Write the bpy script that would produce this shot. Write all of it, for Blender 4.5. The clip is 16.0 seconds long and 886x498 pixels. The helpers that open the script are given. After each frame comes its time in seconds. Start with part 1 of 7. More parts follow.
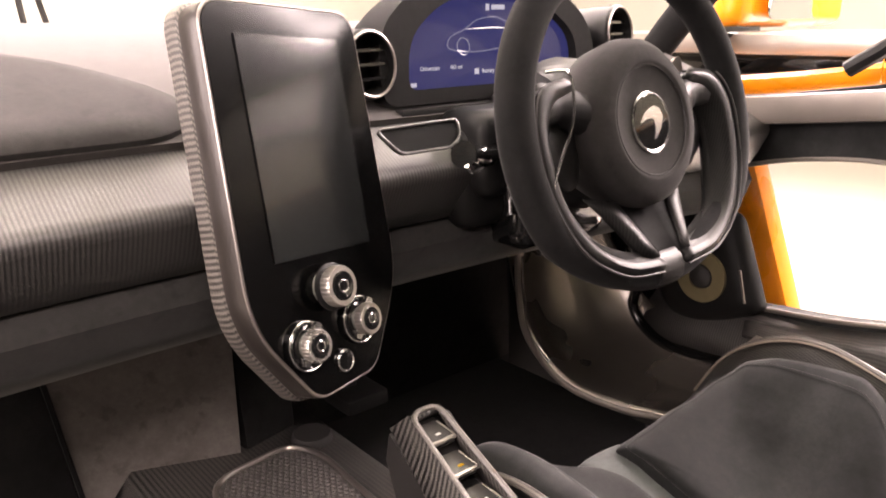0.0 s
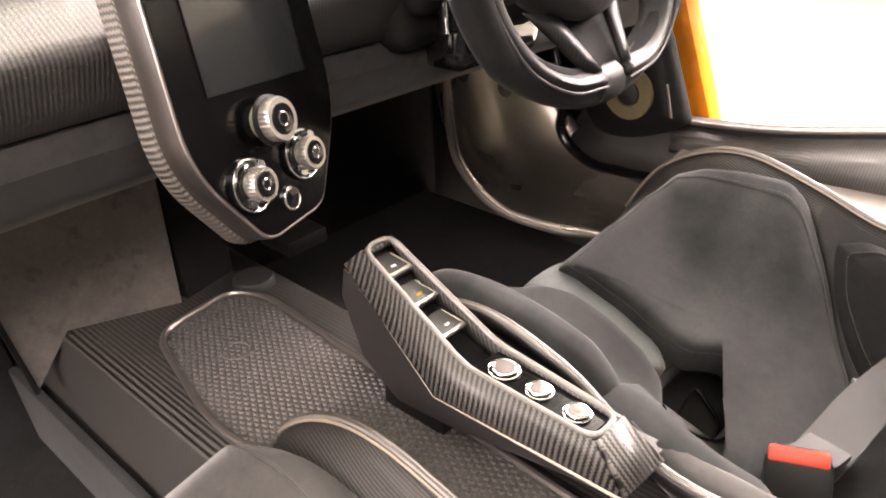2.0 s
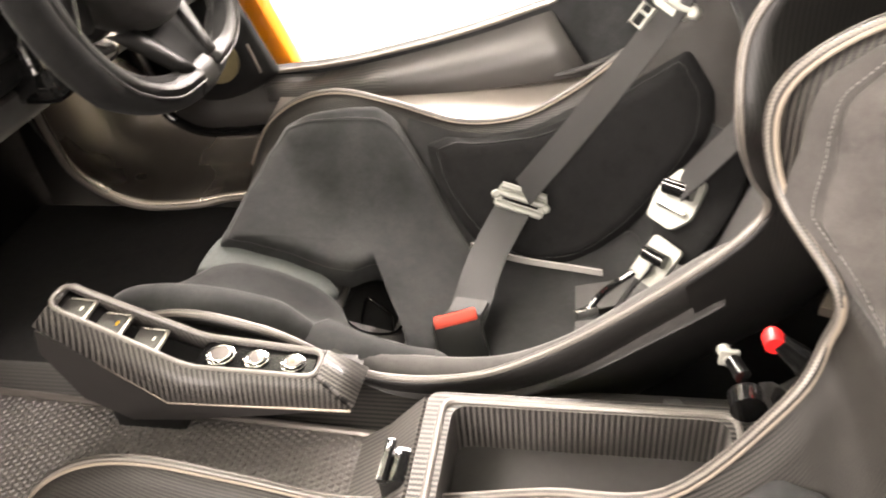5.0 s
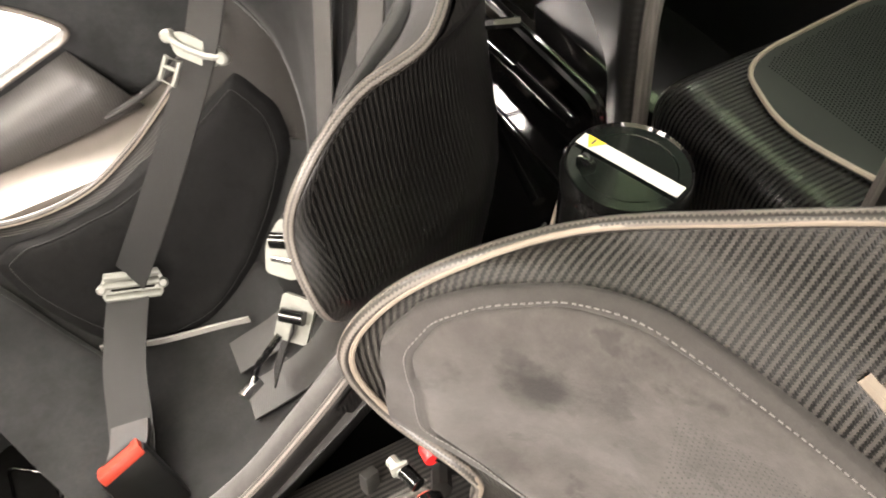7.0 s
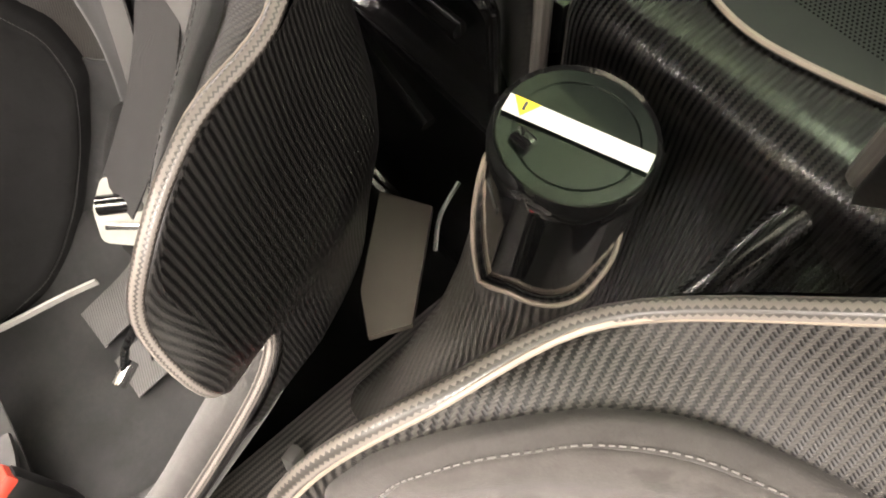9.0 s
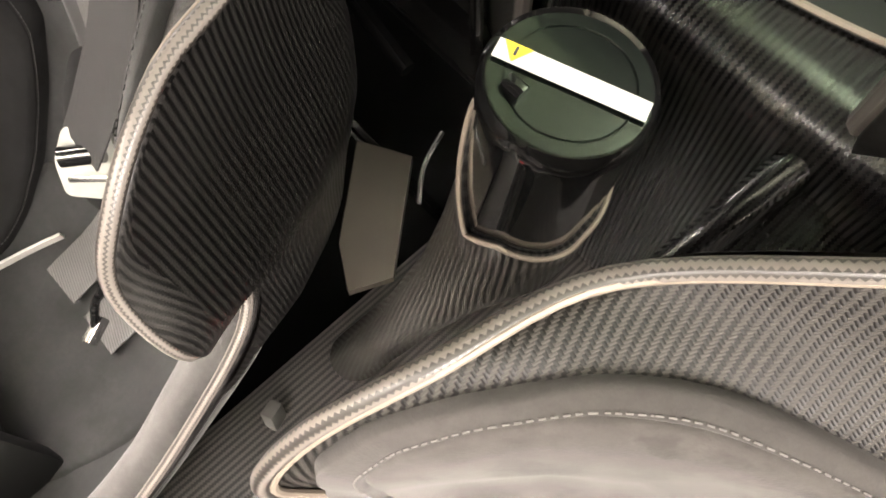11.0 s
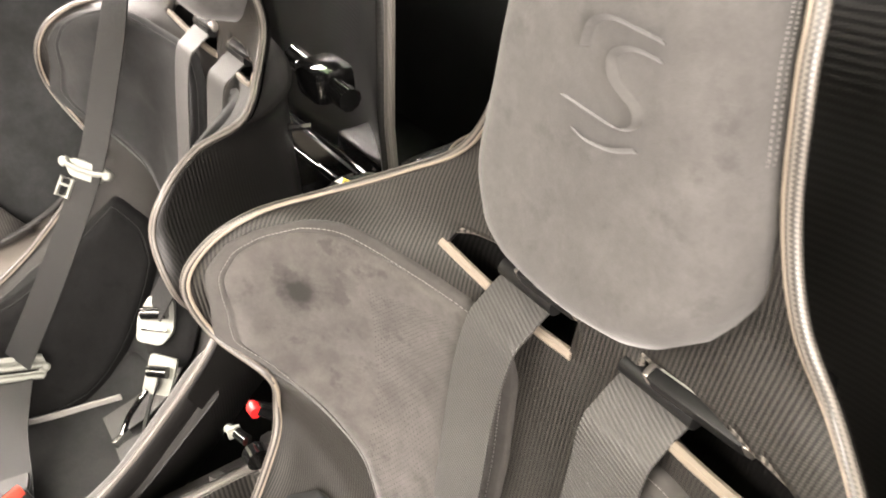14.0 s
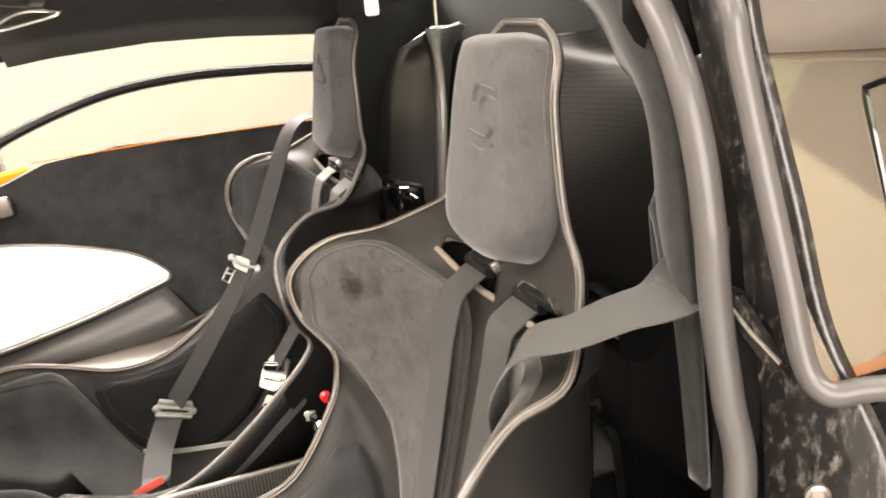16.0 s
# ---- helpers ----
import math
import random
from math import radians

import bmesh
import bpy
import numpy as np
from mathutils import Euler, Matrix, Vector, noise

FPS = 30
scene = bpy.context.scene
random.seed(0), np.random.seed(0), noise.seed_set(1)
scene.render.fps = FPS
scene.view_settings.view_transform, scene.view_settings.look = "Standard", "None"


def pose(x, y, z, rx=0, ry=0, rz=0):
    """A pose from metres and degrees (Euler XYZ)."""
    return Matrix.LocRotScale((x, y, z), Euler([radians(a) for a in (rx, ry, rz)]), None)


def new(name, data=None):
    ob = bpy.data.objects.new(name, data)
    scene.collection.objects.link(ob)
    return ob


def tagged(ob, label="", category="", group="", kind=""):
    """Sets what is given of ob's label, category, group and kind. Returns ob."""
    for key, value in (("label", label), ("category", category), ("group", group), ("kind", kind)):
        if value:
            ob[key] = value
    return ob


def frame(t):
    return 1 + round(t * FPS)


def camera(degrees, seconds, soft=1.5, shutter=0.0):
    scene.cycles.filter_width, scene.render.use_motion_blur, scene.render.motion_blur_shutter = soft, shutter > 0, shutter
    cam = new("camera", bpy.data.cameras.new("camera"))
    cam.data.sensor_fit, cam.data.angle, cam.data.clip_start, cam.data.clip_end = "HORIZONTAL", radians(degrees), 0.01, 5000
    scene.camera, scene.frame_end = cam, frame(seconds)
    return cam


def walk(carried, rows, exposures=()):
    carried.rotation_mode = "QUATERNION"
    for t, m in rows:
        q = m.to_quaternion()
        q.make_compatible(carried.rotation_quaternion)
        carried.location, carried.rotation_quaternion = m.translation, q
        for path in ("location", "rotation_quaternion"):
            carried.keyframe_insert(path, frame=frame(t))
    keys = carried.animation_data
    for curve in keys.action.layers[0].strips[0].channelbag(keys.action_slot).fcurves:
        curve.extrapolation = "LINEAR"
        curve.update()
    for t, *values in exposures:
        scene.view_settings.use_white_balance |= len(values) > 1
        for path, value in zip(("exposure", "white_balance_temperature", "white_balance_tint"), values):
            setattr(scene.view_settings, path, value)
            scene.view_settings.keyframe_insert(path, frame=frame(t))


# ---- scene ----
cam = camera(59.7, 16.0, soft=1.8, shutter=0.4)
METRES, EYE, TILT, LEAN, TURN = 1.55, 0.7053, -16.554, 0.774, -39.990
EX, EY = -0.3282, 0.0894
ROWS = [
    (0.0, 0.0, 0.0, 0.0, -0.0, -0.0, -0.0),
    (0.5, -0.0072, 0.0105, 0.0032, -0.88, -3.33, 0.6),
    (1.0, -0.0109, 0.0123, 0.0011, -2.48, -6.94, 1.26),
    (1.5, -0.0143, 0.0146, -0.0015, -4.47, -9.88, 2.08),
    (2.0, -0.02, 0.0163, -0.0053, -7.03, -12.29, 3.08),
    (2.5, -0.0243, 0.0131, -0.0083, -10.2, -13.96, 4.38),
    (3.0, -0.0312, 0.009, -0.0089, -14.18, -15.28, 5.83),
    (5.5, -0.0457, -0.0556, 0.0619, -47.37, -27.02, 17.87),
    (6.0, -0.0076, -0.0463, 0.0898, -56.98, -32.09, 20.1),
    (6.5, 0.0316, -0.0467, 0.1105, -66.07, -37.79, 21.41),
    (7.0, 0.0598, -0.0388, 0.1227, -74.2, -44.25, 22.04),
    (7.5, 0.0858, -0.0238, 0.133, -80.73, -50.52, 22.13),
    (8.0, 0.1138, -0.0163, 0.1312, -85.85, -56.34, 21.73),
    (8.5, 0.1445, -0.007, 0.1217, -89.71, -61.37, 21.01),
    (11.0, 0.157, 0.0059, 0.1102, -92.5, -69.16, 18.2),
    (11.5, 0.1348, -0.0011, 0.115, -89.9, -65.61, 17.78),
    (12.0, 0.0966, -0.0223, 0.1248, -87.04, -60.23, 17.47),
    (12.5, 0.0474, -0.0496, 0.1327, -84.77, -53.69, 17.24),
    (13.0, -0.0068, -0.0828, 0.1398, -83.45, -46.67, 17.41),
    (13.5, -0.0647, -0.1152, 0.1396, -83.16, -39.67, 18.06),
    (14.0, -0.1168, -0.141, 0.1366, -83.05, -33.27, 18.98),
    (14.5, -0.1787, -0.1684, 0.1267, -81.79, -26.51, 20.04),
    (15.0, -0.2349, -0.2102, 0.111, -79.01, -21.06, 20.53),
    (15.5, -0.2963, -0.2552, 0.0908, -74.72, -15.9, 20.51),
    (16.0, -0.3491, -0.2713, 0.0721, -70.9, -12.37, 19.73),
]
walk(cam, [(t, pose(EX, EY, EYE, TILT, LEAN, TURN) @ pose(METRES * x, METRES * y, METRES * z, 90 + pitch, roll, yaw)) for t, x, y, z, yaw, pitch, roll in ROWS],
     exposures=[(0.0, -0.45, 6700, 26), (0.5, -0.14, 6700, 25), (1.5, 0.02, 6600, 22), (3.0, 0.16, 6600, 18), (5.5, -0.05, 6600, 13), (6.5, -0.1, 6500, 12), (8.5, 0.15, 6500, 13), (11.0, 0.19, 6500, 13), (12.0, 0.08, 6500, 13), (14.0, 0.14, 6500, 12), (14.5, 0.14, 6500, 12), (15.0, -0.02, 6500, 13), (16.0, -0.5, 6600, 14)])

# ---- world and lights ----
world = bpy.data.worlds.new("showroom_air")
scene.world = world
world.use_nodes = True
world.node_tree.nodes["Background"].inputs[0].default_value = (1.0, 0.97, 0.92, 1)
world.node_tree.nodes["Background"].inputs[1].default_value = 0.15


def area_lamp(name, m, sx, sy, power, colour=(1, 0.905, 0.825)):
    d = bpy.data.lights.new(name, "AREA")
    d.shape, d.size, d.size_y, d.energy, d.color = "RECTANGLE", sx, sy, power, colour
    ob = new(name, d)
    ob.matrix_world = m
    return ob


# unseen fill panel, added to light faces turned to the open door
area_lamp("wall_lamp", pose(-2.6, 0.9, 1.45, 0, -72, 0), 1.4, 2.2, 215)
area_lamp("ceiling_lamp", pose(-1.2, -1.7, 2.95), 3.0, 1.2, 230)
# unseen fill, added to brighten the driver's side through its windows
area_lamp("wall_lamp", pose(3.1, 0.1, 2.3, 0, 52, 0), 1.4, 3.2, 1180)
area_lamp("ceiling_lamp", pose(0.3, 2.6, 2.95), 4.0, 1.2, 520)


# ---- materials ----
def material(name):
    m = bpy.data.materials.new(name)
    m.use_nodes = True
    nt = m.node_tree
    return m, nt, nt.nodes["Principled BSDF"]


def node(nt, kind, **inputs):
    n = nt.nodes.new(kind)
    for k, v in inputs.items():
        k = k.replace("_", " ")
        if isinstance(v, bpy.types.NodeSocket):
            nt.links.new(v, n.inputs[k])
        else:
            n.inputs[k].default_value = v
    return n


def calc(nt, op, a, b=0.0, c=0.0):
    n = nt.nodes.new("ShaderNodeMath")
    n.operation = op
    for i, v in enumerate((a, b, c)):
        if isinstance(v, bpy.types.NodeSocket):
            nt.links.new(v, n.inputs[i])
        else:
            n.inputs[i].default_value = v
    return n.outputs[0]


def blend(nt, fac, a, b):
    n = nt.nodes.new("ShaderNodeMix")
    n.data_type = "RGBA"
    for sock, v in ((n.inputs[0], fac), (n.inputs[6], a), (n.inputs[7], b)):
        if isinstance(v, bpy.types.NodeSocket):
            nt.links.new(v, sock)
        else:
            sock.default_value = v if not isinstance(v, tuple) or len(v) == 4 else (*v, 1)
    return n.outputs[2]


def uvw(nt):
    return nt.nodes.new("ShaderNodeUVMap").outputs[0]


def objco(nt):
    return nt.nodes.new("ShaderNodeTexCoord").outputs["Object"]


def noise_of(nt, vec, scale, detail=3.0, rough=0.55):
    n = node(nt, "ShaderNodeTexNoise", Scale=scale, Detail=detail, Roughness=rough, Vector=vec)
    return n.outputs["Fac"]


def ramp(nt, fac, lo, hi):
    n = nt.nodes.new("ShaderNodeMapRange")
    nt.links.new(fac, n.inputs[0])
    n.inputs[1].default_value, n.inputs[2].default_value = lo, hi
    return n.outputs[0]


def bump(nt, bsdf, height, strength, distance):
    n = node(nt, "ShaderNodeBump", Strength=strength, Distance=distance, Height=height)
    nt.links.new(n.outputs[0], bsdf.inputs["Normal"])


def carbon(name, tow=0.0019, rough=0.3, lo=(0.008, 0.008, 0.009), hi=(0.05, 0.048, 0.047), coat=0.6, coat_rough=0.16, lean=1, spec=0.6, relief=0.35):
    m, nt, b = material(name)
    sep = nt.nodes.new("ShaderNodeSeparateXYZ")
    nt.links.new(uvw(nt), sep.inputs[0])
    u = calc(nt, "MULTIPLY", calc(nt, "ADD", sep.outputs[0], sep.outputs[1]), 0.707 / tow)
    v = calc(nt, "MULTIPLY", calc(nt, "SUBTRACT", sep.outputs[0], sep.outputs[1]), 0.707 / tow)
    fu, fv = calc(nt, "FLOOR", u), calc(nt, "FLOOR", v)
    k = calc(nt, "FLOORED_MODULO", calc(nt, "ADD" if lean > 0 else "SUBTRACT", fu, fv), 4.0)
    over = calc(nt, "LESS_THAN", k, 1.5)
    ru, rv = calc(nt, "FRACT", u), calc(nt, "FRACT", v)
    hu = calc(nt, "SINE", calc(nt, "MULTIPLY", ru, math.pi))
    hv = calc(nt, "SINE", calc(nt, "MULTIPLY", rv, math.pi))
    h = calc(nt, "ADD", calc(nt, "MULTIPLY", over, hu), calc(nt, "MULTIPLY", calc(nt, "SUBTRACT", 1.0, over), hv))
    n1 = noise_of(nt, uvw(nt), 9.0)
    col = blend(nt, over, lo, hi)
    col = blend(nt, calc(nt, "MULTIPLY", n1, 0.25), col, tuple((p + q) * 0.4 for p, q in zip(lo, hi)))
    nt.links.new(col, b.inputs["Base Color"])
    nt.links.new(calc(nt, "ADD", calc(nt, "MULTIPLY", over, 0.16), rough), b.inputs["Roughness"])
    b.inputs["Coat Weight"].default_value = coat
    b.inputs["Coat Roughness"].default_value = coat_rough
    b.inputs["Specular IOR Level"].default_value = spec
    bump(nt, b, h, relief, tow * 0.3)
    return m


def suede(name, colour, stain=0.25, sheen=0.35, scale=7.0, perforated=False, blot=None, soft=False):
    m, nt, b = material(name)
    co = objco(nt)
    big = ramp(nt, noise_of(nt, co, scale, 4.0, 0.6), 0.35, 0.7)
    mid = ramp(nt, noise_of(nt, co, scale * 4.5, 6.0, 0.68), 0.36, 0.66)
    fine = noise_of(nt, co, 900.0, 2.0)
    nap = noise_of(nt, co, 210.0, 3.0, 0.6)
    dark = tuple(c * (1 - stain) for c in colour)
    light = tuple(min(1, c * (1 + stain * 0.8)) for c in colour)
    col = blend(nt, calc(nt, "ADD", calc(nt, "MULTIPLY", big, 0.8 if soft else 0.45), calc(nt, "MULTIPLY", mid, 0.2 if soft else 0.55)), dark, light)
    col = blend(nt, calc(nt, "MULTIPLY", fine, 0.35), col, tuple(c * 0.55 for c in colour))
    col = blend(nt, calc(nt, "MULTIPLY", ramp(nt, nap, 0.4, 0.7), 0.3), col, tuple(c * 0.6 for c in colour))
    spots = ramp(nt, noise_of(nt, co, 46.0, 4.0, 0.6), 0.57, 0.66)
    col = blend(nt, calc(nt, "MULTIPLY", spots, 0.12 if soft else min(0.75, stain * 1.3)), col, tuple(c * 0.4 for c in colour))
    if blot:
        d = nt.nodes.new("ShaderNodeVectorMath")
        d.operation = "DISTANCE"
        nt.links.new(co, d.inputs[0])
        d.inputs[1].default_value = blot
        f = calc(nt, "ADD", d.outputs["Value"], calc(nt, "MULTIPLY", noise_of(nt, co, 90.0, 4.0, 0.6), 0.03))
        col = blend(nt, calc(nt, "MULTIPLY", ramp(nt, f, 0.038, 0.022), 0.95), col, tuple(c * 0.25 for c in colour))
    h = fine
    if perforated:
        sep = nt.nodes.new("ShaderNodeSeparateXYZ")
        nt.links.new(uvw(nt), sep.inputs[0])
        pu = calc(nt, "SUBTRACT", calc(nt, "FRACT", calc(nt, "MULTIPLY", calc(nt, "ADD", sep.outputs[0], sep.outputs[1]), 230.0)), 0.5)
        pv = calc(nt, "SUBTRACT", calc(nt, "FRACT", calc(nt, "MULTIPLY", calc(nt, "SUBTRACT", sep.outputs[0], sep.outputs[1]), 230.0)), 0.5)
        d = calc(nt, "SQRT", calc(nt, "ADD", calc(nt, "MULTIPLY", pu, pu), calc(nt, "MULTIPLY", pv, pv)))
        hole = calc(nt, "LESS_THAN", d, 0.17)
        dot = calc(nt, "LESS_THAN", calc(nt, "ABSOLUTE", calc(nt, "SUBTRACT", calc(nt, "ABSOLUTE", sep.outputs[0]), 0.12)), 0.05)
        dot = calc(nt, "MULTIPLY", dot, calc(nt, "LESS_THAN", calc(nt, "ABSOLUTE", calc(nt, "SUBTRACT", sep.outputs[1], 0.64)), 0.115))
        hole = calc(nt, "MULTIPLY", hole, dot)
        col = blend(nt, calc(nt, "MULTIPLY", hole, 0.8), col, (0.02, 0.02, 0.02))
        h = calc(nt, "SUBTRACT", fine, hole)
    nt.links.new(col, b.inputs["Base Color"])
    b.inputs["Roughness"].default_value = 0.92
    b.inputs["Specular IOR Level"].default_value = 0.08
    b.inputs["Sheen Weight"].default_value = sheen
    b.inputs["Sheen Roughness"].default_value = 0.45
    bump(nt, b, h, 0.25, 0.0006)
    return m


def plain(name, colour, rough=0.5, metal=0.0, grain=0.15, scale=60.0, coat=0.0, bumpy=0.1, spec=0.5):
    m, nt, b = material(name)
    co = objco(nt)
    n1 = noise_of(nt, co, scale, 3.0)
    n2 = noise_of(nt, co, scale * 0.07 + 1.0, 3.0)
    col = blend(nt, n1, tuple(c * (1 - grain) for c in colour), tuple(min(1, c * (1 + grain)) for c in colour))
    col = blend(nt, calc(nt, "MULTIPLY", n2, grain), col, tuple(c * 0.7 for c in colour))
    nt.links.new(col, b.inputs["Base Color"])
    nt.links.new(calc(nt, "ADD", calc(nt, "MULTIPLY", n2, 0.12), max(0.02, rough - 0.06)), b.inputs["Roughness"])
    b.inputs["Metallic"].default_value = metal
    b.inputs["Coat Weight"].default_value = coat
    b.inputs["Coat Roughness"].default_value = 0.05
    b.inputs["Specular IOR Level"].default_value = spec
    if bumpy:
        bump(nt, b, n1, bumpy, 0.0005)
    return m


def webbing(name, colour, rib=0.0019, cross=False, spec=0.45):
    m, nt, b = material(name)
    sep = nt.nodes.new("ShaderNodeSeparateXYZ")
    nt.links.new(uvw(nt), sep.inputs[0])
    u, v = (sep.outputs[1], sep.outputs[0]) if cross else (sep.outputs[0], sep.outputs[1])
    a = calc(nt, "SINE", calc(nt, "MULTIPLY", calc(nt, "ADD", u, calc(nt, "MULTIPLY", v, 0.35)), 2 * math.pi / rib))
    c = calc(nt, "SINE", calc(nt, "MULTIPLY", v, 2 * math.pi / 0.0014))
    h = calc(nt, "MULTIPLY", a, calc(nt, "ADD", calc(nt, "MULTIPLY", c, 0.4), 0.6))
    f = ramp(nt, h, -1.0, 1.0)
    col = blend(nt, f, tuple(q * 0.36 for q in colour), tuple(q * 1.1 for q in colour))
    nt.links.new(col, b.inputs["Base Color"])
    b.inputs["Roughness"].default_value = 0.5
    b.inputs["Specular IOR Level"].default_value = spec
    b.inputs["Sheen Weight"].default_value = 0.06
    bump(nt, b, h, 0.45, 0.0004)
    return m


def glow(name, colour, strength):
    m, nt, b = material(name)
    b.inputs["Base Color"].default_value = (0.01, 0.01, 0.01, 1)
    b.inputs["Emission Color"].default_value = (*colour, 1)
    b.inputs["Emission Strength"].default_value = strength
    b.inputs["Roughness"].default_value = 0.1
    return m


def forged(name):
    m, nt, b = material(name)
    mapping = nt.nodes.new("ShaderNodeMapping")
    mapping.inputs["Scale"].default_value = (1.0, 1.0, 0.45)
    nt.links.new(objco(nt), mapping.inputs[0])
    flake = ramp(nt, noise_of(nt, mapping.outputs[0], 150.0, 6.0, 0.7), 0.52, 0.74)
    patch = ramp(nt, noise_of(nt, objco(nt), 26.0, 4.0, 0.6), 0.4, 0.62)
    nt.links.new(blend(nt, calc(nt, "MULTIPLY", flake, calc(nt, "ADD", patch, 0.25)), (0.012, 0.011, 0.0105), (0.15, 0.135, 0.12)), b.inputs["Base Color"])
    nt.links.new(calc(nt, "ADD", calc(nt, "MULTIPLY", flake, 0.3), 0.3), b.inputs["Roughness"])
    b.inputs["Coat Weight"].default_value = 0.3
    bump(nt, b, flake, 0.2, 0.001)
    return m


def clear_glass(name, tint=(1, 1, 1), rough=0.0):
    m, nt, b = material(name)
    b.inputs["Base Color"].default_value = (*tint, 1)
    b.inputs["Roughness"].default_value = rough
    b.inputs["Transmission Weight"].default_value = 1.0
    b.inputs["IOR"].default_value = 1.1
    return m


CARBON = carbon("carbon_twill_satin", tow=0.0012, rough=0.43, lo=(0.0015, 0.0015, 0.0015), hi=(0.043, 0.0395, 0.0355), coat=0.0, coat_rough=0.3, spec=0.36, relief=0.3)
# shell twill darkened: shade on the seats' outer faces put into the colour
CARBON_SHADED = carbon("carbon_twill_shaded", tow=0.0013, rough=0.36, lo=(0.002, 0.002, 0.002), hi=(0.017, 0.016, 0.015), coat=0.2, coat_rough=0.3, spec=0.22, relief=0.15)
CARBON_CLASP = carbon("carbon_twill_clasp", tow=0.0013, rough=0.3, lo=(0.006, 0.006, 0.006), hi=(0.06, 0.056, 0.05), coat=0.5, coat_rough=0.15)
CARBON_DASH = carbon("carbon_twill_dash", tow=0.0013, rough=0.34, lo=(0.012, 0.0118, 0.0115), hi=(0.06, 0.057, 0.055), coat=0.5, coat_rough=0.36)
CARBON_RIM = carbon("carbon_rim", tow=0.001, rough=0.3, lo=(0.09, 0.082, 0.074), hi=(0.125, 0.115, 0.105), coat=0.5)
CARBON_TUNNEL = carbon("carbon_twill_tunnel", tow=0.0018, rough=0.4, lo=(0.004, 0.0038, 0.0036), hi=(0.075, 0.07, 0.065), coat=0.2, relief=0.25)
CARBON_BOX = carbon("carbon_twill_box", tow=0.0013, rough=0.2, lo=(0.004, 0.004, 0.004), hi=(0.011, 0.0105, 0.01), coat=1.0, coat_rough=0.22, relief=0.03, spec=0.15)
CARBON_ARM = carbon("carbon_twill_arm", tow=0.0017, rough=0.4, lo=(0.004, 0.0037, 0.0035), hi=(0.09, 0.084, 0.078), coat=0.1, coat_rough=0.25, spec=0.4, relief=0.1)
CARBON_TRIM = carbon("carbon_twill_trim", tow=0.0014, rough=0.34, lo=(0.018, 0.017, 0.016), hi=(0.075, 0.07, 0.066), coat=0.3, coat_rough=0.3)
CARBON_BRAID = carbon("carbon_braid", tow=0.0017, rough=0.36, lo=(0.02, 0.018, 0.016), hi=(0.14, 0.126, 0.112), coat=0.3, coat_rough=0.2, relief=0.06)
EDGE_PALE = plain("satin_edge", (0.25, 0.212, 0.172), 0.5, 0.2, 0.1, 60, 0.0)
CARBON_WHEEL = carbon("carbon_wheel", tow=0.0008, rough=0.38, lo=(0.005, 0.005, 0.005), hi=(0.018, 0.0175, 0.017), coat=0.05, coat_rough=0.28, relief=0.15, spec=0.22)
CARBON_SOFT = carbon("carbon_twill_soft", tow=0.0021, rough=0.33, lo=(0.006, 0.006, 0.0055), hi=(0.018, 0.0175, 0.0165), coat=0.8, coat_rough=0.3, lean=-1, spec=0.3, relief=0.06)
VOID = plain("dark_cavity", (0.004, 0.004, 0.004), 0.95, 0, 0.1, 40, 0, 0, 0.05)
SUEDE_GREY = suede("suede_grey", (0.075, 0.0705, 0.067), 0.42, 0.22, 9.0, True, (0.208, -0.057, 0.603))
SUEDE_BORDER = suede("suede_border", (0.062, 0.0585, 0.056), 0.2, 0.2, 9.0)
SUEDE_HEAD = suede("suede_headrest", (0.082, 0.079, 0.077), 0.25, 0.3, 9.0)
SUEDE_DARK = suede("suede_charcoal", (0.035, 0.0358, 0.0362), 0.5, 0.14, 11.0, soft=True)
SUEDE_LOW = suede("suede_seat_grey", (0.06, 0.058, 0.056), 0.22, 0.22, 9.0)
SUEDE_PILLAR = suede("suede_pillar", (0.035, 0.034, 0.033), 0.3, 0.2, 9.0)
SUEDE_KNEE = suede("suede_knee_panel", (0.145, 0.131, 0.122), 0.35, 0.2, 9.0)
SUEDE_TRIM = suede("suede_trim", (0.034, 0.034, 0.034), 0.42, 0.22, 11.0, soft=True)
CARPET = suede("black_carpet", (0.022, 0.021, 0.0205), 0.3, 0.1, 14.0)
BLACK_MATTE = plain("black_matte", (0.006, 0.006, 0.006), 0.9, 0, 0.2, 60, 0, 0.1, 0.15)
SUEDE_BLACK = suede("suede_black", (0.012, 0.0118, 0.0118), 0.3, 0.04, 9.0)
BRONZE = plain("satin_bronze", (0.032, 0.027, 0.024), 0.35, 0.3, 0.12, 60, 0.1)
SUEDE_DASH = suede("suede_dash", (0.05, 0.0455, 0.043), 0.12, 0.15, 12.0)
SUEDE_PAD = suede("suede_airbag", (0.03, 0.0285, 0.0275), 0.25, 0.05, 12.0)
FABRIC_MID = suede("fabric_slate", (0.13, 0.142, 0.139), 0.15, 0.2, 12.0)
SATIN_DARK = plain("satin_graphite", (0.36, 0.33, 0.29), 0.34, 0.5, 0.1, 40, 0.4)
SILL_SATIN = plain("sill_satin", (0.3, 0.268, 0.235), 0.27, 0.88, 0.1, 40, 0.3, 0.05)
SATIN_TAUPE = plain("satin_taupe", (0.19, 0.17, 0.15), 0.36, 0.35, 0.12, 30, 0.1)
BLACK_GLOSS = plain("black_gloss", (0.006, 0.006, 0.006), 0.08, 0, 0.2, 50, 0.6, 0)
KNOB_METAL = plain("knob_metal", (0.55, 0.52, 0.48), 0.28, 0.9, 0.1, 90)
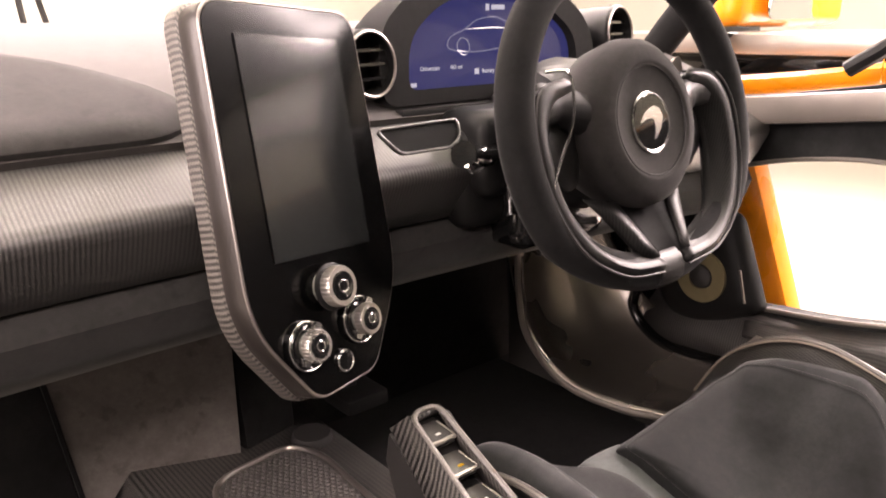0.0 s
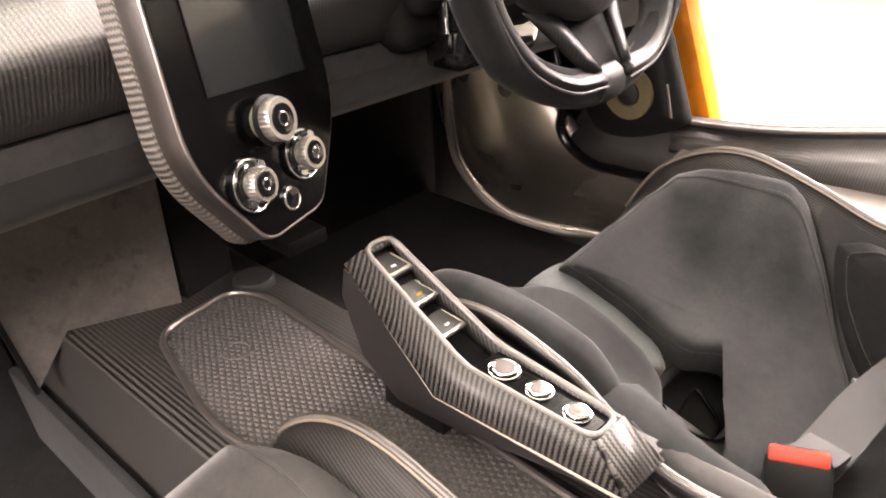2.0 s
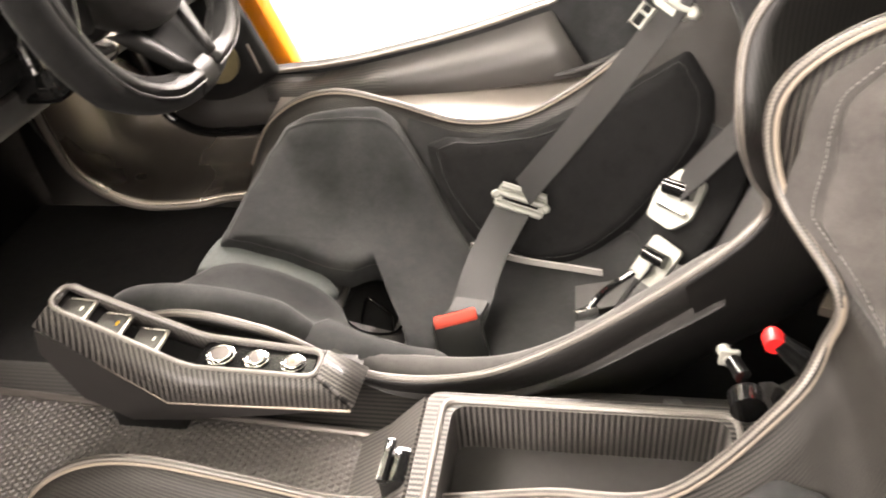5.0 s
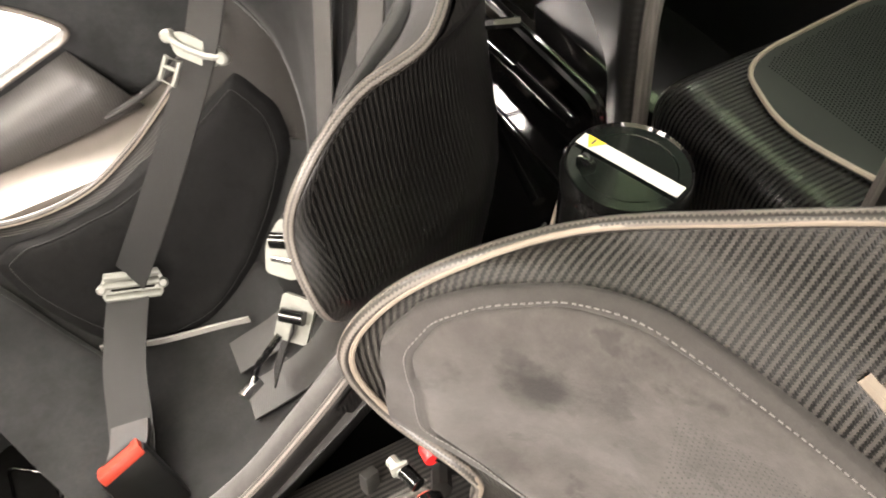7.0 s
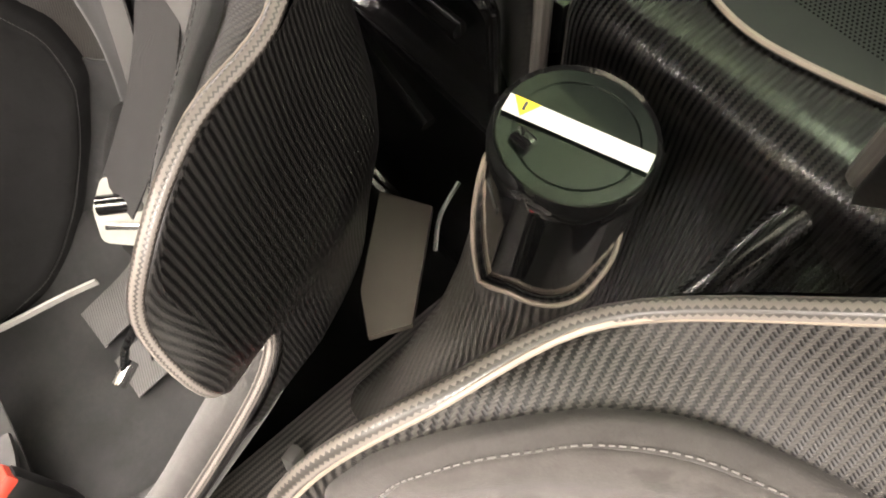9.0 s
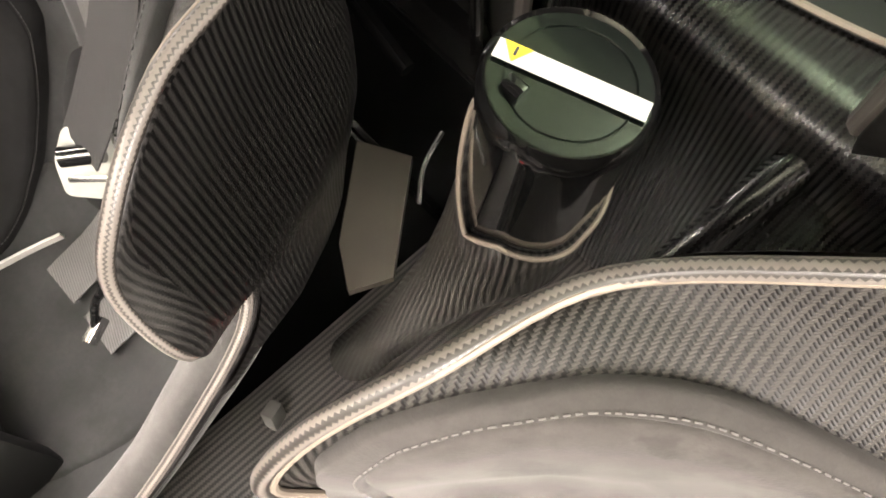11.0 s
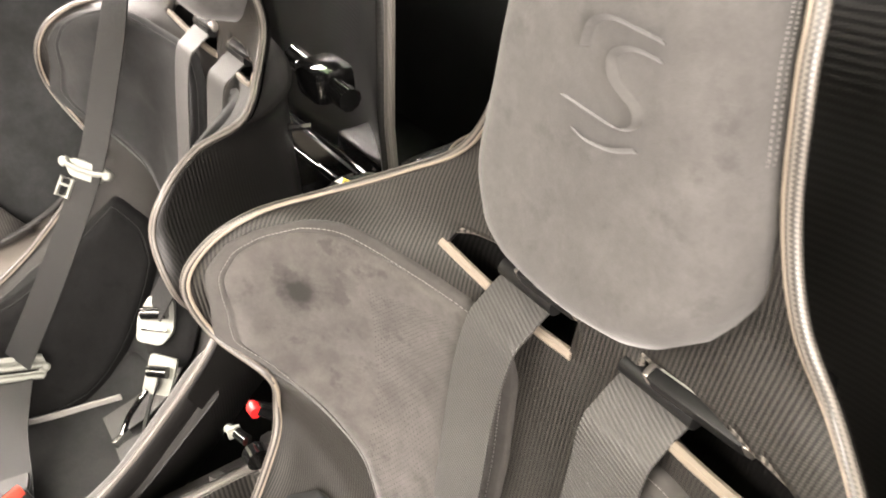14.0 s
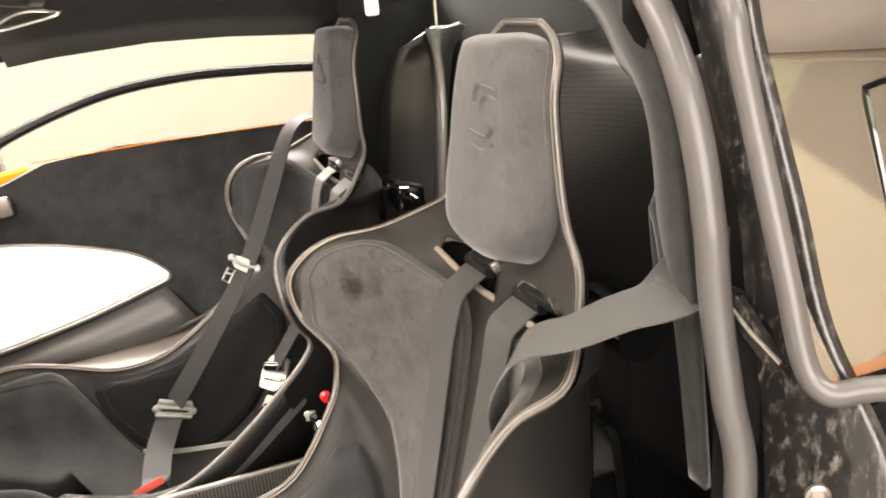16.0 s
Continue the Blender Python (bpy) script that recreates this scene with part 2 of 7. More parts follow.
GLASS_BLACK = plain("black_glass", (0.002, 0.002, 0.002), 0.16, 0, 0.2, 50, 0, 0, 0.22)
BLACK_SATIN = plain("black_satin", (0.01, 0.01, 0.01), 0.45, 0, 0.2, 80, 0, 0.1, 0.25)
UNDERSHELL = plain("dark_undershell", (0.02, 0.0185, 0.018), 0.5, 0.0, 0.15, 60, 0.0, 0.1, 0.4)
BLACK_RUBBER = plain("black_rubber", (0.028, 0.026, 0.025), 0.6, 0, 0.2, 120)
MAT_RUBBER = plain("taupe_rubber", (0.075, 0.069, 0.065), 0.42, 0, 0.15, 120)
CHROME = plain("bright_chrome", (0.85, 0.84, 0.82), 0.2, 1.0, 0.08, 90, 0, 0.05)
ALLOY = plain("cast_alloy", (0.25, 0.255, 0.23), 0.45, 0.3, 0.2, 90)
DARK_ALLOY = plain("dark_alloy", (0.13, 0.125, 0.12), 0.5, 0.4, 0.2, 90)
TITAN = plain("satin_titanium", (0.33, 0.3, 0.28), 0.3, 0.85, 0.12, 50)
ORANGE = plain("orange_paint", (0.95, 0.3, 0.004), 0.28, 0, 0.05, 20, 0.5, 0)
RED = plain("red_plastic", (0.62, 0.07, 0.04), 0.42, 0, 0.1, 80)
RED_BRIGHT = plain("bright_red_plastic", (0.8, 0.02, 0.02), 0.35, 0, 0.1, 80)
LABEL = plain("label_white", (0.6, 0.585, 0.575), 0.5, 0, 0.04, 60)
LABEL_GREY = plain("pale_strip", (0.4, 0.39, 0.37), 0.5, 0, 0.1, 60)
YELLOW = plain("label_yellow", (0.85, 0.6, 0.02), 0.45, 0, 0.05, 60)
INK = plain("label_ink", (0.03, 0.03, 0.03), 0.5, 0, 0.1, 60)
SCREEN = plain("screen_glass", (0.009, 0.01, 0.01), 0.17, 0, 0.1, 30, 0.3, 0, 0.6)
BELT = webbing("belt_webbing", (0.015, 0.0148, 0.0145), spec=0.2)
# same belt webbing, paler: light on the lap strap put into the colour
BELT_LAP_LIT = webbing("lap_webbing_lit", (0.04, 0.0398, 0.0392), 0.0016, spec=0.3)
# passenger sash: belt webbing made paler for the light falling on it
BELT_SASH_LIT = webbing("sash_webbing_lit", (0.092, 0.09, 0.087), 0.0013)
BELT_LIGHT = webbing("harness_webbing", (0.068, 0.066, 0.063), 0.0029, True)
INLAY = plain("panel_black", (0.003, 0.003, 0.003), 0.14, 0, 0.2, 60, 0.0, 0, 0.3)
BUTTON = plain("button_cap", (0.1, 0.088, 0.083), 0.3, 0.2, 0.1, 60, 0.3, 0)
SWITCH = plain("switch_black", (0.11, 0.107, 0.104), 0.24, 0.6, 0.15, 60, 0.2, 0, 0.4)
LID = plain("smoked_lid", (0.004, 0.0058, 0.0046), 0.14, 0.0, 0.1, 30, 0.35, 0, 0.4)
THREAD_DARK = plain("dark_thread", (0.07, 0.07, 0.07), 0.8, 0, 0.1, 80)
THREAD = plain("pale_thread", (0.18, 0.172, 0.165), 0.8, 0, 0.1, 80)
BRASS = plain("speaker_cone", (0.2, 0.165, 0.085), 0.6, 0, 0.15, 90)
GRILLE = plain("grille_mesh", (0.015, 0.0175, 0.0152), 0.5, 0.0, 0.1, 60, 0.0, 0.05, 0.3)
TAN = plain("satin_tan", (0.045, 0.038, 0.03), 0.5, 0.2, 0.2, 30)
SEAL = plain("pillar_seal", (0.08, 0.076, 0.073), 0.42, 0.1, 0.15, 30, 0.15)
FORGED = forged("forged_composite")
GLASS = clear_glass("window_glass", (0.97, 0.97, 0.94))
GREEN_GLASS = clear_glass("green_glass", (0.3, 0.4, 0.29))
# tan of the reflected showroom is put into this glass colour
QGLASS = plain("quarter_glass", (0.47, 0.4, 0.32), 0.06, 0.75, 0.06, 6, 0.6, 0)
MIRROR = plain("mirror_glass", (0.75, 0.85, 0.87), 0.03, 1.0, 0.03, 5, 0, 0)
FLOOR_MAT = plain("showroom_floor", (0.58, 0.55, 0.5), 0.35, 0, 0.06, 3)
WALL_MAT = plain("showroom_wall", (0.8, 0.77, 0.7), 0.8, 0, 0.04, 4)
WALL_GREY = plain("showroom_wall_grey", (0.42, 0.4, 0.38), 0.8, 0, 0.06, 4)
CEIL_MAT = plain("showroom_ceiling", (0.72, 0.77, 0.68), 0.85, 0, 0.04, 4)
LCD = glow("cluster_blue", (0.035, 0.04, 0.16), 1.0)
LCD_WHITE = glow("cluster_white", (0.8, 0.82, 0.9), 0.9)
LCD_GREY = glow("cluster_grey", (0.25, 0.27, 0.42), 0.8)
AMBER = glow("amber_mark", (1.0, 0.55, 0.02), 0.9)


# ---- building helpers ----
def box_uv(bm):
    if bm.loops.layers.uv:
        return
    lay = bm.loops.layers.uv.new("uv")
    for f in bm.faces:
        n = [abs(c) for c in f.normal]
        i = n.index(max(n))
        a, b = [(1, 2), (0, 2), (0, 1)][i]
        for lp in f.loops:
            lp[lay].uv = (lp.vert.co[a], lp.vert.co[b])


def mesh_of(name, bm, mat, smooth=True, angle=40):
    bm.normal_update()
    box_uv(bm)
    me = bpy.data.meshes.new(name)
    bm.to_mesh(me)
    bm.free()
    me.materials.append(mat)
    if smooth:
        me.polygons.foreach_set("use_smooth", [True] * len(me.polygons))
        me.set_sharp_from_angle(angle=radians(angle))
    return me


def part(name, bm, mat, parent=None, label="", smooth=True, angle=40):
    ob = new(name, mesh_of(name, bm, mat, smooth, angle))
    if parent:
        ob.parent = parent
    if label:
        ob["label"] = label
    return ob


def thing(name, label, category, group="", kind="", at=None):
    ob = new(name)
    ob.empty_display_size = 0.05
    if at is not None:
        ob.matrix_world = at
    return tagged(ob, label, category, group, kind)


def catmull(pts, n, closed=False):
    pts = [Vector(p) for p in pts]
    m, out = len(pts), []
    last = m if closed else m - 1
    for i in range(last):
        p1, p2 = pts[i], pts[(i + 1) % m]
        p0 = pts[(i - 1) % m] if closed or i else p1 * 2 - p2
        p3 = pts[(i + 2) % m] if closed or i + 2 < m else p2 * 2 - p1
        for k in range(n):
            t = k / n
            out.append(0.5 * ((2 * p1) + (p2 - p0) * t + (2 * p0 - 5 * p1 + 4 * p2 - p3) * t * t + (3 * p1 - p0 - 3 * p2 + p3) * t ** 3))
    if not closed:
        out.append(pts[-1])
    return out


def tube(bm, pts, r, sides=10, closed=False, flat=1.0, up=None):
    """A swept round (or flattened) section along pts; r a number or one per point."""
    pts = [Vector(p) for p in pts]
    n = len(pts)
    rings, ref = [], Vector(up) if up else None
    for i, p in enumerate(pts):
        a = pts[(i - 1) % n] if closed or i else p
        b = pts[(i + 1) % n] if closed or i < n - 1 else p
        t = (b - a).normalized()
        if ref is None:
            ref = t.orthogonal()
        side = (ref - t * ref.dot(t)).normalized()
        if up is None:
            ref = side
        other = t.cross(side)
        rr = r[i] if isinstance(r, (list, tuple)) else r
        rings.append([bm.verts.new(p + side * rr * math.cos(2 * math.pi * k / sides) + other * rr * flat * math.sin(2 * math.pi * k / sides)) for k in range(sides)])
    for i in range(n if closed else n - 1):
        a, b = rings[i], rings[(i + 1) % n]
        for k in range(sides):
            bm.faces.new((a[k], a[(k + 1) % sides], b[(k + 1) % sides], b[k]))
    if not closed:
        bm.faces.new(rings[0][::-1])
        bm.faces.new(rings[-1])
    return bm


def tube_uv(pts, r, sides=10):
    """A round section along pts whose weave runs along and round it."""
    bm = tube(bmesh.new(), pts, r, sides)
    bm.verts.index_update()
    lay = bm.loops.layers.uv.new("uv")
    run = [0.0]
    for a, b in zip(pts, pts[1:]):
        run.append(run[-1] + (Vector(b) - Vector(a)).length)
    for f in bm.faces:
        ks = [lp.vert.index for lp in f.loops]
        wrap = max(k % sides for k in ks) == sides - 1 and min(k % sides for k in ks) == 0
        for lp, k in zip(f.loops, ks):
            a = k % sides + (sides if wrap and k % sides == 0 else 0)
            lp[lay].uv = (a * 2 * math.pi * r / sides, run[k // sides])
    return bm


def slab(bm, c, s, bevel=0.0, m=None, seg=2):
    r = bmesh.ops.create_cube(bm, size=1.0)
    vs = r["verts"]
    for v in vs:
        v.co = Vector((v.co.x * s[0], v.co.y * s[1], v.co.z * s[2]))
    if bevel:
        es = list({e for v in vs for e in v.link_edges})
        q = bmesh.ops.bevel(bm, geom=es, offset=bevel, segments=seg, affect="EDGES", profile=0.6)
        vs = list({v for f in q["faces"] for v in f.verts} | {v for v in vs if v.is_valid})
    mm = Matrix.Translation(c) @ (m if m else Matrix())
    for v in vs:
        v.co = mm @ v.co
    return bm


def disc_stack(bm, prof, m, n=28):
    """A turned form: prof of (radius, height) along local z."""
    rings = []
    for r, h in prof:
        rings.append([bm.verts.new(m @ Vector((r * math.cos(2 * math.pi * k / n), r * math.sin(2 * math.pi * k / n), h))) for k in range(n)])
    for a, b in zip(rings, rings[1:]):
        for k in range(n):
            bm.faces.new((a[k], a[(k + 1) % n], b[(k + 1) % n], b[k]))
    bm.faces.new(rings[0][::-1])
    bm.faces.new(rings[-1])
    return bm


def round_poly(pts, r, seg=5):
    """A polygon with rounded corners (2D)."""
    out, n = [], len(pts)
    rs = r if isinstance(r, (list, tuple)) else [r] * n
    for i in range(n):
        p, a, b = (Vector(pts[j % n]) for j in (i, i - 1, i + 1))
        da, db = (a - p), (b - p)
        k = min(rs[i], da.length * 0.48, db.length * 0.48)
        s, e = p + da.normalized() * k, p + db.normalized() * k
        for j in range(seg + 1):
            t = j / seg
            out.append(s * (1 - t) ** 2 + p * 2 * t * (1 - t) + e * t * t)
    return out


def plate(bm, outline, depth, m, holes=(), bevel=0.0):
    """A flat piece: outline in local xy, from z = 0 down to -depth, with holes through it."""
    loops = [[Vector((p[0], p[1], 0)) for p in lp] for lp in (outline, *holes)]
    edges = []
    top = []
    for lp in loops:
        vs = [bm.verts.new(m @ p) for p in lp]
        top.append(vs)
        edges += [bm.edges.new((vs[i], vs[(i + 1) % len(vs)])) for i in range(len(vs))]
    r = bmesh.ops.triangle_fill(bm, use_beauty=True, edges=edges, normal=(m.to_3x3() @ Vector((0, 0, 1))))
    faces = [g for g in r["geom"] if isinstance(g, bmesh.types.BMFace)]
    nrm = m.to_3x3() @ Vector((0, 0, 1))
    for f in faces:
        f.normal_update()
        if f.normal.dot(nrm) < 0:
            f.normal_flip()
    down = nrm * -depth
    for vs, lp in zip(top, loops):
        low = [bm.verts.new(v.co + down) for v in vs]
        k = len(vs)
        area = sum(lp[i].x * lp[(i + 1) % k].y - lp[(i + 1) % k].x * lp[i].y for i in range(k))
        for i in range(k):
            q = (vs[i], low[i], low[(i + 1) % k], vs[(i + 1) % k])
            bm.faces.new(q if (area > 0) == (lp is loops[0]) else q[::-1])
        edges = low
    bmesh.ops.recalc_face_normals(bm, faces=bm.faces)
    return bm


def pillow(bm, outline, thick, m, rings=5, power=3.0, base=0.0):
    """A padded piece on a flat base: rounded at its edge, outline in local xy, star-shaped round its centre."""
    pts = [Vector((p[0], p[1], 0)) for p in outline]
    c = sum(pts, Vector()) / len(pts)
    prev = [bm.verts.new(m @ Vector((p.x, p.y, base))) for p in pts]
    bm.faces.new(prev[::-1])
    n = len(pts)
    for k in range(rings):
        s = 1 - (k / (rings - 0.2)) ** 1.6
        s = max(s, 0.12)
        f = (1 - s ** (power * 2)) ** (1 / 2.2) if k else 0.35
        s2 = s if k else 1.0
        ring = [bm.verts.new(m @ ((p - c) * s2 + c + Vector((0, 0, base + thick * f)))) for p in pts]
        for i in range(n):
            bm.faces.new((prev[i], prev[(i + 1) % n], ring[(i + 1) % n], ring[i]))
        prev = ring
    bm.faces.new(prev)
    return bm


def ribbon(bm, pts, sides, width, thick=0.0016, n=6):
    """A band along pts; sides: the way across it at each point."""
    P = catmull(pts, n)
    A = catmull(sides, n)
    lay = bm.loops.layers.uv.new("uv")
    rings, run, dist = [], 0.0, []
    for i, (p, a) in enumerate(zip(P, A)):
        t = (P[min(i + 1, len(P) - 1)] - P[max(i - 1, 0)]).normalized()
        a = (a - t * a.dot(t)).normalized()
        nn = a.cross(t)
        run += (p - P[i - 1]).length if i else 0
        dist.append(run)
        rings.append([bm.verts.new(p + a * sx * width / 2 + nn * sz * thick / 2) for sx, sz in ((-1, 1), (-0.34, 1), (0.34, 1), (1, 1), (1, -1), (-1, -1))])
    cols = (0, width * 0.33, width * 0.67, width, width, 0)
    for i in range(len(rings) - 1):
        a, b = rings[i], rings[i + 1]
        for k in range(6):
            k2 = (k + 1) % 6
            f = bm.faces.new((a[k], a[k2], b[k2], b[k]))
            for lp, uv in zip(f.loops, ((cols[k], dist[i]), (cols[k2], dist[i]), (cols[k2], dist[i + 1]), (cols[k], dist[i + 1]))):
                lp[lay].uv = uv
    bm.faces.new(rings[0])
    bm.faces.new(rings[-1][::-1])
    bmesh.ops.recalc_face_normals(bm, faces=bm.faces)
    return bm


def profile_sheet(bm, prof, x0, x1, thick, nx=12, bow=None):
    """A bent sheet: prof of (y, z) drawn along x, with its thickness below; bow(x) moves it."""
    def ring(x, off):
        dy, dz = bow(x) if bow else (0, 0)
        out = []
        for i, (y, z) in enumerate(prof):
            a, b = prof[max(i - 1, 0)], prof[min(i + 1, len(prof) - 1)]
            t = Vector((b[0] - a[0], b[1] - a[1])).normalized()
            out.append(bm.verts.new((x, y + dy + t.y * off, z + dz - t.x * off)))
        return out
    xs = [x0 + (x1 - x0) * i / nx for i in range(nx + 1)]
    A, B = [ring(x, 0) for x in xs], [ring(x, thick) for x in xs]
    m = len(prof)
    for i in range(nx):
        for j in range(m - 1):
            bm.faces.new((A[i][j], A[i + 1][j], A[i + 1][j + 1], A[i][j + 1]))
            bm.faces.new((B[i][j], B[i][j + 1], B[i + 1][j + 1], B[i + 1][j]))
        for j in (0, m - 1):
            bm.faces.new((A[i][j], B[i][j], B[i + 1][j], A[i + 1][j]))
    for R1, R2 in ((A[0], B[0]), (A[-1], B[-1])):
        for j in range(m - 1):
            bm.faces.new((R1[j], R1[j + 1], R2[j + 1], R2[j]))
    bmesh.ops.recalc_face_normals(bm, faces=bm.faces)
    return bm


def inside(p, poly):
    c, j = False, len(poly) - 1
    for i in range(len(poly)):
        a, b = poly[i], poly[j]
        if (a[1] > p[1]) != (b[1] > p[1]) and p[0] < (b[0] - a[0]) * (p[1] - a[1]) / (b[1] - a[1]) + a[0]:
            c = not c
        j = i
    return c


def bm_new():
    return bmesh.new()


def axes(o, right, up):
    """A pose at o with local x to the right, y up the face and z out of it."""
    a = Vector(right).normalized()
    u = Vector(up)
    u = (u - a * u.dot(a)).normalized()
    n = a.cross(u)
    return Matrix(((a.x, u.x, n.x, o[0]), (a.y, u.y, n.y, o[1]), (a.z, u.z, n.z, o[2]), (0, 0, 0, 1)))


def facing(o, n, up):
    """A pose at o whose local z is n and whose local y is near up."""
    n = Vector(n).normalized()
    a = Vector(up).cross(n).normalized()
    return axes(o, a, n.cross(a))


# ---- showroom ----
def room():
    z0 = -0.28
    part("ground", slab(bm_new(), (0, 0, z0 - 0.05), (16, 16, 0.1)), FLOOR_MAT)
    tagged(bpy.data.objects["ground"], "pale polished showroom floor", "floor", kind="structure")
    for nm, c, s in (("wall_north", (0, 7.0, 1.4), (14.2, 0.2, 3.4)), ("wall_south", (0, -7.0, 1.4), (14.2, 0.2, 3.4)), ("wall_east", (7.0, 0, 1.4), (0.2, 13.8, 3.4))):
        tagged(part(nm, slab(bm_new(), c, s), WALL_MAT), "plain cream painted showroom wall", "wall", kind="structure")
    # unseen west wall, made grey so it bounces less light into the cabin
    tagged(part("wall_west", slab(bm_new(), (-7.0, 0, 1.4), (0.2, 13.8, 3.4)), WALL_GREY), "plain unseen showroom wall, greyed to cut bounced light", "wall", kind="structure")
    tagged(part("ceiling", slab(bm_new(), (0, 0, 3.15), (14.2, 14.2, 0.1)), CEIL_MAT), "pale showroom ceiling with recessed lighting", "ceiling", kind="structure")


room()


def display_stand():
    s = thing("display_stand", "dark metal tripod stand on the showroom floor", "stand", at=None)
    top = Vector((0.47, 4.0, 1.5))
    for dx, dy in ((0.15, 0.0), (0.42, 0.25), (-0.1, 0.35)):
        part("leg", tube(bm_new(), [top, Vector((top.x + dx, top.y + dy, -0.28))], 0.014, 8), BLACK_SATIN, s)
    part("head", slab(bm_new(), top, (0.07, 0.05, 0.09), 0.01), BLACK_SATIN, s)
    return s


display_stand()

# ---- car body ----
car = thing("car", "orange two-seat supercar with its passenger door open", "car")


def yz(x, flip=1):
    """Local x runs along +y, local y up, out of the face towards -x (flip 1) or +x (-1)."""
    return axes((x, 0, 0), (0, -1, 0), (0, 0, 1)) if flip == 1 else axes((x, 0, 0), (0, 1, 0), (0, 0, 1))


def ny(pts):
    return [(-y, z) for y, z in pts]


# cabin floor, tunnel and footwells
part("floor_pan", slab(bm_new(), (0, 0.665, 0.03), (1.36, 1.01, 0.03), 0.004), CARPET, car)
part("rear_floor", slab(bm_new(), (0, -0.185, 0.03), (1.36, 0.686, 0.03), 0.004), BLACK_MATTE, car)
bm = bm_new()
profile_sheet(bm, [(1.12, 0.05), (1.13, 0.3), (1.12, 0.46), (0.98, 0.66)], -0.7, 0.7, 0.02, 4)
part("footwell_wall", bm, CARPET, car)
bm = bm_new()
tun = [(-0.145, 0.05), (-0.135, 0.2), (-0.127, 0.232), (-0.112, 0.24), (0.085, 0.24), (0.1, 0.232), (0.106, 0.2), (0.112, 0.05)]
rows = []
for y in (1.0, 0.86, 0.7, 0.5, 0.3, 0.1, -0.1, -0.3):
    rows.append([bm.verts.new((x, y, z)) for x, z in tun])
for a, b in zip(rows, rows[1:]):
    for k in range(len(tun) - 1):
        bm.faces.new((a[k], b[k], b[k + 1], a[k + 1]))
part("tunnel", bm, CARBON_TUNNEL, car, "satin carbon centre tunnel")
# centre stack below the dash
mk = axes((-0.067, 0.851, 0.24), (0.927, -0.375, 0), (0, 0, 1))
part("knee_panel", plate(bm_new(), [(0.058, 0.0), (0.06, 0.23), (-0.16, 0.23), (-0.129, 0.124), (-0.103, -0.064), (-0.058, 0.0)], 0.012, mk), SUEDE_KNEE, car, "dark suede-covered knee panel")
part("panel_bead", tube(bm_new(), [mk @ Vector(p) for p in ((-0.16, 0.2, 0.002), (-0.129, 0.124, 0.002), (-0.103, -0.064, 0.002))], 0.003, 6), BLACK_SATIN, car)
part("stack_panel", plate(bm_new(), [(-0.035, 0.0), (0.035, 0.0), (0.04, 0.2), (-0.035, 0.2)], 0.02, axes((0.03, 0.838, 0.24), (0.97, 0.22, 0), (0, 0.1, 1))), SUEDE_BLACK, car)
bm = bm_new()
slab(bm, (0.135, 0.845, 0.335), (0.025, 0.03, 0.15), 0.004)
slab(bm, (0.14, 0.825, 0.262), (0.06, 0.06, 0.02), 0.006)
part("foot_bracket", bm, BLACK_SATIN, car)
bm = bm_new()
disc_stack(bm, [(0.024, 0), (0.0235, 0.006), (0.021, 0.009), (0.004, 0.0095)], pose(0.062, 0.8, 0.241))
part("floor_cap", bm, BLACK_RUBBER, car)
# passenger footwell side, with its suede trim
bm = bm_new()
slab(bm, (-0.152, 0.62, 0.1), (0.012, 0.9, 0.09), 0.004)
part("footwell_trim", bm, SUEDE_DARK, car)
bm = bm_new()
slab(bm, (-0.3, 1.04, 0.22), (0.3, 0.012, 0.4), 0.004, Euler((radians(-20), 0, 0)).to_matrix().to_4x4())
part("footwell_panel", bm, SUEDE_TRIM, car)

part("hinge_pillar", slab(bm_new(), (-0.73, 1.24, 0.3), (0.05, 0.4, 0.75), 0.02, None, 3), CARBON, car)
bm = bm_new()
tube(bm, catmull([(-0.72, 0.9, 0.6), (-0.7, 0.76, 0.76), (-0.62, 0.58, 0.91), (-0.42, 0.42, 1.03), (-0.1, 0.37, 1.07)], 5), 0.025, 10)
part("screen_pillar", bm, SUEDE_BLACK, car)
for c, s_ in (((0.77, 0.35, 0.1), (0.02, 1.5, 0.3)), ((0.745, 1.02, 0.25), (0.03, 0.3, 0.62)), ((0.778, 0.86, 0.36), (0.012, 0.24, 0.4)), ((0, 1.16, 0.25), (1.5, 0.02, 0.6))):
    part("outer_skin", slab(bm_new(), c, s_, 0.004), BLACK_MATTE, car)
# driver's side sill and wheel arch: a smooth satin bowl
bm = bm_new()
bowl = [((0.462, 0.88, 0.45), (0.69, 0.92, 0.47)), ((0.465, 0.87, 0.384), (0.7, 0.905, 0.42)), ((0.471, 0.87, 0.302), (0.705, 0.885, 0.36)), ((0.483, 0.86, 0.227), (0.71, 0.855, 0.31)), ((0.503, 0.8, 0.165), (0.715, 0.8, 0.25)),
        ((0.54, 0.72, 0.141), (0.72, 0.72, 0.225)), ((0.575, 0.65, 0.136), (0.722, 0.64, 0.215)), ((0.6, 0.45, 0.13), (0.725, 0.45, 0.225)), ((0.6, 0.1, 0.13), (0.73, 0.1, 0.24)), ((0.6, -0.2, 0.13), (0.73, -0.2, 0.27))]
lows, highs = catmull([b[0] for b in bowl], 4), catmull([b[1] for b in bowl], 4)
rows = []
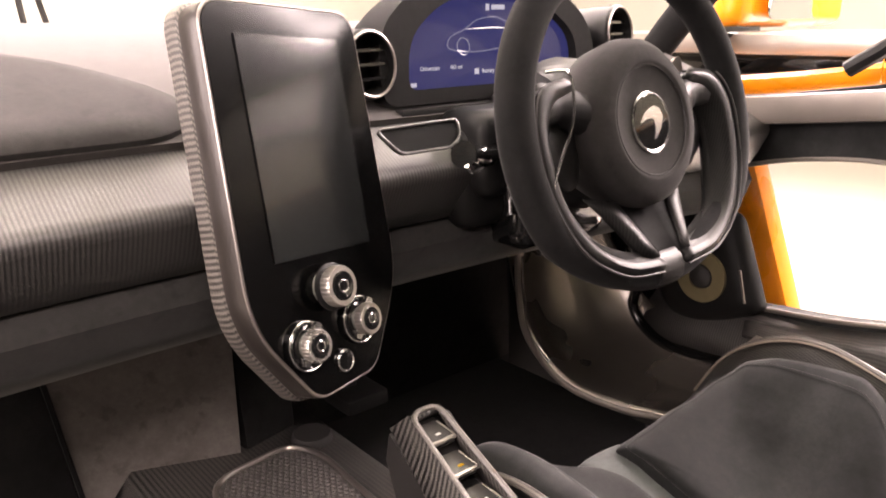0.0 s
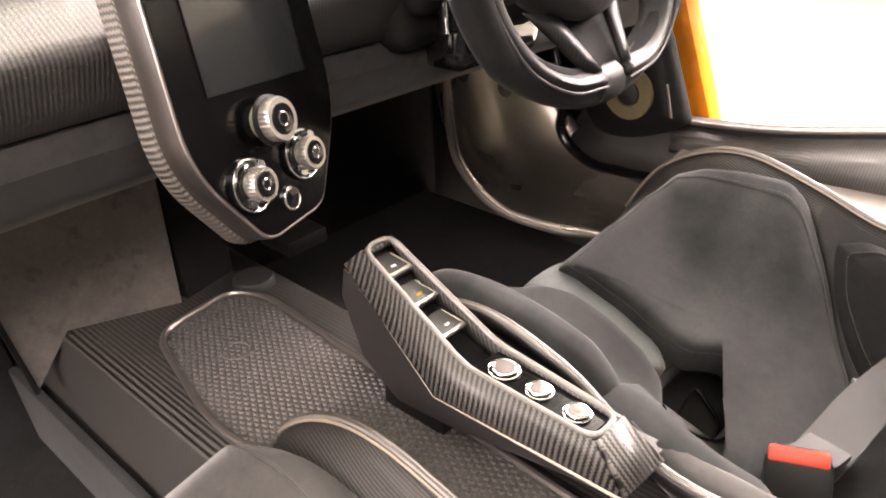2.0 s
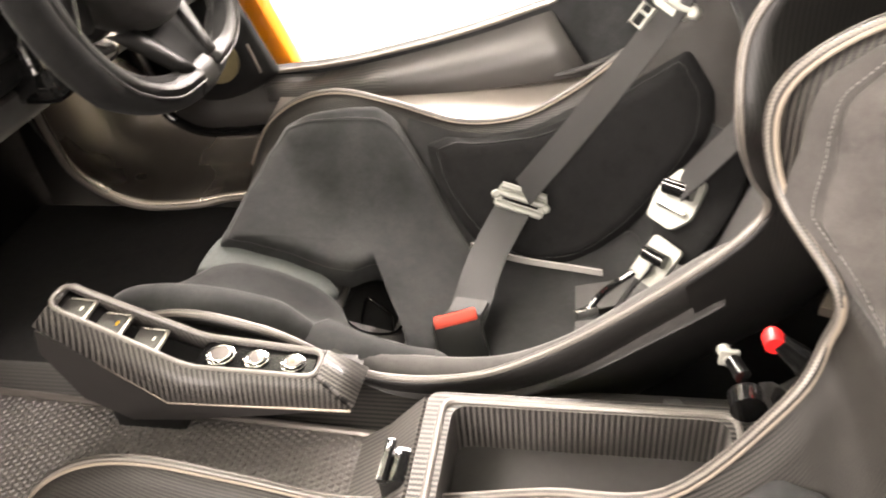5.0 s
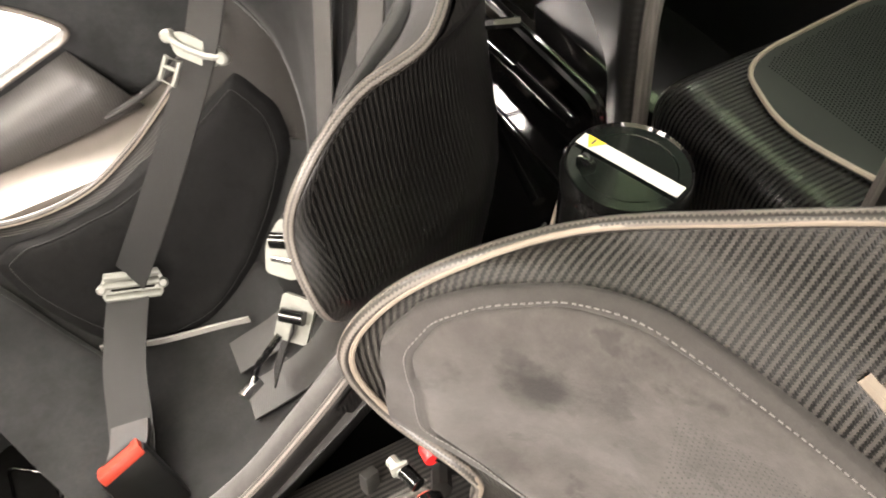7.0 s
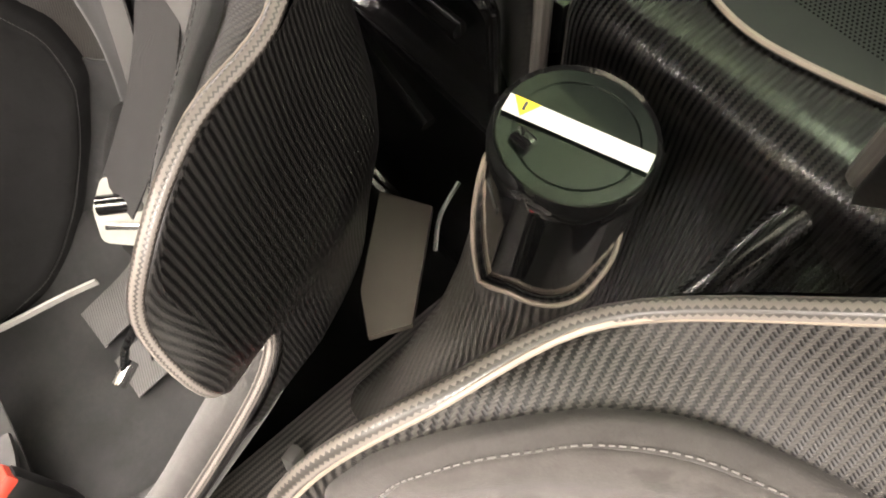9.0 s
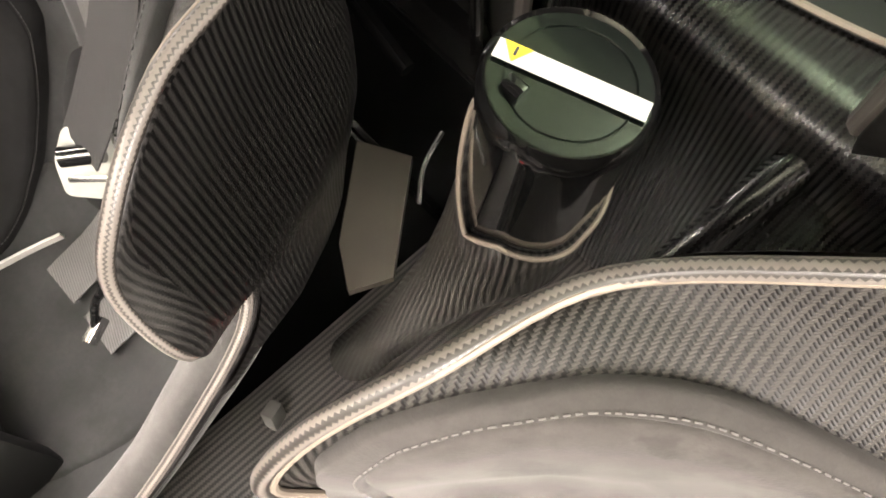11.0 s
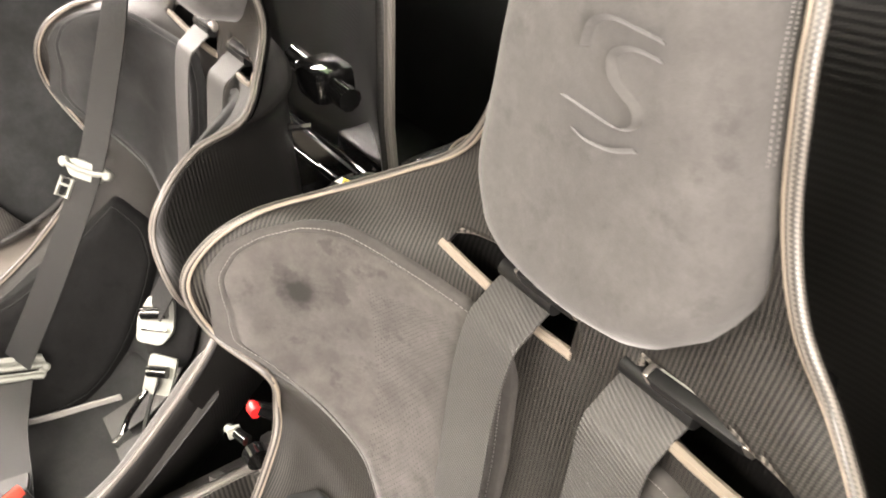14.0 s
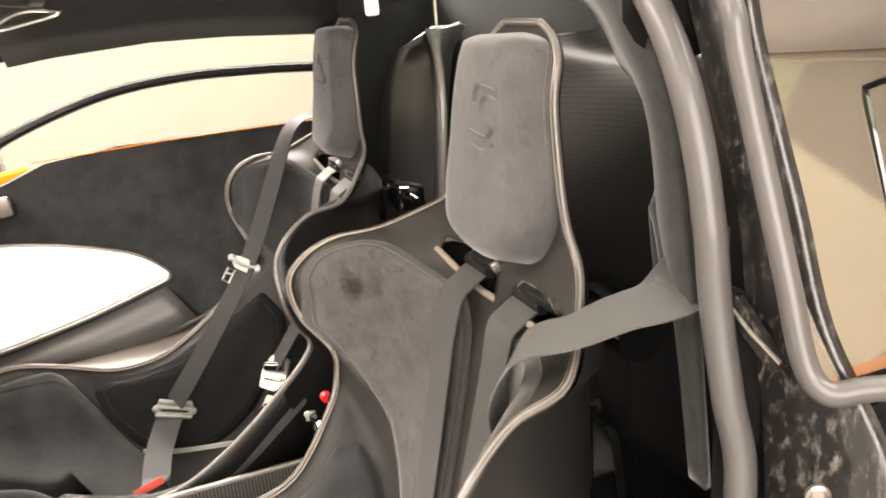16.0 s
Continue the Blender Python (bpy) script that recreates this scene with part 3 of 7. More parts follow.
for lo, hi in zip(lows, highs):
    r = []
    deep = max(0.0, min(1.0, (lo.y - 0.6) / 0.25))
    lean = 0.22 * max(0.0, lo.z - 0.2)
    back, low_z, wide = max(lo.y, hi.y), min(lo.z, hi.z) - 0.015, hi.x - lo.x
    c1 = Vector((lo.x + 0.25 * wide, back + (0.085 + lean) * deep, low_z))
    c2 = Vector((lo.x + 0.9 * wide, back + (0.03 + lean) * deep, low_z))
    for k in range(15):
        t = k / 14
        r.append(bm.verts.new(lo * (1 - t) ** 3 + c1 * 3 * t * (1 - t) ** 2 + c2 * 3 * t * t * (1 - t) + hi * t ** 3))
    rows.append(r)
for a, b in zip(rows, rows[1:]):
    for k in range(14):
        bm.faces.new((a[k], b[k], b[k + 1], a[k + 1]))
ob = part("sill_inner", bm, SILL_SATIN, car, "smooth satin graphite footwell and sill trim")
ob.modifiers.new("shell", "SOLIDIFY").thickness = -0.01
part("sill_bead", tube(bm_new(), lows, 0.005, 8), SATIN_TAUPE, car)
part("speaker_ring", tube(bm_new(), catmull([(0.7, 0.86, 0.42), (0.695, 0.83, 0.341), (0.692, 0.815, 0.281), (0.69, 0.818, 0.242), (0.69, 0.794, 0.212), (0.69, 0.744, 0.193), (0.69, 0.655, 0.197), (0.7, 0.5, 0.215)], 6), 0.009, 10), BLACK_GLOSS, car)
bm = bm_new()
rows = [[bm.verts.new((x, y, z)) for x, z in ((0.732, 0.275 + dz), (0.715, 0.262 + dz), (0.7, 0.235 + dz), (0.694, 0.205 + dz))] for y, dz in ((0.8, -0.01), (0.72, -0.004), (0.62, 0.0), (0.5, 0.004))]
for a, b in zip(rows, rows[1:]):
    for k in range(3):
        bm.faces.new((a[k], a[k + 1], b[k + 1], b[k]))
bmesh.ops.recalc_face_normals(bm, faces=bm.faces)
ob = part("speaker_surround", bm, CARBON_TRIM, car, "satin carbon surround under the speaker")
ob.modifiers.new("shell", "SOLIDIFY").thickness = 0.004
# sill shelf and its light satin strip
bm = bm_new()
profile = [(0.735, 0.262), (0.70, 0.258), (0.66, 0.252), (0.615, 0.247), (0.6, 0.23)]
rows = [[bm.verts.new((x, y, z + dz)) for x, z in profile] for y, dz in ((0.6, 0), (0.4, 0.0), (0.2, 0.008), (0.0, 0.03), (-0.12, 0.06))]
for a, b in zip(rows, rows[1:]):
    for k in range(4):
        bm.faces.new((a[k], a[k + 1], b[k + 1], b[k]))
ob = part("sill_strip", bm, SATIN_TAUPE, car, "satin champagne-toned sill strip")
ob.modifiers.new("shell", "SOLIDIFY").thickness = 0.012

# driver's door with the glazed lower opening
door = thing("door_1", "closed dark driver's door with a glazed lower opening", "door", kind="structure")
LOW = round_poly([(0.135, 0.392), (0.2, 0.455), (0.33, 0.5), (0.47, 0.526), (0.6, 0.512), (0.71, 0.482), (0.645, 0.28), (0.5, 0.294), (0.3, 0.338)], [0.03, 0.06, 0.06, 0.06, 0.06, 0.02, 0.02, 0.05, 0.1])
OUT = [(-0.24, 0.25), (0.0, 0.26), (0.3, 0.252), (0.6, 0.252), (0.74, 0.256), (0.86, 0.4), (0.9, 0.575), (0.8, 0.582), (0.62, 0.6), (0.5, 0.618), (0.42, 0.64), (0.34, 0.672), (0.2, 0.688), (-0.24, 0.69)]
bm = bm_new()
plate(bm, ny(OUT)[::-1], 0.03, yz(0.735), [ny([tuple(p) for p in LOW])])
part("door_panel", bm, SUEDE_DARK, door, "black suede door card")
bm = bm_new()
tube(bm, [(0.732, p[0], p[1]) for p in LOW], 0.0035, 8, True)
part("opening_trim", bm, SATIN_TAUPE, door)
bm = bm_new()
lower = [(0.16, 0.372), (0.3, 0.33), (0.5, 0.286), (0.64, 0.272)]
top = catmull([(0.731, y, z) for y, z in lower], 5)
bot = catmull([(0.69, 0.1, 0.285), (0.69, 0.3, 0.262), (0.688, 0.5, 0.256), (0.685, 0.62, 0.254)], 5)
va, vb = [bm.verts.new(p) for p in top], [bm.verts.new(p) for p in bot]
for i in range(len(va) - 1):
    bm.faces.new((va[i], va[i + 1], vb[i + 1], vb[i]))
ob = part("lower_trim", bm, CARBON_TRIM, door, "satin carbon trim under the lower glazing")
ob.modifiers.new("shell", "SOLIDIFY").thickness = 0.006
bm = bm_new()
plate(bm, ny([tuple(p) for p in LOW])[::-1], 0.004, yz(0.752))
ob = part("lower_pane", bm, GLASS, door)
ob.visible_shadow = False
bm = bm_new()
slab(bm, (0.716, 0.64, 0.578), (0.02, 0.46, 0.04), 0.008, Euler((radians(-6.3), 0, 0)).to_matrix().to_4x4())
part("door_ledge", bm, SATIN_TAUPE, door, "pale satin ledge across the door")
bm = bm_new()
tube(bm, catmull([(0.722, 0.62, 0.25), (0.71, 0.3, 0.262), (0.69, 0.1, 0.3), (0.66, -0.03, 0.4), (0.64, -0.1, 0.5)], 6), 0.005, 8)
part("door_seal", bm, BLACK_RUBBER, door)
# speaker pod
bm = bm_new()
pod = round_poly([(0.79, 0.46), (0.655, 0.42), (0.605, 0.285), (0.65, 0.258), (0.712, 0.232), (0.77, 0.24), (0.8, 0.3)], [0.05, 0.012, 0.012, 0.03, 0.03, 0.03, 0.05])
pillow(bm, ny([tuple(p) for p in pod])[::-1], 0.03, yz(0.728), 6, 4)
speaker = part("speaker_pod", bm, BLACK_SATIN, door, "black corner speaker pod")
mm = axes((0.694, 0.7, 0.322), (0, -1, 0), (0, 0, 1)) @ Matrix.Scale(1.2, 4)
part("cone_ring", disc_stack(bm_new(), [(0.034, -0.008), (0.034, 0.002), (0.017, 0.002), (0.016, -0.002), (0.002, -0.002)], mm), BRASS, speaker, "tan speaker ring behind mesh")
part("cone_centre", disc_stack(bm_new(), [(0.0165, -0.004), (0.015, 0.002), (0.009, 0.006), (0.001, 0.007)], mm), BLACK_RUBBER, speaker)
bm = bm_new()
slab(bm, (0.695, 0.632, 0.322), (0.003, 0.003, 0.05), 0, Euler((radians(-14), 0, 0)).to_matrix().to_4x4())
part("badge_bar", bm, TITAN, speaker)
# windows above
bm = bm_new()
tube(bm, catmull([(0.735, 0.54, 0.636), (0.735, 0.5, 0.662), (0.73, 0.4, 0.728), (0.725, 0.22, 0.79), (0.72, 0.06, 0.812), (0.715, -0.1, 0.812), (0.71, -0.24, 0.805)], 6), 0.011, 8)
part("window_bar", bm, BLACK_SATIN, door, "slim black window bar")
bm = bm_new()
tube(bm, catmull([(0.716, 0.36, 0.679), (0.714, 0.1, 0.69), (0.71, -0.24, 0.694)], 4), 0.001, 6)
part("sill_edge", bm, ORANGE, door, "orange body edge along the window")
bm = bm_new()
plate(bm, ny([(-0.24, 0.69), (0.2, 0.688), (0.34, 0.674), (0.5, 0.62), (0.5, 0.655), (0.4, 0.728), (0.22, 0.79), (0.06, 0.812), (-0.24, 0.805)])[::-1], 0.004, yz(0.74))
ob = part("side_pane", bm, GLASS, door)
ob.visible_shadow = False

# outside of the driver's door
bm = bm_new()
slab(bm, (0.82, 0.68, 0.39), (0.05, 0.06, 0.33), 0.01, Euler((radians(-20), 0, 0)).to_matrix().to_4x4())
part("blade_panel", bm, ORANGE, car, "bright orange body blade")
bm = bm_new()
tube(bm, catmull([(0.80, 0.98, 0.575), (0.802, 0.8, 0.593), (0.806, 0.646, 0.609), (0.81, 0.519, 0.626), (0.815, 0.38, 0.645)], 5), 0.014, 10, False, 1.4)
part("fender_rail", bm, ORANGE, car, "bright orange fender rail")
bm = bm_new()
slab(bm, (0.96, 0.75, 0.662), (0.2, 0.6, 0.034), 0.01)
part("fender_duct", bm, SATIN_DARK, car, "grey satin fender blade")
part("duct_shadow_panel", slab(bm_new(), (0.98, 0.75, 0.61), (0.14, 0.6, 0.07), 0.006), BLACK_GLOSS, car, "gloss black panel under the fender blade")
mirror = thing("wing_mirror", "orange wing mirror with pale blue glass", "mirror")
mirror.parent = None
bm = bm_new()
slab(bm, (1.05, 0.8, 0.74), (0.37, 0.06, 0.11), 0.028, None, 4)
part("shell", bm, ORANGE, mirror)
bm = bm_new()
mp = round_poly([(-0.145, -0.042), (0.135, -0.042), (0.155, 0.04), (-0.13, 0.04)], 0.025)
plate(bm, [tuple(p) for p in mp], 0.003, axes((1.06, 0.766, 0.74), (1, 0.1, 0), (0, 0, 1)))
part("mirror_glass", bm, MIRROR, mirror)
part("arm", slab(bm_new(), (0.88, 0.8, 0.68), (0.14, 0.04, 0.02), 0.006), BLACK_GLOSS, mirror)

# roof, header, pillars
bm = bm_new()
rows = []
for y, dz in ((0.36, -0.01), (0.28, 0.0), (0.1, 0.012), (-0.05, 0.01), (-0.3, -0.005)):
    rows.append([bm.verts.new((x, y, z + dz)) for x, z in ((-0.12, 1.06), (0.05, 1.07), (0.3, 1.04), (0.5, 0.985), (0.62, 0.935), (0.7, 0.892))])
for a, b in zip(rows, rows[1:]):
    for k in range(5):
        bm.faces.new((a[k], a[k + 1], b[k + 1], b[k]))
ob = part("roof_lining", bm, SUEDE_BLACK, car, "black suede roof lining")
ob.modifiers.new("shell", "SOLIDIFY").thickness = -0.02
bm = bm_new()
tube(bm, catmull([(0.7, 0.62, 0.83), (0.7, 0.45, 0.878), (0.7, 0.3, 0.902), (0.7, 0.06, 0.912), (0.69, -0.25, 0.9)], 6), 0.02, 10)
part("cant_rail", bm, SUEDE_BLACK, car)
bm = bm_new()
tube(bm, catmull([(0.69, -0.26, 0.9), (0.695, -0.245, 0.8), (0.72, -0.23, 0.69)], 4), 0.02, 8)
part("rear_window_post", bm, TITAN, car)
bm = bm_new()
tube(bm, catmull([(0.68, -0.27, 0.935), (0.4, -0.29, 0.965), (0.0, -0.29, 0.975), (-0.3, -0.27, 0.962), (-0.44, -0.245, 0.945), (-0.5, -0.22, 0.91)], 6), 0.045, 12, False, 0.7)
part("roof_header", bm, SUEDE_BLACK, car)
# passenger side pillar, seals and forged panel
bm = bm_new()
tube(bm, catmull([(-0.33, -0.22, 0.985), (-0.43, -0.205, 0.965), (-0.492, -0.2, 0.933), (-0.531, -0.2, 0.885), (-0.556, -0.2, 0.83), (-0.571, -0.2, 0.773), (-0.581, -0.2, 0.713), (-0.596, -0.2, 0.653), (-0.613, -0.2, 0.584), (-0.635, -0.16, 0.45), (-0.65, 0.0, 0.3), (-0.66, 0.3, 0.24), (-0.66, 0.6, 0.24)], 7), 0.0115, 14)
part("door_seal", bm, SEAL, car, "thick grey rubber door seal round the open doorway")
bm = bm_new()
tube(bm, catmull([(-0.3, -0.24, 0.962), (-0.42, -0.235, 0.948), (-0.47, -0.23, 0.915), (-0.503, -0.225, 0.87), (-0.52, -0.228, 0.82), (-0.53, -0.236, 0.77)], 6), 0.013, 10)
part("pillar_edge", bm, SUEDE_BLACK, car)
bm = bm_new()
inner = catmull([(-0.3, -0.262, 0.93), (-0.36, -0.256, 0.9), (-0.395, -0.25, 0.87), (-0.42, -0.25, 0.853), (-0.439, -0.25, 0.827), (-0.447, -0.25, 0.797), (-0.453, -0.25, 0.752), (-0.475, -0.24, 0.732), (-0.505, -0.228, 0.7), (-0.53, -0.222, 0.64), (-0.555, -0.215, 0.56)], 5)
outer = catmull([(-0.34, -0.228, 0.968), (-0.42, -0.222, 0.948), (-0.47, -0.215, 0.915), (-0.503, -0.212, 0.87), (-0.52, -0.21, 0.83), (-0.53, -0.208, 0.8), (-0.538, -0.207, 0.76), (-0.545, -0.207, 0.73), (-0.552, -0.207, 0.7), (-0.56, -0.207, 0.64), (-0.575, -0.205, 0.56)], 5)
va, vb = [bm.verts.new(p) for p in inner], [bm.verts.new(p) for p in outer]
vm = [bm.verts.new((p * 0.5 + q * 0.5) + Vector((0.004, 0.008, 0.004))) for p, q in zip(inner, outer)]
for i in range(len(va) - 1):
    bm.faces.new((va[i], va[i + 1], vm[i + 1], vm[i]))
    bm.faces.new((vm[i], vm[i + 1], vb[i + 1], vb[i]))
bmesh.ops.recalc_face_normals(bm, faces=bm.faces)
ob = part("pillar_trim", bm, SUEDE_PILLAR, car, "dark suede pillar trim")
s_ = ob.modifiers.new("shell", "SOLIDIFY")
s_.thickness, s_.offset = 0.008, 0
bm = bm_new()
fp = [(-0.45, -0.23, 0.985), (-0.5, -0.225, 0.94), (-0.53, -0.222, 0.885), (-0.57, -0.222, 0.79), (-0.588, -0.222, 0.707), (-0.61, -0.22, 0.632), (-0.64, -0.2, 0.5), (-0.66, -0.17, 0.38)]
fq = [(-0.53, -0.235, 0.985), (-0.555, -0.232, 0.93), (-0.57, -0.232, 0.884), (-0.61, -0.232, 0.79), (-0.64, -0.235, 0.71), (-0.69, -0.245, 0.63), (-0.75, -0.25, 0.5), (-0.79, -0.25, 0.38)]
va, vb = [bm.verts.new(p) for p in catmull(fp, 5)], [bm.verts.new(p) for p in catmull(fq, 5)]
vm = [bm.verts.new((a.co + b.co) / 2 + Vector((0, -0.012, 0))) for a, b in zip(va, vb)]
for i in range(len(va) - 1):
    bm.faces.new((va[i], va[i + 1], vm[i + 1], vm[i]))
    bm.faces.new((vm[i], vm[i + 1], vb[i + 1], vb[i]))
ob = part("forged_pillar", bm, FORGED, car, "mottled forged-composite pillar panel")
ob.modifiers.new("shell", "SOLIDIFY").thickness = 0.01
bm = bm_new()
tube(bm, catmull([(-0.49, -0.24, 0.97), (-0.545, -0.215, 0.945), (-0.573, -0.21, 0.915), (-0.582, -0.21, 0.886), (-0.607, -0.21, 0.818), (-0.633, -0.21, 0.749), (-0.65, -0.211, 0.7), (-0.664, -0.216, 0.684), (-0.675, -0.235, 0.686), (-0.69, -0.27, 0.69), (-0.7, -0.34, 0.705), (-0.7, -0.5, 0.73)], 6), 0.0082, 10)
part("quarter_seal", bm, SEAL, car, "grey seal round the quarter window")
q = axes((-0.508, -0.282, 0.893), (-0.04, -1.0, -0.2), (0.56, -0.05, 0.82))
qi = q.inverted()
corner = [tuple((qi @ Vector(p)).xy) for p in ((-0.506, -0.268, 0.9), (-0.658, -0.215, 0.685), (-0.655, -0.3, 0.68), (-0.66, -0.6, 0.66), (-0.5, -0.65, 0.84), (-0.5, -0.4, 0.878))]
bm = bm_new()
plate(bm, corner[::-1], 0.006, q)
bmesh.ops.recalc_face_normals(bm, faces=bm.faces)
part("quarter_window", bm, QGLASS, car, "reflective quarter window, the showroom's tan put into its colour")
bm = bm_new()
tube(bm, [(-0.5, -0.6, 0.835), (-0.529, -0.4, 0.846), (-0.532, -0.379, 0.843), (-0.54, -0.374, 0.835), (-0.586, -0.35, 0.767), (-0.64, -0.33, 0.7)], 0.003, 6)
part("window_line", bm, BLACK_GLOSS, car)
bm = bm_new()
tube(bm, [(-0.51, -0.262, 0.906), (-0.5, -0.4, 0.888), (-0.5, -0.65, 0.855)], 0.004, 8)
part("body_edge", bm, ORANGE, car, "thin orange body edge")
bm = bm_new()
tube(bm, [(-0.511, -0.262, 0.9), (-0.585, -0.236, 0.795), (-0.655, -0.214, 0.69), (-0.66, -0.23, 0.682), (-0.66, -0.5, 0.67)], 0.0035, 6)
part("window_line", bm, BLACK_GLOSS, car)
bm = bm_new()
slab(bm, (-0.685, -0.33, 0.69), (0.03, 0.12, 0.02), 0.006)
part("body_ledge", bm, ORANGE, car)
bm = bm_new()
slab(bm, (-0.47, -0.56, 0.9), (0.12, 0.62, 0.05), 0.015, Euler((radians(4), radians(-20), 0)).to_matrix().to_4x4())
part("roof_flank", bm, SATIN_TAUPE, car)
br = part("lock_bracket", plate(bm_new(), [tuple(q) for q in round_poly([(-0.03, -0.007), (0.026, -0.009), (0.03, 0.004), (-0.028, 0.012)], 0.003)], 0.006, axes((-0.604, -0.212, 0.7), (-0.87, 0, -0.49), (-0.49, 0, 0.87))), FORGED, car, "dark lock bracket with a bright edge")
part("bracket_edge", tube(bm_new(), [(-0.581, -0.211, 0.715), (-0.604, -0.21, 0.703), (-0.63, -0.212, 0.69)], 0.0018, 8), TITAN, br)
bm = bm_new()
slab(bm, (-0.76, -0.4, 0.5), (0.1, 0.3, 0.14), 0.03, Euler((0, radians(25), radians(8))).to_matrix().to_4x4(), 4)
part("rear_sill", bm, FORGED, car)
bm = bm_new()
disc_stack(bm, [(0.008, 0), (0.008, 0.003), (0.006, 0.004), (0.004, 0.002), (0.001, 0.002)], axes((-0.665, -0.215, 0.61), (-0.5, -0.8, 0), (0, 0, 1)), 18)
part("pillar_bolt", bm, TITAN, car)
# left sill
bm = bm_new()
slab(bm, (-0.66, 0.45, 0.16), (0.1, 1.3, 0.16), 0.03, None, 3)
part("sill_outer", bm, CARBON, car)

# rear bulkhead
bm = bm_new()
slab(bm, (0, -0.5, 0.5), (1.3, 0.02, 0.95), 0.004)
part("bulkhead", bm, BLACK_MATTE, car, "black rear bulkhead")
for x, top in ((-0.6, 0.6), (0.68, 0.955)):
    part("rear_side_wall", slab(bm_new(), (x, -0.36, top / 2), (0.02, 0.27, top), 0.004), SUEDE_BLACK, car)
ob = part("rear_glass", slab(bm_new(), (0, -0.4, 0.985), (1.3, 0.21, 0.006)), GREEN_GLASS, car, "green-tinted rear window")
ob.visible_shadow = False
for sx in (-1, 1):
    bm = bm_new()
    rows = []
    for i in range(13):
        z = 0.4 + 0.484 * i / 12
        w = 1.0 if z < 0.72 else math.sqrt(max(0.02, 1 - ((z - 0.72) / 0.172) ** 2.2))
        r = []
        for j in range(11):
            t = j / 10
            x = 0.095 + (0.1 * (1 - w)) + t * (0.5 * w)
            y = -0.255 - 0.07 * math.sin(min(1, t * 1.2) * math.pi / 2) - 0.1 * max(0, (z - 0.6)) - 0.04 * math.sin(t * math.pi)
            r.append(bm.verts.new((sx * x, y, z)))
        rows.append(r)
    for a, b in zip(rows, rows[1:]):
        for k in range(10):
            bm.faces.new((a[k], a[k + 1], b[k + 1], b[k]) if sx < 0 else (a[k], b[k], b[k + 1], a[k + 1]))
    bmesh.ops.recalc_face_normals(bm, faces=bm.faces)
    ob = part("buttress_panel", bm, CARBON_SOFT, car, "glossy carbon buttress panel behind the seat")
    ob.modifiers.new("shell", "SOLIDIFY").thickness = 0.012
    bm = bm_new()
    tube(bm, [r[0] for r in [[(sx * (0.095 + 0.1 * (1 - (1.0 if z < 0.72 else math.sqrt(max(0.02, 1 - ((z - 0.72) / 0.172) ** 2.2))))), -0.255 - 0.1 * max(0, z - 0.6), z)] for z in [0.4 + 0.484 * i / 24 for i in range(25)]]], 0.006, 8)
    part("panel_edge", bm, CARBON_RIM, car)
bm = bm_new()
slab(bm, (-0.111, -0.352, 0.42), (0.37, 0.23, 0.32), 0.03, None, 6)
part("rear_tunnel", bm, CARBON_BOX, car, "glossy carbon rear tunnel box")
bm = bm_new()
fl = catmull([(-0.07, -0.16, 0.5), (-0.08, -0.2, 0.535), (-0.088, -0.243, 0.552), (-0.099, -0.284, 0.556), (-0.112, -0.34, 0.56)], 6)
va = [bm.verts.new(p + Vector((-0.012, 0.0, -0.006))) for p in fl]
vb = [bm.verts.new(p + Vector((-0.09, 0.02, -0.04))) for p in fl]
vc = [bm.verts.new(p + Vector((-0.2, 0.06, -0.09))) for p in fl]
for i in range(len(va) - 1):
    bm.faces.new((va[i], vb[i], vb[i + 1], va[i + 1]))
    bm.faces.new((vb[i], vc[i], vc[i + 1], vb[i + 1]))
bmesh.ops.recalc_face_normals(bm, faces=bm.faces)
ob = part("side_panel", bm, CARBON_BOX, car, "carbon panel beside the rear tunnel box")
ob.modifiers.new("shell", "SOLIDIFY").thickness = 0.006
part("tunnel_rib", tube(bm_new(), fl, [0.004 + 0.005 * min(1, i / 10) for i in range(len(fl))], 12), CARBON_BOX, car, "rounded carbon rib beside the box")
part("rib_bolt", disc_stack(bm_new(), [(0.006, 0), (0.006, 0.003), (0.004, 0.0045), (0.0005, 0.0045)], pose(-0.108, -0.318, 0.565), 14), CHROME, car)
gr = round_poly([(0.062, -0.43), (0.052, -0.315), (0.04, -0.292), (-0.01, -0.275), (-0.055, -0.283), (-0.1, -0.296), (-0.27, -0.3), (-0.27, -0.43)], 0.03)
grm = Matrix.Translation((0, 0, 0.5835))
part("rear_grille", plate(bm_new(), [tuple(p) for p in gr], 0.0035, grm), GRILLE, car, "grey-green perforated panel")
part("grille_edge", tube(bm_new(), [grm @ Vector((p[0], p[1], 0.0)) for p in gr], 0.0018, 6, True), EDGE_PALE, car, "fine pale edge of the perforated panel")
verts, faces = [], []
for iy in range(55):
    for ix in range(132):
        x, y = -0.268 + ix * 0.0025 + (iy % 2) * 0.00125, -0.426 + iy * 0.0022
        if inside((x, y), [(q[0] * 0.94 - 0.004, (q[1] + 0.36) * 0.9 - 0.36) for q in gr]):
            b0 = len(verts)
            verts += [(x + 0.0007 * math.cos(math.pi / 3 * k), y + 0.0007 * math.sin(math.pi / 3 * k), 0.5838) for k in range(6)]
            faces.append(tuple(b0 + k for k in range(6)))
me_g = bpy.data.meshes.new("perforation")
me_g.from_pydata(verts, [], faces)
me_g.materials.append(VOID)
pf = tagged(new("perforation", me_g), kind="stuff")
pf.parent = car
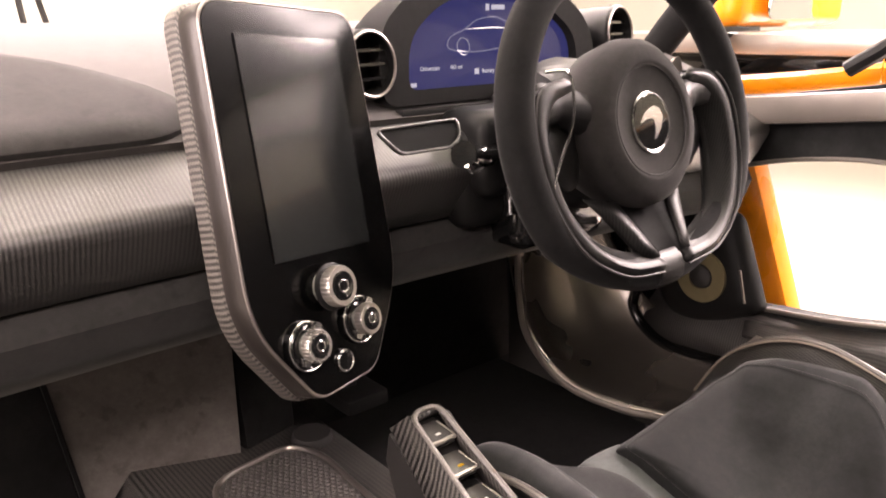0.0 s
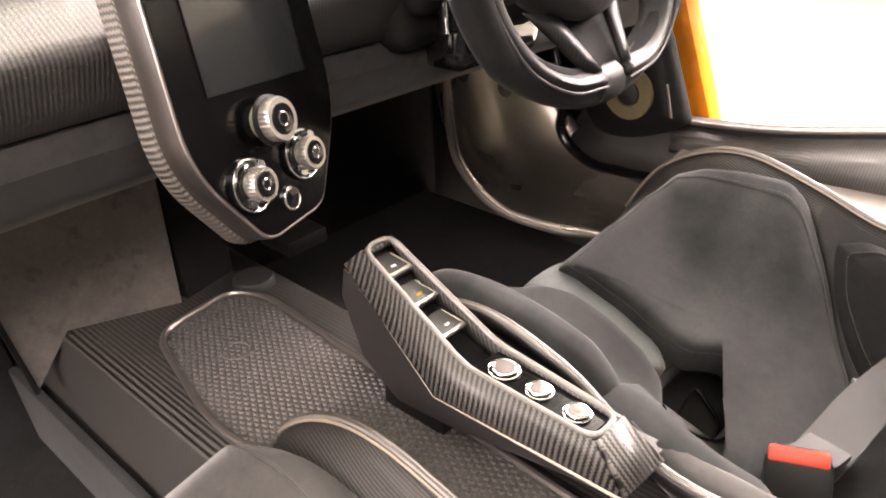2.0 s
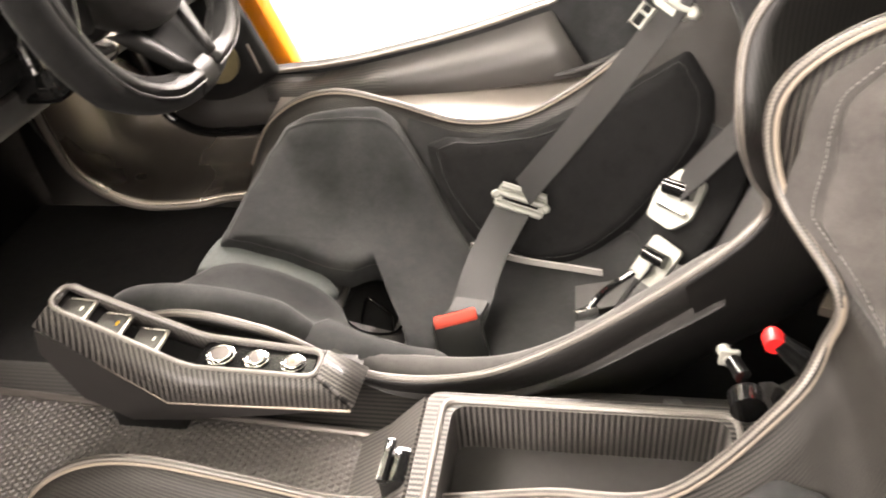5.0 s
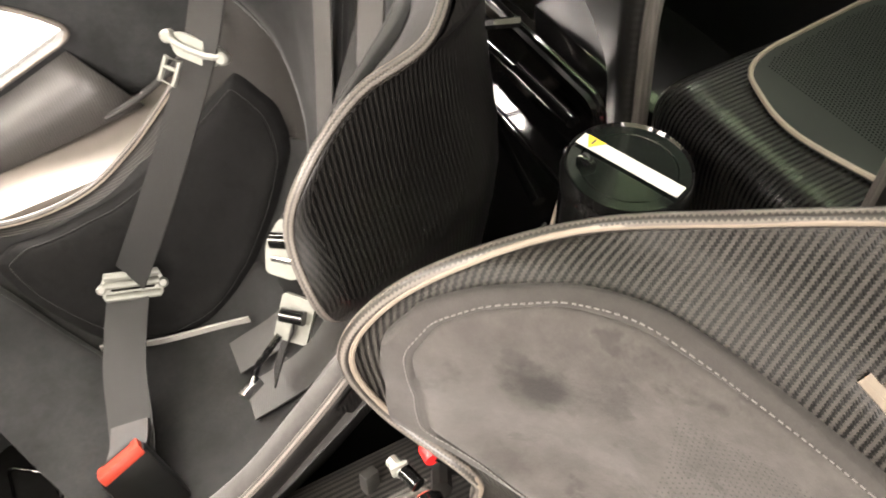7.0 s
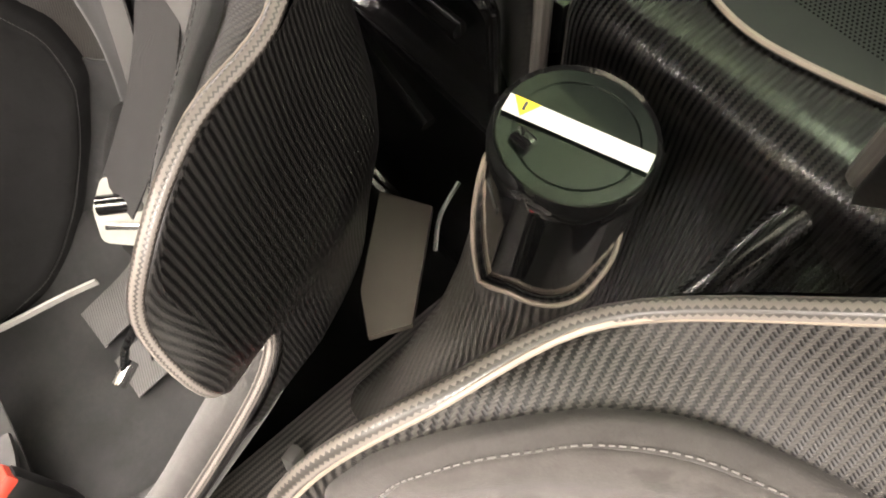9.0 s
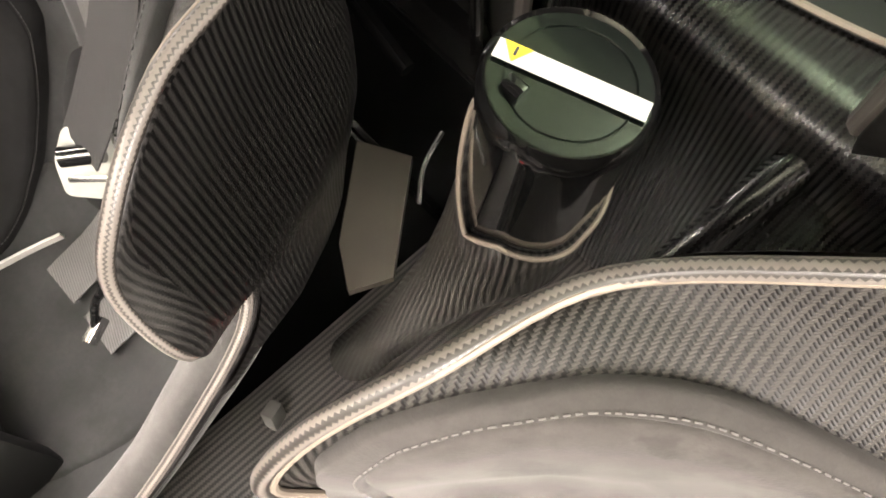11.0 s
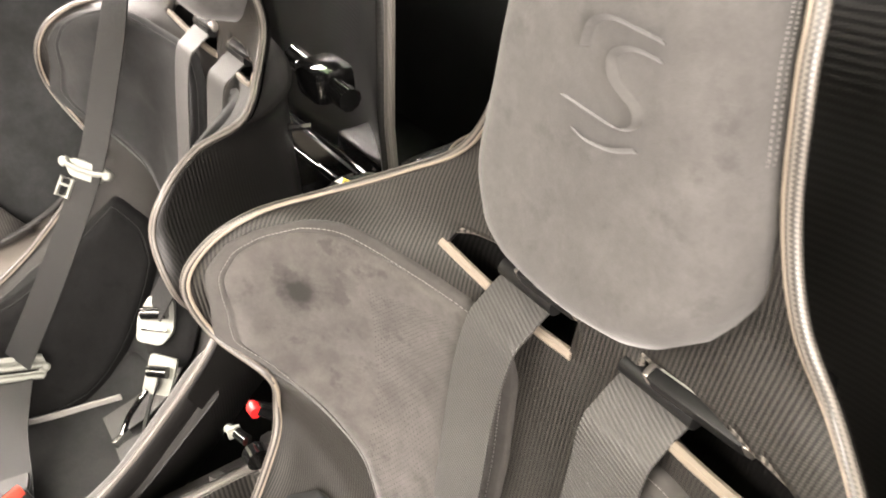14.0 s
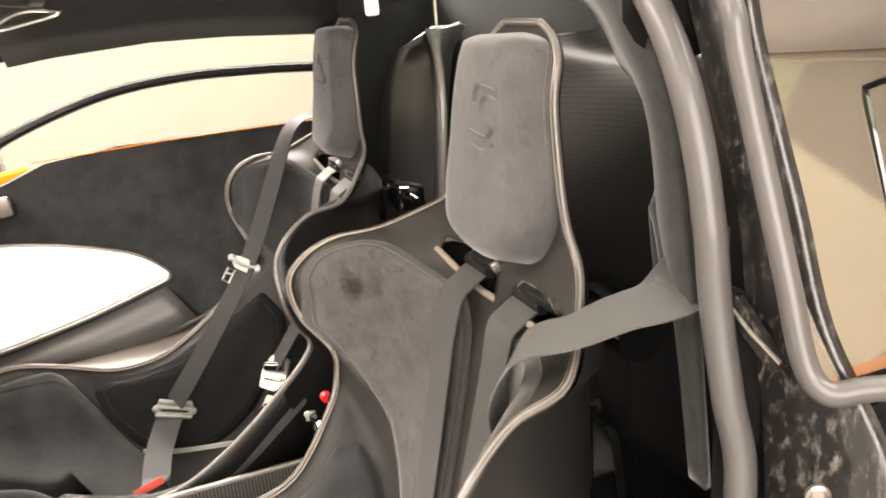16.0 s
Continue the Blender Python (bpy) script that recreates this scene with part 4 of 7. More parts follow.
part("floor_patch", plate(bm_new(), [(0.062, -0.072), (0.049, -0.1), (0.108, -0.169), (0.144, -0.149), (0.092, -0.089)][::-1], 0.008, Matrix.Translation((0, 0, 0.38))), TAN, car, "satin tan floor panel")
# black shelf and bars between tunnel and driver's buttress
bm = bm_new()
slab(bm, (0.2, -0.3, 0.42), (0.24, 0.16, 0.02), 0.006)
slab(bm, (0.2, -0.33, 0.47), (0.2, 0.1, 0.07), 0.01)
part("rear_shelf", bm, BLACK_GLOSS, car)
# locker panel; its lower part is added to keep the floor gap dark
pan = [tuple(p) for p in round_poly([(0.42, 0.06), (0.42, 0.525), (0.116, 0.531), (0.108, 0.06)], 0.018)]
mpan = axes((0, -0.238, 0), (1, 0, 0), (0, 0, 1))
panel = part("locker_panel", plate(bm_new(), pan[::-1], 0.008, mpan), BLACK_GLOSS, car, "gloss black locker panel with a raised edge, extended down to darken the gap")
part("panel_lip", tube(bm_new(), [mpan @ Vector((p[0], p[1], 0.0)) for p in pan], 0.0032, 8, True), BLACK_GLOSS, panel)
for a, b, r in (((0.29, -0.22, 0.5), (0.217, -0.219, 0.507), 0.0045), ((0.212, -0.219, 0.51), (0.124, -0.217, 0.517), 0.0055), ((0.24, -0.2, 0.462), (0.13, -0.19, 0.44), 0.006)):
    part("shelf_bar", tube(bm_new(), [a, b], r, 10), BLACK_GLOSS, car)
bm = bm_new()
slab(bm, (0.2, -0.235, 0.625), (0.06, 0.05, 0.04), 0.01)
tube(bm, [(0.14, -0.235, 0.62), (0.26, -0.225, 0.635)], 0.014, 10)
tube(bm, [(0.15, -0.19, 0.6), (0.16, -0.17, 0.6), (0.22, -0.17, 0.6), (0.23, -0.19, 0.62)], 0.004, 6)
part("belt_reel", bm, BLACK_GLOSS, car, "black belt reel behind the seat")
part("roof_hook", slab(bm_new(), (-0.291, -0.059, 0.936), (0.01, 0.012, 0.026), 0.004), LABEL, car, "small pale roof hook")
roof_unit = part("roof_unit", slab(bm_new(), (0.1, 0.3, 0.99), (0.2, 0.14, 0.05), 0.015, Euler((radians(8), 0, 0)).to_matrix().to_4x4(), 3), CARBON, car, "carbon overhead unit")
part("pull_loop", tube(bm_new(), catmull([(0.1, 0.285, 0.935), (0.1, 0.245, 0.942), (0.1, 0.215, 0.95), (0.1, 0.25, 0.955), (0.1, 0.28, 0.944)], 4, True), 0.003, 8, True), CHROME, roof_unit)

bm = bm_new()
tube(bm, [(-0.31, -0.275, 0.6), (-0.4, -0.27, 0.6)], [0.03, 0.026], 14)
slab(bm, (-0.345, -0.26, 0.6), (0.03, 0.05, 0.05), 0.01)
part("belt_reel", bm, BLACK_GLOSS, car, "black belt reel behind the seat")
pocket = part("side_pocket", plate(bm_new(), [tuple(q) for q in round_poly([(-0.07, -0.09), (0.05, -0.06), (0.05, 0.07), (-0.04, 0.06)], 0.012)], 0.01, axes((-0.33, -0.262, 0.42), (-1, 0, 0), (0, 0, 1)) @ pose(0, 0, 0, 0, 180, 0)), BLACK_GLOSS, car, "framed gloss black pocket panel")
# windscreen pillars and glass
bm = bm_new()
tube(bm, catmull([(0.735, 0.88, 0.6), (0.72, 0.75, 0.74), (0.68, 0.55, 0.87), (0.6, 0.4, 0.95)], 5), 0.025, 10)
part("screen_pillar", bm, SUEDE_BLACK, car)
bm = bm_new()
profile_sheet(bm, [(0.36, 1.055), (0.6, 0.985), (0.9, 0.86), (1.3, 0.69)], -0.6, 0.6, 0.005, 6)
ob = part("windscreen", bm, GLASS, car)
ob.visible_shadow = False

# ---- dashboard ----
dash = thing("dashboard", "carbon and charcoal suede dashboard with a rounded lower lip", "dashboard")


def dash_bow(x):
    return (-0.02 * (abs(x) / 0.7) ** 2, -0.012 * (abs(x) / 0.7) ** 2)


part("dash_top", profile_sheet(bm_new(), [(1.3, 0.69), (1.1, 0.698), (0.95, 0.684), (0.83, 0.654), (0.745, 0.62), (0.71, 0.604)], -0.72, 0.72, 0.01, 16, dash_bow), SUEDE_DASH, dash, "grey suede dash top")
part("carbon_band", profile_sheet(bm_new(), [(0.73, 0.613), (0.71, 0.601), (0.69, 0.5885), (0.662, 0.571), (0.6565, 0.567), (0.655, 0.5635), (0.6565, 0.559), (0.669, 0.533), (0.678, 0.518), (0.7, 0.51)], -0.72, 0.72, 0.006, 16, dash_bow), CARBON_DASH, dash, "satin carbon dash band")
part("lower_panel", profile_sheet(bm_new(), [(0.7, 0.51), (0.682, 0.502), (0.676, 0.49), (0.684, 0.468), (0.7, 0.452), (0.78, 0.442), (1.1, 0.44)], -0.72, 0.72, 0.008, 10, dash_bow), SUEDE_PILLAR, dash, "charcoal suede lower dash panel")
bm = bm_new()
pad = round_poly([(-0.62, -0.012), (-0.1, -0.01), (-0.055, 0.024), (-0.07, 0.07), (-0.145, 0.145), (-0.27, 0.185), (-0.62, 0.19)], [0.05, 0.03, 0.02, 0.08, 0.08, 0.08, 0.05])
pillow(bm, [tuple(p) for p in pad], 0.014, axes((0, 0.715, 0.617), (1, 0, 0), (0, 1, 0.40)), 6, 6)
part("airbag_pad", bm, SUEDE_PAD, dash, "padded grey suede airbag cover")
bm = bm_new()
slot = round_poly([(-0.048, 0.012), (0.05, 0.014), (0.045, -0.006), (0.03, -0.014), (-0.03, -0.014)], 0.008)
mslot = axes((0.118, 0.655, 0.6), (1, 0, 0), (0, 0.6, 1))
plate(bm, [tuple(p) for p in slot], 0.003, mslot)
part("dash_recess", bm, BLACK_MATTE, dash)
bm = bm_new()
tube(bm, [mslot @ Vector((p[0], p[1], 0.001)) for p in slot], 0.0015, 8, True)
part("recess_trim", bm, CARBON_DASH, dash)


def vent(c, r, right):
    v = thing("air_vent", "round black air vent with a metallic ring", "vent", "dash vents")
    m = axes(c, right, (0, 0.1, 1))
    part("housing", disc_stack(bm_new(), [(r * 1.12, -0.07), (r * 1.15, -0.02), (r * 1.12, 0.0), (r * 0.98, 0.004), (r * 0.94, -0.002), (r * 0.9, -0.02), (r * 0.1, -0.022)], m), BLACK_SATIN, v)
    part("ring", tube(bm_new(), [m @ Vector((r * 1.02 * math.cos(a), r * 1.02 * math.sin(a), 0.004)) for a in [2 * math.pi * k / 40 for k in range(40)]], 0.0016, 8, True), TITAN, v)
    for k in (-1, 0, 1):
        part("vane", slab(bm_new(), m @ Vector((0, k * r * 0.45, -0.008)), (r * 1.5, 0.003, 0.012), 0, m.to_3x3().to_4x4()), BLACK_GLOSS, v)
    return v


vent((0.104, 0.715, 0.665), 0.03, (1, 0.15, 0))
vent((0.5, 0.73, 0.685), 0.032, (1, 0.2, 0))

# instrument binnacle
cluster = thing("instrument_cluster", "hooded instrument display showing a car outline", "display")
mc = axes((0.285, 0.735, 0.675), (1, 0, 0), (0, 0.15, 1))
hood = round_poly([(-0.165, -0.055), (0.155, -0.055), (0.16, 0.02), (0.09, 0.075), (-0.09, 0.075), (-0.165, 0.02)], [0.02, 0.02, 0.06, 0.06, 0.06, 0.06])
face = round_poly([(-0.132, -0.04), (0.122, -0.04), (0.128, 0.01), (0.07, 0.052), (-0.07, 0.052), (-0.125, 0.012)], [0.012, 0.012, 0.05, 0.05, 0.05, 0.05])
bm = bm_new()
plate(bm, [tuple(p) for p in hood], 0.06, mc @ Matrix.Translation((0, 0, 0.012)), [[tuple(p) for p in face]])
part("hood", bm, SUEDE_BLACK, cluster)
bm = bm_new()
plate(bm, [tuple(p) for p in face], 0.004, mc)
part("screen", bm, LCD, cluster, "deep blue lit display")
bm = bm_new()
slab(bm, mc @ Vector((0, -0.06, -0.01)), (0.3, 0.06, 0.012), 0.004)
part("base", bm, BLACK_SATIN, cluster)


def lettering(text, m, size, mat, parent, name="lettering", extrude=0.0002):
    cu = bpy.data.curves.new(name, "FONT")
    cu.body, cu.size, cu.extrude, cu.align_x = text, size, extrude, "CENTER"
    ob = new(name, cu)
    dg = bpy.context.evaluated_depsgraph_get()
    me = bpy.data.meshes.new_from_object(ob.evaluated_get(dg))
    bpy.data.objects.remove(ob)
    me.materials.clear()
    me.materials.append(mat)
    ob = new(name, me)
    ob.matrix_world = m
    ob.parent = parent
    return ob


lettering("Odometer", mc @ Matrix.Translation((-0.094, -0.021, 0.002)), 0.0062, LCD_WHITE, cluster)
lettering("465 mi", mc @ Matrix.Translation((-0.058, -0.021, 0.002)), 0.0062, LCD_WHITE, cluster)
lettering("Battery", mc @ Matrix.Translation((-0.012, -0.027, 0.002)), 0.0062, LCD_WHITE, cluster)
for c, s in (((-0.029, -0.025), (0.006, 0.006)), ((0.012, 0.043), (0.02, 0.005)), ((-0.004, 0.043), (0.005, 0.007)), ((-0.118, -0.035), (0.007, 0.004))):
    part("display_mark", slab(bm_new(), mc @ Vector((*c, 0.002)), (s[0], 0.0006, s[1])), LCD_WHITE, cluster)
bm = bm_new()
outl = [(-0.065, 0.0), (-0.062, 0.012), (-0.04, 0.02), (-0.02, 0.03), (0.01, 0.032), (0.035, 0.022), (0.05, 0.018), (0.055, 0.004), (0.03, 0.0), (0.0, -0.002), (-0.03, -0.004)]
tube(bm, catmull([mc @ Vector((x, y, 0.002)) for x, y in outl], 3, True), 0.0007, 5, True)
for cx in (-0.045, 0.032):
    tube(bm, [mc @ Vector((cx + 0.009 * math.cos(a), 0.002 + 0.009 * math.sin(a), 0.002)) for a in [2 * math.pi * k / 14 for k in range(14)]], 0.0006, 5, True)
tube(bm, [mc @ Vector(p) for p in ((-0.04, 0.02, 0.002), (0.0, 0.021, 0.002), (0.04, 0.02, 0.002))], 0.0006, 5)
part("car_outline", bm, LCD_GREY, cluster)

# ---- touchscreen tablet ----
tablet = thing("touchscreen", "tall glossy black touchscreen panel with metal knobs", "screen")
YAW, LEANT = radians(16), radians(13.5)
nn = Vector((math.sin(YAW) * math.cos(LEANT), -math.cos(YAW) * math.cos(LEANT), math.sin(LEANT)))
right = Vector((math.cos(YAW), math.sin(YAW), 0))
upv = nn.cross(right)
mt = axes((-0.0221, 0.6098, 0.5491), right - upv * 0.08, upv + right * 0.08) @ Matrix.Scale(1.075, 4)
body = round_poly([(-0.074, 0.16), (0.074, 0.16), (0.077, -0.05), (0.034, -0.117), (-0.03, -0.123), (-0.078, -0.06)], [0.02, 0.02, 0.03, 0.012, 0.012, 0.03], 7)
bodyp = [tuple(p) for p in body][::-1]
bm = bm_new()
c0 = Vector((0, 0.02))
rings = []
for s, z in ((1.0, -0.002), (1.02, -0.005), (1.02, -0.022), (0.97, -0.03)):
    rings.append([bm.verts.new(mt @ Vector(((p[0] - c0.x) * s + c0.x, (p[1] - c0.y) * s + c0.y, z))) for p in bodyp])
for a, b in zip(rings, rings[1:]):
    for k in range(len(a)):
        bm.faces.new((a[k], a[(k + 1) % len(a)], b[(k + 1) % len(a)], b[k]))
bm.faces.new(rings[-1])
bmesh.ops.recalc_face_normals(bm, faces=bm.faces)
part("housing", bm, BRONZE, tablet, "dark satin bronze housing")
bm = bm_new()
rings = []
for s, z in ((0.99, -0.02), (1.035, -0.0235), (1.04, -0.029), (1.035, -0.036), (0.98, -0.038)):
    rings.append([bm.verts.new(mt @ Vector(((p[0] - c0.x) * s + c0.x, (p[1] - c0.y) * s + c0.y, z))) for p in bodyp])
lay = bm.loops.layers.uv.new("uv")
runs = [0.0]
for k in range(len(bodyp)):
    runs.append(runs[-1] + (rings[1][(k + 1) % len(bodyp)].co - rings[1][k].co).length)
for q, (a, b) in enumerate(zip(rings, rings[1:])):
    for k in range(len(a)):
        f = bm.faces.new((a[k], a[(k + 1) % len(a)], b[(k + 1) % len(a)], b[k]))
        for lp, (u_, v_) in zip(f.loops, ((runs[k], q), (runs[k + 1], q), (runs[k + 1], q + 1), (runs[k], q + 1))):
            lp[lay].uv = (u_, v_ * 0.005)
bmesh.ops.recalc_face_normals(bm, faces=bm.faces)
part("edge_band", bm, CARBON_BRAID, tablet, "braided carbon band round the back edge")
bm = bm_new()
plate(bm, bodyp[::-1], 0.004, mt)
part("glass_front", bm, GLASS_BLACK, tablet)
part("bezel", tube(bm_new(), [mt @ Vector((p[0] * 1.008, p[1] * 1.008, -0.002)) for p in bodyp], 0.0015, 8, True), TITAN, tablet, "thin brushed metal bezel")
bm = bm_new()
plate(bm, [(-0.05, -0.02), (0.05, -0.02), (0.05, 0.139), (-0.05, 0.139)], 0.001, mt @ Matrix.Translation((0, 0, 0.0012)))
part("display", bm, SCREEN, tablet, "switched-off display")
bm = bm_new()
slab(bm, mt @ Vector((0, 0.0, -0.09)), (0.06, 0.1, 0.14), 0.02)
part("mount", bm, BLACK_SATIN, tablet)


def knurl(r, z0, z1, m, n=26):
    """A ribbed ring round local z."""
    bm = bm_new()
    rings = []
    for rr, z in ((r * 0.93, z0), (r, z0 + 0.0015), (r, z1 - 0.002), (r * 0.94, z1), (r * 0.74, z1)):
        rings.append([bm.verts.new(m @ Vector(((rr - (0.0005 if k % 4 < 2 and 0.95 * r < rr else 0)) * math.cos(math.pi * k / n / 2), (rr - (0.0005 if k % 4 < 2 and 0.95 * r < rr else 0)) * math.sin(math.pi * k / n / 2), z))) for k in range(4 * n)])
    for a, b in zip(rings, rings[1:]):
        for k in range(4 * n):
            bm.faces.new((a[k], a[(k + 1) % (4 * n)], b[(k + 1) % (4 * n)], b[k]))
    bm.faces.new(rings[0][::-1])
    bm.faces.new(rings[-1])
    return bm


def knob(a, b, r, h, fancy):
    m = mt @ Matrix.Translation((a, b, 0))
    k = part("knob", knurl(r, h * 0.5, h, m), KNOB_METAL, tablet, "knurled bright metal rotary knob", True, 25)
    part("cap", disc_stack(bm_new(), [(r * 0.74, h - 0.001), (r * 0.72, h + 0.0004), (r * 0.6, h + 0.0008), (r * 0.05, h + 0.0004)], m), BLACK_GLOSS, k)
    part("mark", tube(bm_new(), [m @ Vector((r * 0.3 * math.cos(t), r * 0.3 * math.sin(t), h + 0.0009)) for t in [2 * math.pi * q / 16 for q in range(16)]], 0.0005, 5, True), CHROME, k)
    part("shaft", disc_stack(bm_new(), [(r * 0.8, 0), (r * 0.78, h * 0.55), (r * 0.2, h * 0.55)], m), ALLOY, k)
    if not fancy:
        part("flange", disc_stack(bm_new(), [(r * 1.1, h * 0.36), (r * 1.16, h * 0.4), (r * 1.16, h * 0.48), (r * 1.0, h * 0.53)], m), BLACK_SATIN, k)
    else:
        part("collar", disc_stack(bm_new(), [(r * 1.5, 0.0), (r * 1.5, 0.003), (r * 1.35, 0.005), (r * 1.2, 0.003), (r * 1.05, 0.004), (r * 0.9, 0.004)], m), BLACK_GLOSS, k)
        part("collar_ring", tube(bm_new(), [m @ Vector((r * 1.45 * math.cos(t), r * 1.45 * math.sin(t), 0.0035)) for t in [2 * math.pi * q / 32 for q in range(32)]], 0.0009, 6, True), CHROME, k)
        mp_ = m @ pose(0, 0, 0, 0, 0, -30)
        part("pointer", plate(bm_new(), [tuple(q) for q in round_poly([(-0.0045, r * 0.8), (0.0045, r * 0.8), (0.003, r * 1.38), (-0.003, r * 1.38)], 0.001)], 0.007, mp_ @ Matrix.Translation((0, 0, h * 0.62))), CHROME, k)
        part("pointer", plate(bm_new(), [tuple(q) for q in round_poly([(-0.004, r * 0.8), (0.004, r * 0.8), (0.0025, r * 1.3), (-0.0025, r * 1.3)], 0.001)], 0.006, mp_ @ pose(0, 0, h * 0.45, 0, 0, 180)), CHROME, k)
    return k


knob(-0.007, -0.045, 0.0152, 0.019, False)
knob(-0.036, -0.082, 0.0122, 0.0155, True)
knob(0.021, -0.076, 0.0122, 0.0155, True)
bt = part("round_button", disc_stack(bm_new(), [(0.0088, 0), (0.0088, 0.002), (0.0078, 0.0028), (0.007, 0.0015), (0.0005, 0.0018)], mt @ Matrix.Translation((0.0, -0.103, 0))), CHROME, tablet)
part("cap", disc_stack(bm_new(), [(0.0068, 0.001), (0.0066, 0.0024), (0.0004, 0.0026)], mt @ Matrix.Translation((0.0, -0.103, 0))), BLACK_GLOSS, bt)

# ---- steering wheel ----
wheel = thing("steering_wheel", "flat-bottomed dark suede and carbon steering wheel", "steering wheel")
TAU = radians(14)
mw = axes((0.318, 0.558, 0.604), (1, 0, 0), (0, math.sin(TAU), math.cos(TAU)))


def rim_pt(a):
    c, s = math.cos(a), math.sin(a)
    r = 0.171
    x, y = r * c, r * 0.97 * s
    if y < -0.095:
        k = (-0.095 - y)
        y = -0.095 - k * 0.75
        x *= 1 - 1.6 * k
    return Vector((x, y, 0))


rim = [rim_pt(2 * math.pi * k / 72) for k in range(72)]
part("rim", tube(bm_new(), [mw @ p for p in rim], 0.0165, 14, True, 1.15, mw.to_3x3() @ Vector((0, 0, 1))), SUEDE_BLACK, wheel, "dark suede wheel rim")
low = [mw @ (rim_pt(radians(262 + 2.2 * k)) * 0.985 + Vector((0, 0, 0.004))) for k in range(7)]
part("rim_insert", tube(bm_new(), low, 0.0168, 12, False, 1.15, mw.to_3x3() @ Vector((0, 0, 1))), CARBON_WHEEL, wheel, "carbon lower rim clasp")
part("airbag", disc_stack(bm_new(), [(0.068, -0.06), (0.081, -0.035), (0.085, -0.008), (0.082, 0.006), (0.073, 0.0145), (0.06, 0.0185), (0.057, 0.0185), (0.054, 0.016), (0.03, 0.0145), (0.004, 0.014)], mw, 48), SUEDE_PAD, wheel, "padded round centre boss")
part("boss_groove", tube(bm_new(), [mw @ Vector((0.0545 * math.cos(a), 0.0545 * math.sin(a), 0.0165)) for a in [2 * math.pi * k / 40 for k in range(40)]], 0.0012, 6, True), BLACK_SATIN, wheel)
me = mw @ Matrix.Translation((-0.001, -0.002, 0.0135)) @ Matrix.Scale(1.12, 4)
part("emblem", disc_stack(bm_new(), [(0.0275, 0.0), (0.0275, 0.002), (0.026, 0.003), (0.0248, 0.0022), (0.001, 0.0022)], me, 36), CHROME, wheel, "round metal emblem")
part("emblem_face", disc_stack(bm_new(), [(0.0242, 0.0015), (0.024, 0.0027), (0.001, 0.003)], me, 36), BLACK_GLOSS, wheel)
sw = [(0.016, 0.004), (0.012, 0.012), (0.002, 0.014), (-0.01, 0.009), (-0.018, 0.0), (-0.006, 0.004), (0.003, 0.003), (0.004, -0.006), (0.0, -0.016), (0.01, -0.008)]
part("emblem_swoosh", plate(bm_new(), [tuple(p) for p in round_poly(sw, 0.003)], 0.001, me @ Matrix.Translation((0, 0, 0.0034))), CHROME, wheel)
for sx in (-1, 1):
    sp = [Vector((sx * 0.07, 0.012, -0.004)), Vector((sx * 0.105, 0.026, -0.01)), Vector((sx * 0.14, 0.022, -0.006)), Vector((sx * 0.163, 0.008, 0.0))]
    part("spoke", tube(bm_new(), [mw @ p for p in catmull(sp, 4)], [0.02] * 4 + [0.017] * 4 + [0.015] * 5, 10, False, 0.7, mw.to_3x3() @ Vector((0, 1, 0))), BLACK_SATIN, wheel)
    outer = catmull([(sx * x, y, z) for x, y, z in ((0.1, 0.05, 0.0), (0.138, 0.042, 0.004), (0.156, 0.012, 0.008), (0.157, -0.03, 0.01), (0.148, -0.07, 0.012), (0.122, -0.112, 0.015), (0.075, -0.14, 0.018), (0.02, -0.147, 0.0185))], 5)
    inner = catmull([(sx * x, y, z) for x, y, z in ((0.08, 0.03, -0.012), (0.105, 0.018, -0.012), (0.12, -0.004, -0.012), (0.121, -0.032, -0.01), (0.114, -0.064, -0.008), (0.094, -0.1, 0.0), (0.06, -0.12, 0.006), (0.02, -0.126, 0.009))], 5)
    bm = bm_new()
    rows = [[bm.verts.new(mw @ (o_ * (1 - w) + i_ * w + Vector((0, 0, 0.009 * math.sin(math.pi * min(1.0, w * 1.25)))))) for w in (0, 0.15, 0.3, 0.45, 0.6, 0.8, 1)] for o_, i_ in zip(outer, inner)]
    for r0, r1 in zip(rows, rows[1:]):
        for k in range(6):
            bm.faces.new((r0[k], r0[k + 1], r1[k + 1], r1[k]))
    bmesh.ops.recalc_face_normals(bm, faces=bm.faces)
    ob = part("inner_frame", bm, CARBON_WHEEL, wheel, "glossy carbon inner frame")
    ob.modifiers.new("shell", "SOLIDIFY").thickness = 0.008
    part("frame_seam", tube(bm_new(), [mw @ (p * 1.005 + Vector((0, 0, 0.003))) for p in outer[5:]], 0.0012, 6), BLACK_RUBBER, wheel)
    bm = bm_new()
    rows = []
    for t in (0, 0.25, 0.5, 0.75, 1):
        i_, o_ = Vector((sx * (0.04 - 0.018 * t), -0.078 - 0.057 * t, -0.015 + 0.028 * t)), Vector((sx * (0.074 - 0.042 * t), -0.064 - 0.067 * t, -0.024 + 0.03 * t))
        rows.append([bm.verts.new(mw @ (i_ * (1 - w) + o_ * w + Vector((0, 0, 0.005 * math.sin(math.pi * w))))) for w in (0, 0.2, 0.4, 0.6, 0.8, 1)])
    for r0, r1 in zip(rows, rows[1:]):
        for k in range(5):
            bm.faces.new((r0[k], r0[k + 1], r1[k + 1], r1[k]))
    bmesh.ops.recalc_face_normals(bm, faces=bm.faces)
    ob = part("lower_spoke", bm, CARBON_WHEEL, wheel, "glossy carbon flank of the lower spoke")
    ob.modifiers.new("shell", "SOLIDIFY").thickness = 0.006
